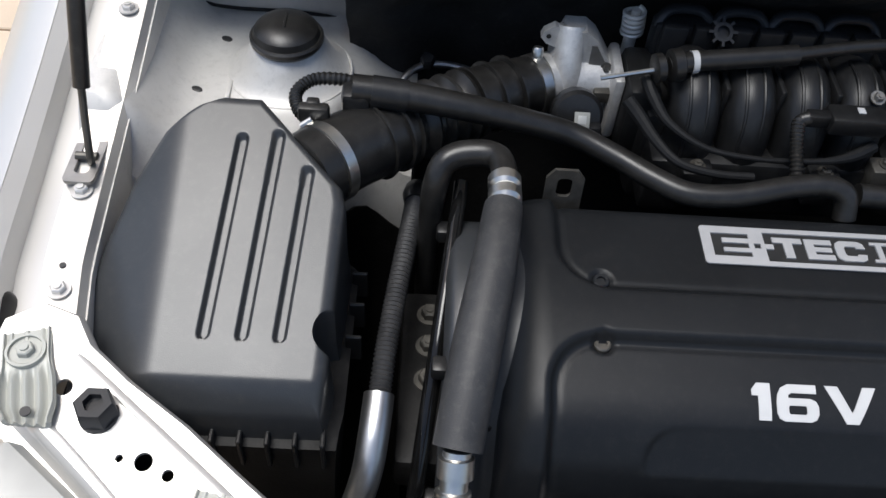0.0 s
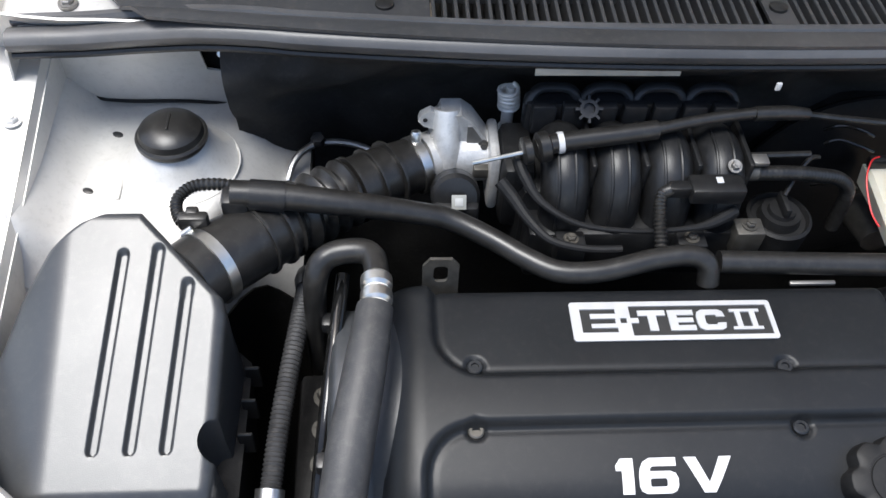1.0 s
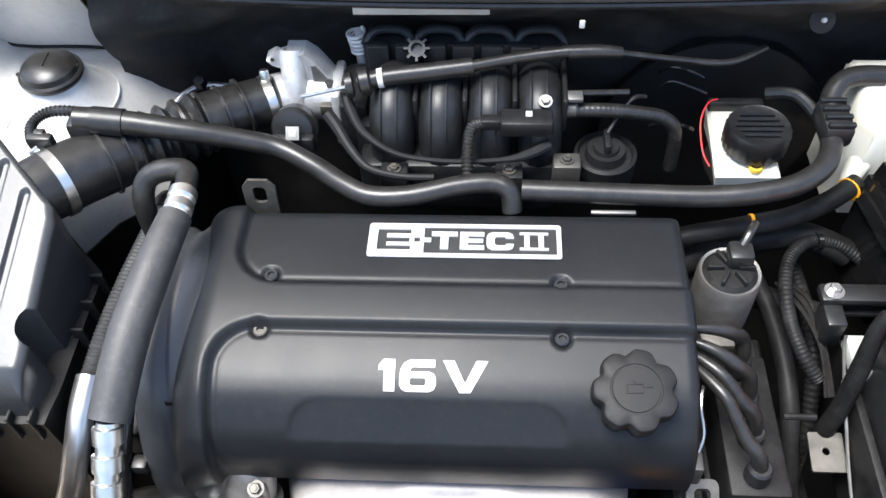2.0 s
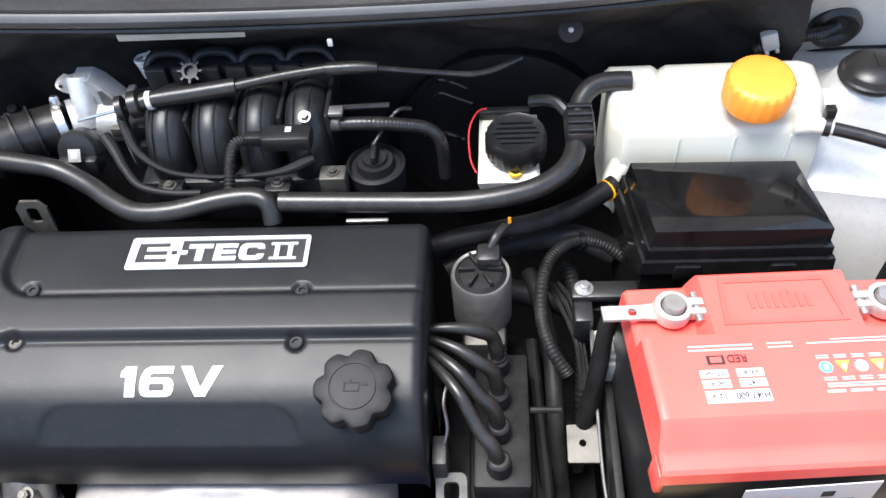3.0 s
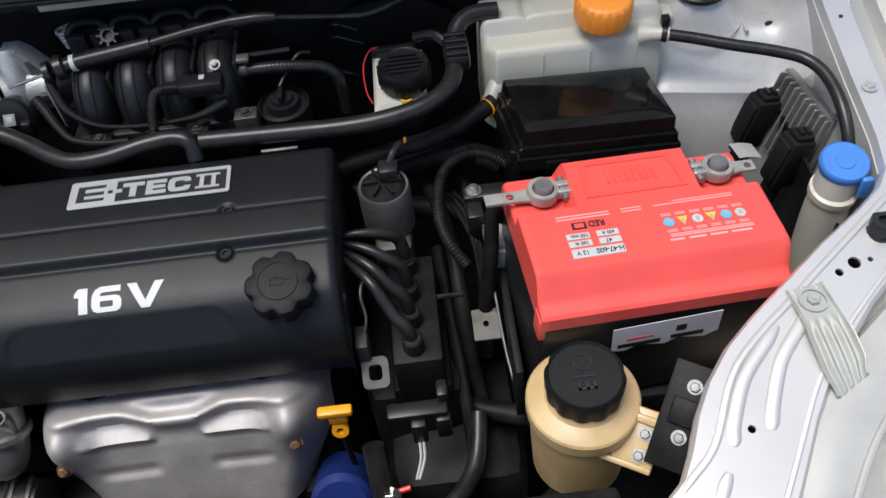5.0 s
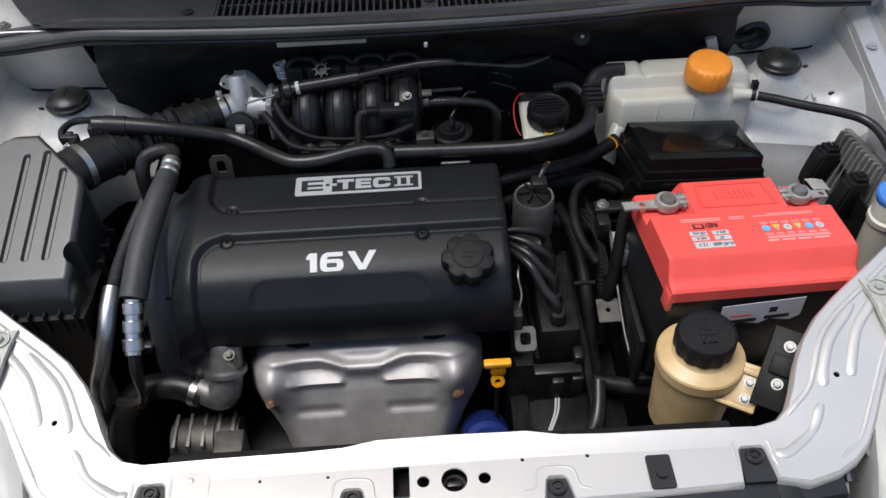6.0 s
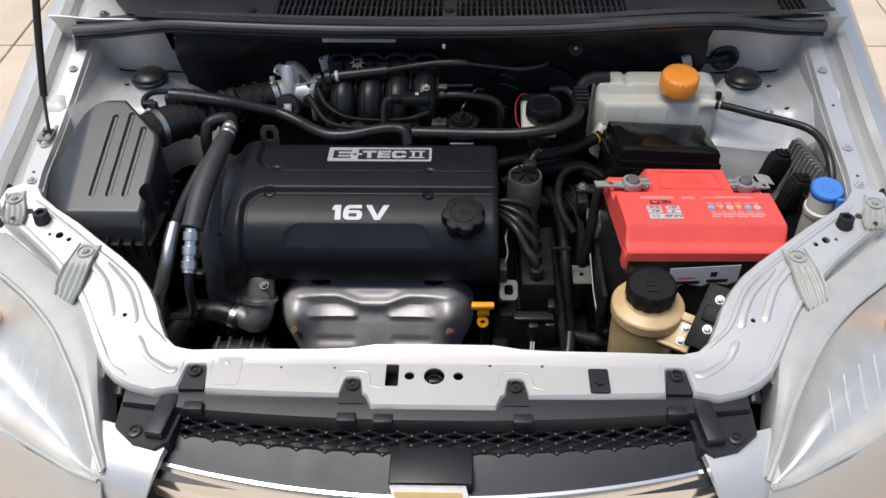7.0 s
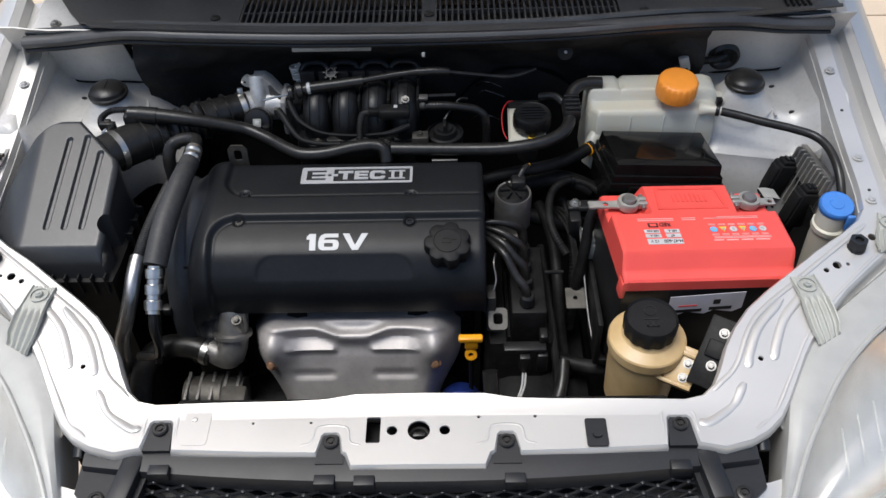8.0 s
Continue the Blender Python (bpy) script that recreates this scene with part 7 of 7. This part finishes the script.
for k in range(3):
    bm = BM()
    box(bm, (0.240, 0.418 + k * 0.010, 0.806), (0.292, 0.421 + k * 0.010, 0.811), 0.001, Matrix.Translation((0, 0, 0)))
    part("rib", bm, PLASTIC, sp)
curl = thing("sensor_wires", "thin black wires curling beside the brake reservoir", "wires", (0.115, 0.61, 0.90))
for pts, r in (([(0.095, 0.628, 0.905), (0.105, 0.622, 0.916), (0.120, 0.615, 0.918), (0.135, 0.612, 0.912)], 0.0018), ([(0.098, 0.622, 0.893), (0.108, 0.618, 0.902), (0.124, 0.610, 0.902), (0.140, 0.608, 0.896)], 0.0018),
               ([(0.090, 0.60, 0.86), (0.104, 0.592, 0.872), (0.118, 0.588, 0.872), (0.130, 0.590, 0.864)], 0.0024)):
    bm = BM()
    tube(bm, pts, r, 8, 6)
    part("wire", bm, GLOSS, curl)
tie = thing("cable_tie", "yellow-green tie on the lower hose", "cable tie", (0.265, 0.532, 0.845))
bm = BM()
lathe(bm, [(0.0120, -0.0008), (0.0120, 0.0008)], (0.2625, 0.5295, 0.8435), 16, rz(38) @ ry(88))
part("band", bm, YELLOW, tie)
stub = thing("manifold_stub", "small metal pipe stub at the end of the manifold", "pipe", (0.004, 0.57, 0.905))
bm = BM()
lathe(bm, [(0.0085, -0.004), (0.0085, 0.004), (0.007, 0.006)], (-0.004, 0.570, 0.905), 14, ry(90))
part("ring", bm, DARKMETAL, stub)
bm = BM()
box(bm, (-0.008, 0.564, 0.917), (0.006, 0.576, 0.922), 0.001)
part("clip", bm, DULL, stub)

# ---- front end: plugs, straps, guard, grille, bumper, lamps ----
for s in (-1, 1):
    pl = thing("rubber_stop", "grey hexagonal rubber hood stop on the front panel", "rubber stop", (s * 0.590, 0.254, 0.892), "hood stops")
    bm = BM()
    lathe(bm, [(0.0095, 0.885), (0.0095, 0.892), (0.0128, 0.893), (0.0128, 0.907), (0.0115, 0.909), (0.0065, 0.909), (0.0065, 0.904)], (s * 0.590, 0.254, 0), 6)
    lathe(bm, [(0.0125, 0.886), (0.0125, 0.895)], (s * 0.590, 0.254, 0), 16)
    part("stop", bm, GUARD, pl)
    for bx, by, ex, ey, drop, label in ((0.508, 0.193, 0.012, -0.082, 0.030, "long grey ribbed plastic headlamp strap bolted to the panel"),
                                        (0.643, 0.290, -0.014, -0.050, 0.010, "short grey ribbed plastic headlamp strap bolted to the panel")):
        st = thing("lamp_strap", label, "bracket", (s * bx, by, 0.885), "headlamp straps")
        run = math.hypot(ex, ey)
        dx, dy = ex / run, ey / run
        bm = BM()
        rows = []
        for j in range(22):
            v = -0.016 / run + (1 + 0.016 / run) * j / 21
            row = []
            w = (0.0165 if ey < -0.06 else 0.0140) + 0.0025 * smooth(0.1, 0.5, v) - 0.004 * smooth(0.7, 1.0, v)
            for i in range(33):
                u = -1 + 2 * i / 32
                # the foot is cut off at a slant
                vv = v - 0.14 * (0.5 + 0.5 * u) * smooth(0.6, 1.0, v)
                x, y = bx + dx * run * vv - dy * u * w, by + dy * run * vv + dx * u * w
                zz = panel_height(x, by) + 0.004 - 0.002 * smooth(0.1, 0.3, vv) - drop * max(0, vv - 0.25) ** 1.4
                ripple = 0.0020 * math.cos(u * math.pi * 4) * smooth(0.22, 0.34, vv)
                top = 0.0012 * smooth(0.5, 0.9, math.cos(u * math.pi * 3)) * smooth(-0.10, -0.14, vv)
                row.append((s * x, y, zz + ripple + top + (0.0024 if abs(u) > 0.90 else 0)))
            rows.append(row)
        sheet(bm, rows, 0.003)
        sp1 = part("strap", bm, STRAP, st)
        z0 = panel_height(bx, by) + 0.0035
        bm = BM()
        lathe(bm, [(0.0125, z0), (0.0125, z0 + 0.0030), (0.0108, z0 + 0.0030), (0.0108, z0 + 0.0008)], (s * bx, by, 0), 24)
        part("bolt_ring", bm, STRAP, sp1)
        bm = BM()
        hex_bolt(bm, (s * bx, by, z0), 0.0058, 0.005, None, 1.6)
        part("bolt", bm, STRAP, st)
        if ey > -0.06:
            bm = BM()
            lathe(bm, [(0.0034, 0.0), (0.0034, 0.0012)], (s * (bx + ex * 0.80), by + ey * 0.80, panel_height(bx, by) - 0.0005), 14)
            part("hole", bm, INK_HOLE, sp1)

guard = thing("grille_guard", "black plastic cover panel behind the grille", "grille panel", (0, -0.06, 0.82))
bm = BM()
rows = []
for y, z, k in ((-0.012, 0.8445, 0.6), (-0.030, 0.8455, 0.8), (-0.050, 0.8445, 0.95), (-0.0635, 0.8415, 1.0), (-0.0660, 0.836, 1.0), (-0.067, 0.822, 1.0)):
    rows.append([(x, y + k * 0.030 * (x / 0.40) ** 2, z - 0.008 * (x / 0.4) ** 2) for x in [-0.40 + 0.02 * i for i in range(41)]])
sheet(bm, rows, 0.003)
part("panel", bm, GUARD, guard, flat=30)
for px, py in ((-0.312, 0.006), (-0.104, -0.014), (0.104, -0.015), (0.312, 0.006)):
    bm = BM()
    k0 = 0.0135
    plate(bm, [(px - k0 - 0.003, py - 0.028), (px + k0 + 0.003, py - 0.028), (px + k0, py + 0.005), (px + k0 - 0.003, py + 0.010), (px - k0 + 0.003, py + 0.010), (px - k0, py + 0.005)], (), 0.006, lambda x, y: 0.8476 - (0.0016 if y < py - 0.02 else 0.0))
    tab = part("tab", bm, GUARD, guard)
    bm = BM()
    lathe(bm, [(0.0095, 0.847), (0.0095, 0.850), (0.008, 0.8515), (0.0055, 0.8515), (0.005, 0.849), (0.003, 0.849), (0.0028, 0.851)], (px, py, 0), 20)
    part("push_pin", bm, RUBBER, tab)
for px in (-0.303, -0.108, -0.062, 0.112, 0.304):
    bm = BM()
    y = -0.0635 + 0.030 * (px / 0.40) ** 2
    box(bm, (px - 0.012, y - 0.007, 0.830), (px + 0.012, y + 0.006, 0.8458), 0.001)
    part("catch", bm, GUARD, guard)
for s in (-1, 1):
    bm = BM()
    plate(bm, [(s * x, y) for x, y in ((0.402, -0.066), (0.404, -0.030), (0.396, 0.000), (0.372, 0.010), (0.335, 0.004), (0.322, -0.046), (0.328, -0.088), (0.344, -0.098), (0.374, -0.090))], (), 0.022, lambda x, y: 0.826)
    e = part("end_block", bm, GUARD, guard)
    bm = BM()
    box(bm, (-0.0125, -0.034, -0.010), (0.0125, 0.030, 0.014), 0.003, Matrix.Translation((s * 0.342, -0.052, 0.826)) @ rz(s * 8))
    part("rib_block", bm, GUARD, e)
    bm = BM()
    tube(bm, [(s * 0.330, -0.004, 0.836), (s * 0.362, 0.006, 0.838), (s * 0.392, 0.012, 0.838), (s * 0.410, 0.002, 0.834), (s * 0.412, -0.018, 0.826)], 0.0085, 12, 6, squash=0.7)
    part("hook", bm, GUARD, e)
    bm = BM()
    box(bm, (s * 0.330, -0.022, 0.822), (s * 0.398, 0.000, 0.834), 0.004)
    part("shelf", bm, GUARD, e)
    bm = BM()
    lathe(bm, [(0.0095, 0.825), (0.0095, 0.8285), (0.0075, 0.8295), (0.0055, 0.8295), (0.005, 0.8275), (0.003, 0.8275), (0.0026, 0.829)], (s * 0.374, -0.074, 0), 20)
    part("push_pin", bm, RUBBER, e)
bm = BM()
plate(bm, rounded(0.198, -0.026, 0.2235, 0.012, 0.003), (), 0.002, lambda x, y: 0.8535)
lathe(bm, [(0.006, 0.853), (0.006, 0.857), (0.004, 0.857)], (0.211, -0.010, 0), 14)
clip = thing("panel_clip", "black rectangular clip in the front panel", "clip", (0.211, -0.007, 0.85))
part("clip", bm, GUARD, clip)
latch = thing("hood_latch", "dark hood latch inside the panel opening", "latch", (0, 0, 0.83))
bm = BM()
lathe(bm, [(0.013, 0.825), (0.013, 0.838), (0.010, 0.838), (0.010, 0.830), (0.004, 0.830)], (0, 0, 0), 24)
box(bm, (-0.008, -0.003, 0.83), (0.008, 0.004, 0.842), 0.002)
part("latch", bm, RUBBER, latch)

grille = thing("front_grille", "black diamond mesh grille with a chrome bar and gold emblem", "grille", (0, -0.11, 0.78))


def bow(x):
    return 0.035 * (x / 0.38) ** 2


bm = BM()
knobs = BM()
PITCH = 0.036
for i in range(-13, 14):
    for sgn in (-1, 1):
        xa = i * PITCH + 0.010
        for k in range(6):
            # three rows of wide flat diamonds
            f0, f1 = k / 6, (k + 1) / 6
            x0, x1 = xa + sgn * PITCH * 0.5 * k, xa + sgn * PITCH * 0.5 * (k + 1)
            if max(abs(x0), abs(x1)) > 0.338:
                continue
            tube(bm, [(x0, -0.060 - 0.034 * f0 + bow(x0), 0.822 - 0.012 * f0), (x1, -0.060 - 0.034 * f1 + bow(x1), 0.822 - 0.012 * f1)], 0.0021, 6, 1)
            if sgn > 0:
                lathe(knobs, [(0.0034, -0.001), (0.0028, 0.0022), (0.0012, 0.003)], (x1, -0.060 - 0.034 * f1 + bow(x1), 0.8225 - 0.012 * f1), 8)
part("mesh_knob", knobs, GUARD, grille, "", "stuff")
part("mesh", bm, STRAND, grille, "black diamond mesh")
# black sheet stands for the shaded depth behind the mesh
bm = BM()
sheet(bm, [[(x, y + bow(x), z) for x in [-0.335 + 0.67 * i / 30 for i in range(31)]] for y, z in ((-0.05, 0.79), (-0.10, 0.775))], 0.002)
part("mesh_backing", bm, INK_HOLE, grille)
bm = BM()
sheet(bm, [[(x, y + bow(x), z) for x in [-0.345 + 0.69 * i / 40 for i in range(41)]] for y, z in ((-0.088, 0.806), (-0.093, 0.811), (-0.100, 0.809), (-0.124, 0.797), (-0.146, 0.788))], 0.003)
part("lower_shelf", bm, GUARD, grille)
bm = BM()
sheet(bm, [[(x, y - 0.018 * (1 - (x / 0.355) ** 2) + bow(x), z) for x in [-0.355 + 0.71 * i / 50 for i in range(51)]] for y, z in ((-0.124, 0.796), (-0.126, 0.799), (-0.130, 0.798), (-0.135, 0.790), (-0.141, 0.775), (-0.144, 0.755), (-0.144, 0.73))], 0.002)
part("chrome_bar", bm, CHROME, grille)
bm = BM()
box(bm, (-0.052, -0.136, 0.790), (0.050, -0.084, 0.8155), 0.003)
part("emblem_mount", bm, GUARD, grille)
EMB = Matrix.Translation((-0.001, -0.170, 0.790)) @ rx(48)


def cross(w, h, arm, thin):
    return [(-w, -thin), (-arm - 0.006, -thin), (-arm, -h), (arm + 0.006, -h), (arm, -thin), (w - 0.006, -thin), (w, thin), (arm + 0.006, thin), (arm, h), (-arm - 0.006, h), (-arm, thin), (-w + 0.006, thin)]


bm = BM()
plate(bm, cross(0.104, 0.040, 0.0425, 0.020), (), 0.008, lambda x, y: 0.004)
bmesh.ops.transform(bm, matrix=EMB, verts=bm.verts)
em = part("emblem_rim", bm, BRIGHT, grille, "chrome rimmed cross-shaped emblem")
bm = BM()
plate(bm, cross(0.0975, 0.0345, 0.0370, 0.0150), (), 0.004, lambda x, y: 0.0065)
bmesh.ops.transform(bm, matrix=EMB, verts=bm.verts)
part("emblem_face", bm, GOLD, em, "gold emblem face")

bumper = thing("front_bumper", "silver painted front bumper around the grille", "bumper", (0, -0.15, 0.5))
for s in (-1, 1):
    bm = BM()
    rows = []
    for j in range(15):
        v = j / 14
        row = []
        for i in range(17):
            u = i / 16
            # from the grille end out to the corner of the car
            x = lerp_table([(0, 0.408), (0.2, 0.445), (0.45, 0.53), (0.75, 0.65), (1, 0.76)], u)
            ytop = lerp_table([(0, -0.130), (0.2, -0.121), (0.45, -0.074), (0.75, 0.012), (1, 0.15)], u)
            ztop = lerp_table([(0, 0.797), (0.2, 0.794), (0.45, 0.786), (0.75, 0.780), (1, 0.78)], u)
            out = 0.05 * math.sin(min(1, v * 1.6) * math.pi / 2)
            row.append((s * (x + out * 0.5 * u), ytop - out * (1 - 0.6 * u), ztop - 0.42 * v ** 1.4 - 0.01 * v))
        rows.append(row)
    sheet(bm, rows, 0.003)
    part("corner", bm, SILVER, bumper)
    bm = BM()
    sheet(bm, [[(s * x, y, z) for x, y, z in r] for r in (
        [(0.332, -0.090, 0.808), (0.333, -0.093, 0.819), (0.365, -0.083, 0.820), (0.398, -0.060, 0.820), (0.424, -0.052, 0.819)],
        [(0.336, -0.104, 0.805), (0.337, -0.106, 0.816), (0.368, -0.098, 0.817), (0.402, -0.078, 0.817), (0.427, -0.074, 0.815)],
        [(0.342, -0.128, 0.800), (0.343, -0.128, 0.805), (0.376, -0.122, 0.806), (0.406, -0.112, 0.806), (0.424, -0.110, 0.804)],
        [(0.352, -0.146, 0.780), (0.352, -0.146, 0.782), (0.380, -0.140, 0.784), (0.408, -0.132, 0.786), (0.424, -0.126, 0.788)],
        [(0.360, -0.165, 0.72), (0.360, -0.165, 0.72), (0.385, -0.160, 0.72), (0.410, -0.152, 0.72), (0.430, -0.146, 0.72)])], 0.003)
    part("shoulder", bm, SILVER, bumper)
bm = BM()
sheet(bm, [[(x, y + bow(x), z) for x in [-0.36 + 0.72 * i / 30 for i in range(31)]] for y, z in ((-0.150, 0.735), (-0.175, 0.70), (-0.18, 0.55), (-0.17, 0.40))], 0.003)
part("lower_intake", bm, GUARD, bumper)


def headlamp(s):
    h = thing("headlamp", "large clear headlamp with a chrome reflector", "headlamp", (s * 0.52, 0.02, 0.75), "headlamps")
    inner = [(0.408, -0.120, 0.803), (0.430, -0.080, 0.820), (0.456, -0.028, 0.836), (0.488, 0.022, 0.846), (0.524, 0.072, 0.855), (0.570, 0.118, 0.864), (0.625, 0.160, 0.872), (0.685, 0.205, 0.880)]
    outer = [(0.412, -0.128, 0.798), (0.450, -0.112, 0.792), (0.500, -0.083, 0.787), (0.560, -0.048, 0.782), (0.620, -0.006, 0.778), (0.670, 0.045, 0.78), (0.712, 0.11, 0.79), (0.735, 0.20, 0.83)]

    def surface(inset, drop, bulge):
        rows = []
        m = 24
        a = curve_points(inner, 4)
        b = curve_points(outer, 4)
        for p, q in zip(a, b):
            row = []
            for i in range(m + 1):
                u = inset + (1 - 2 * inset) * i / m
                c = p.lerp(q, u)
                w = (q - p).length
                row.append((s * c.x, c.y - bulge * w * 0.30 * math.sin(u * math.pi), c.z + bulge * w * 0.35 * math.sin(u * math.pi) - drop * math.sin(u * math.pi) ** 0.6))
            rows.append(row)
        return rows

    b = BM()
    sheet(b, surface(0.0, 0.0, 1.0), 0.003)
    lens = part("lens", b, LENS, h, "clear plastic lens")
    lens.visible_shadow = False
    b = BM()
    sheet(b, surface(0.02, 0.055, 0.2), 0.002)
    refl = part("reflector", b, REFLECTOR, h, "chrome reflector bowl")
    b = BM()
    for k in range(4):
        x = 0.52 + k * 0.024
        tube(b, [(s * x, -0.035 + k * 0.016, 0.785 + k * 0.004), (s * (x + 0.004), 0.0 + k * 0.016, 0.79 + k * 0.004), (s * (x + 0.006), 0.03 + k * 0.016, 0.80 + k * 0.004)], 0.0008, 6, 4)
    part("reflector_rib", b, HOUSING, refl)
    b = BM()
    lathe(b, [(0.010, -0.016), (0.013, 0.0), (0.012, 0.014), (0.005, 0.022)], (s * 0.640, 0.120, 0.822), 18, rx(60))
    part("bulb", b, AMBER, refl, "amber indicator bulb")
    b = BM()
    tube(b, [(s * x, y, z + 0.001) for x, y, z in inner], 0.0035, 8, 5)
    tube(b, [(s * x, y, z) for x, y, z in outer], 0.003, 8, 5)
    part("rim", b, HOUSING, h)
    b = BM()
    rows = [[(s * (x + dx * f), y + dy * f, z + dz) for (x, y, z), f in zip(inner, (0.15, 0.25, 0.45, 0.8, 1, 1, 1, 1))] for dx, dy, dz in ((0.001, 0.0, 0.0), (-0.010, 0.010, 0.004), (-0.026, 0.022, 0.006), (-0.040, 0.034, 0.002), (-0.046, 0.038, -0.012), (-0.046, 0.038, -0.08))]
    sheet(b, rows, 0.002)
    part("housing_edge", b, HOUSING, h, "grey housing edge")
    return h


headlamp(-1)
headlamp(1)
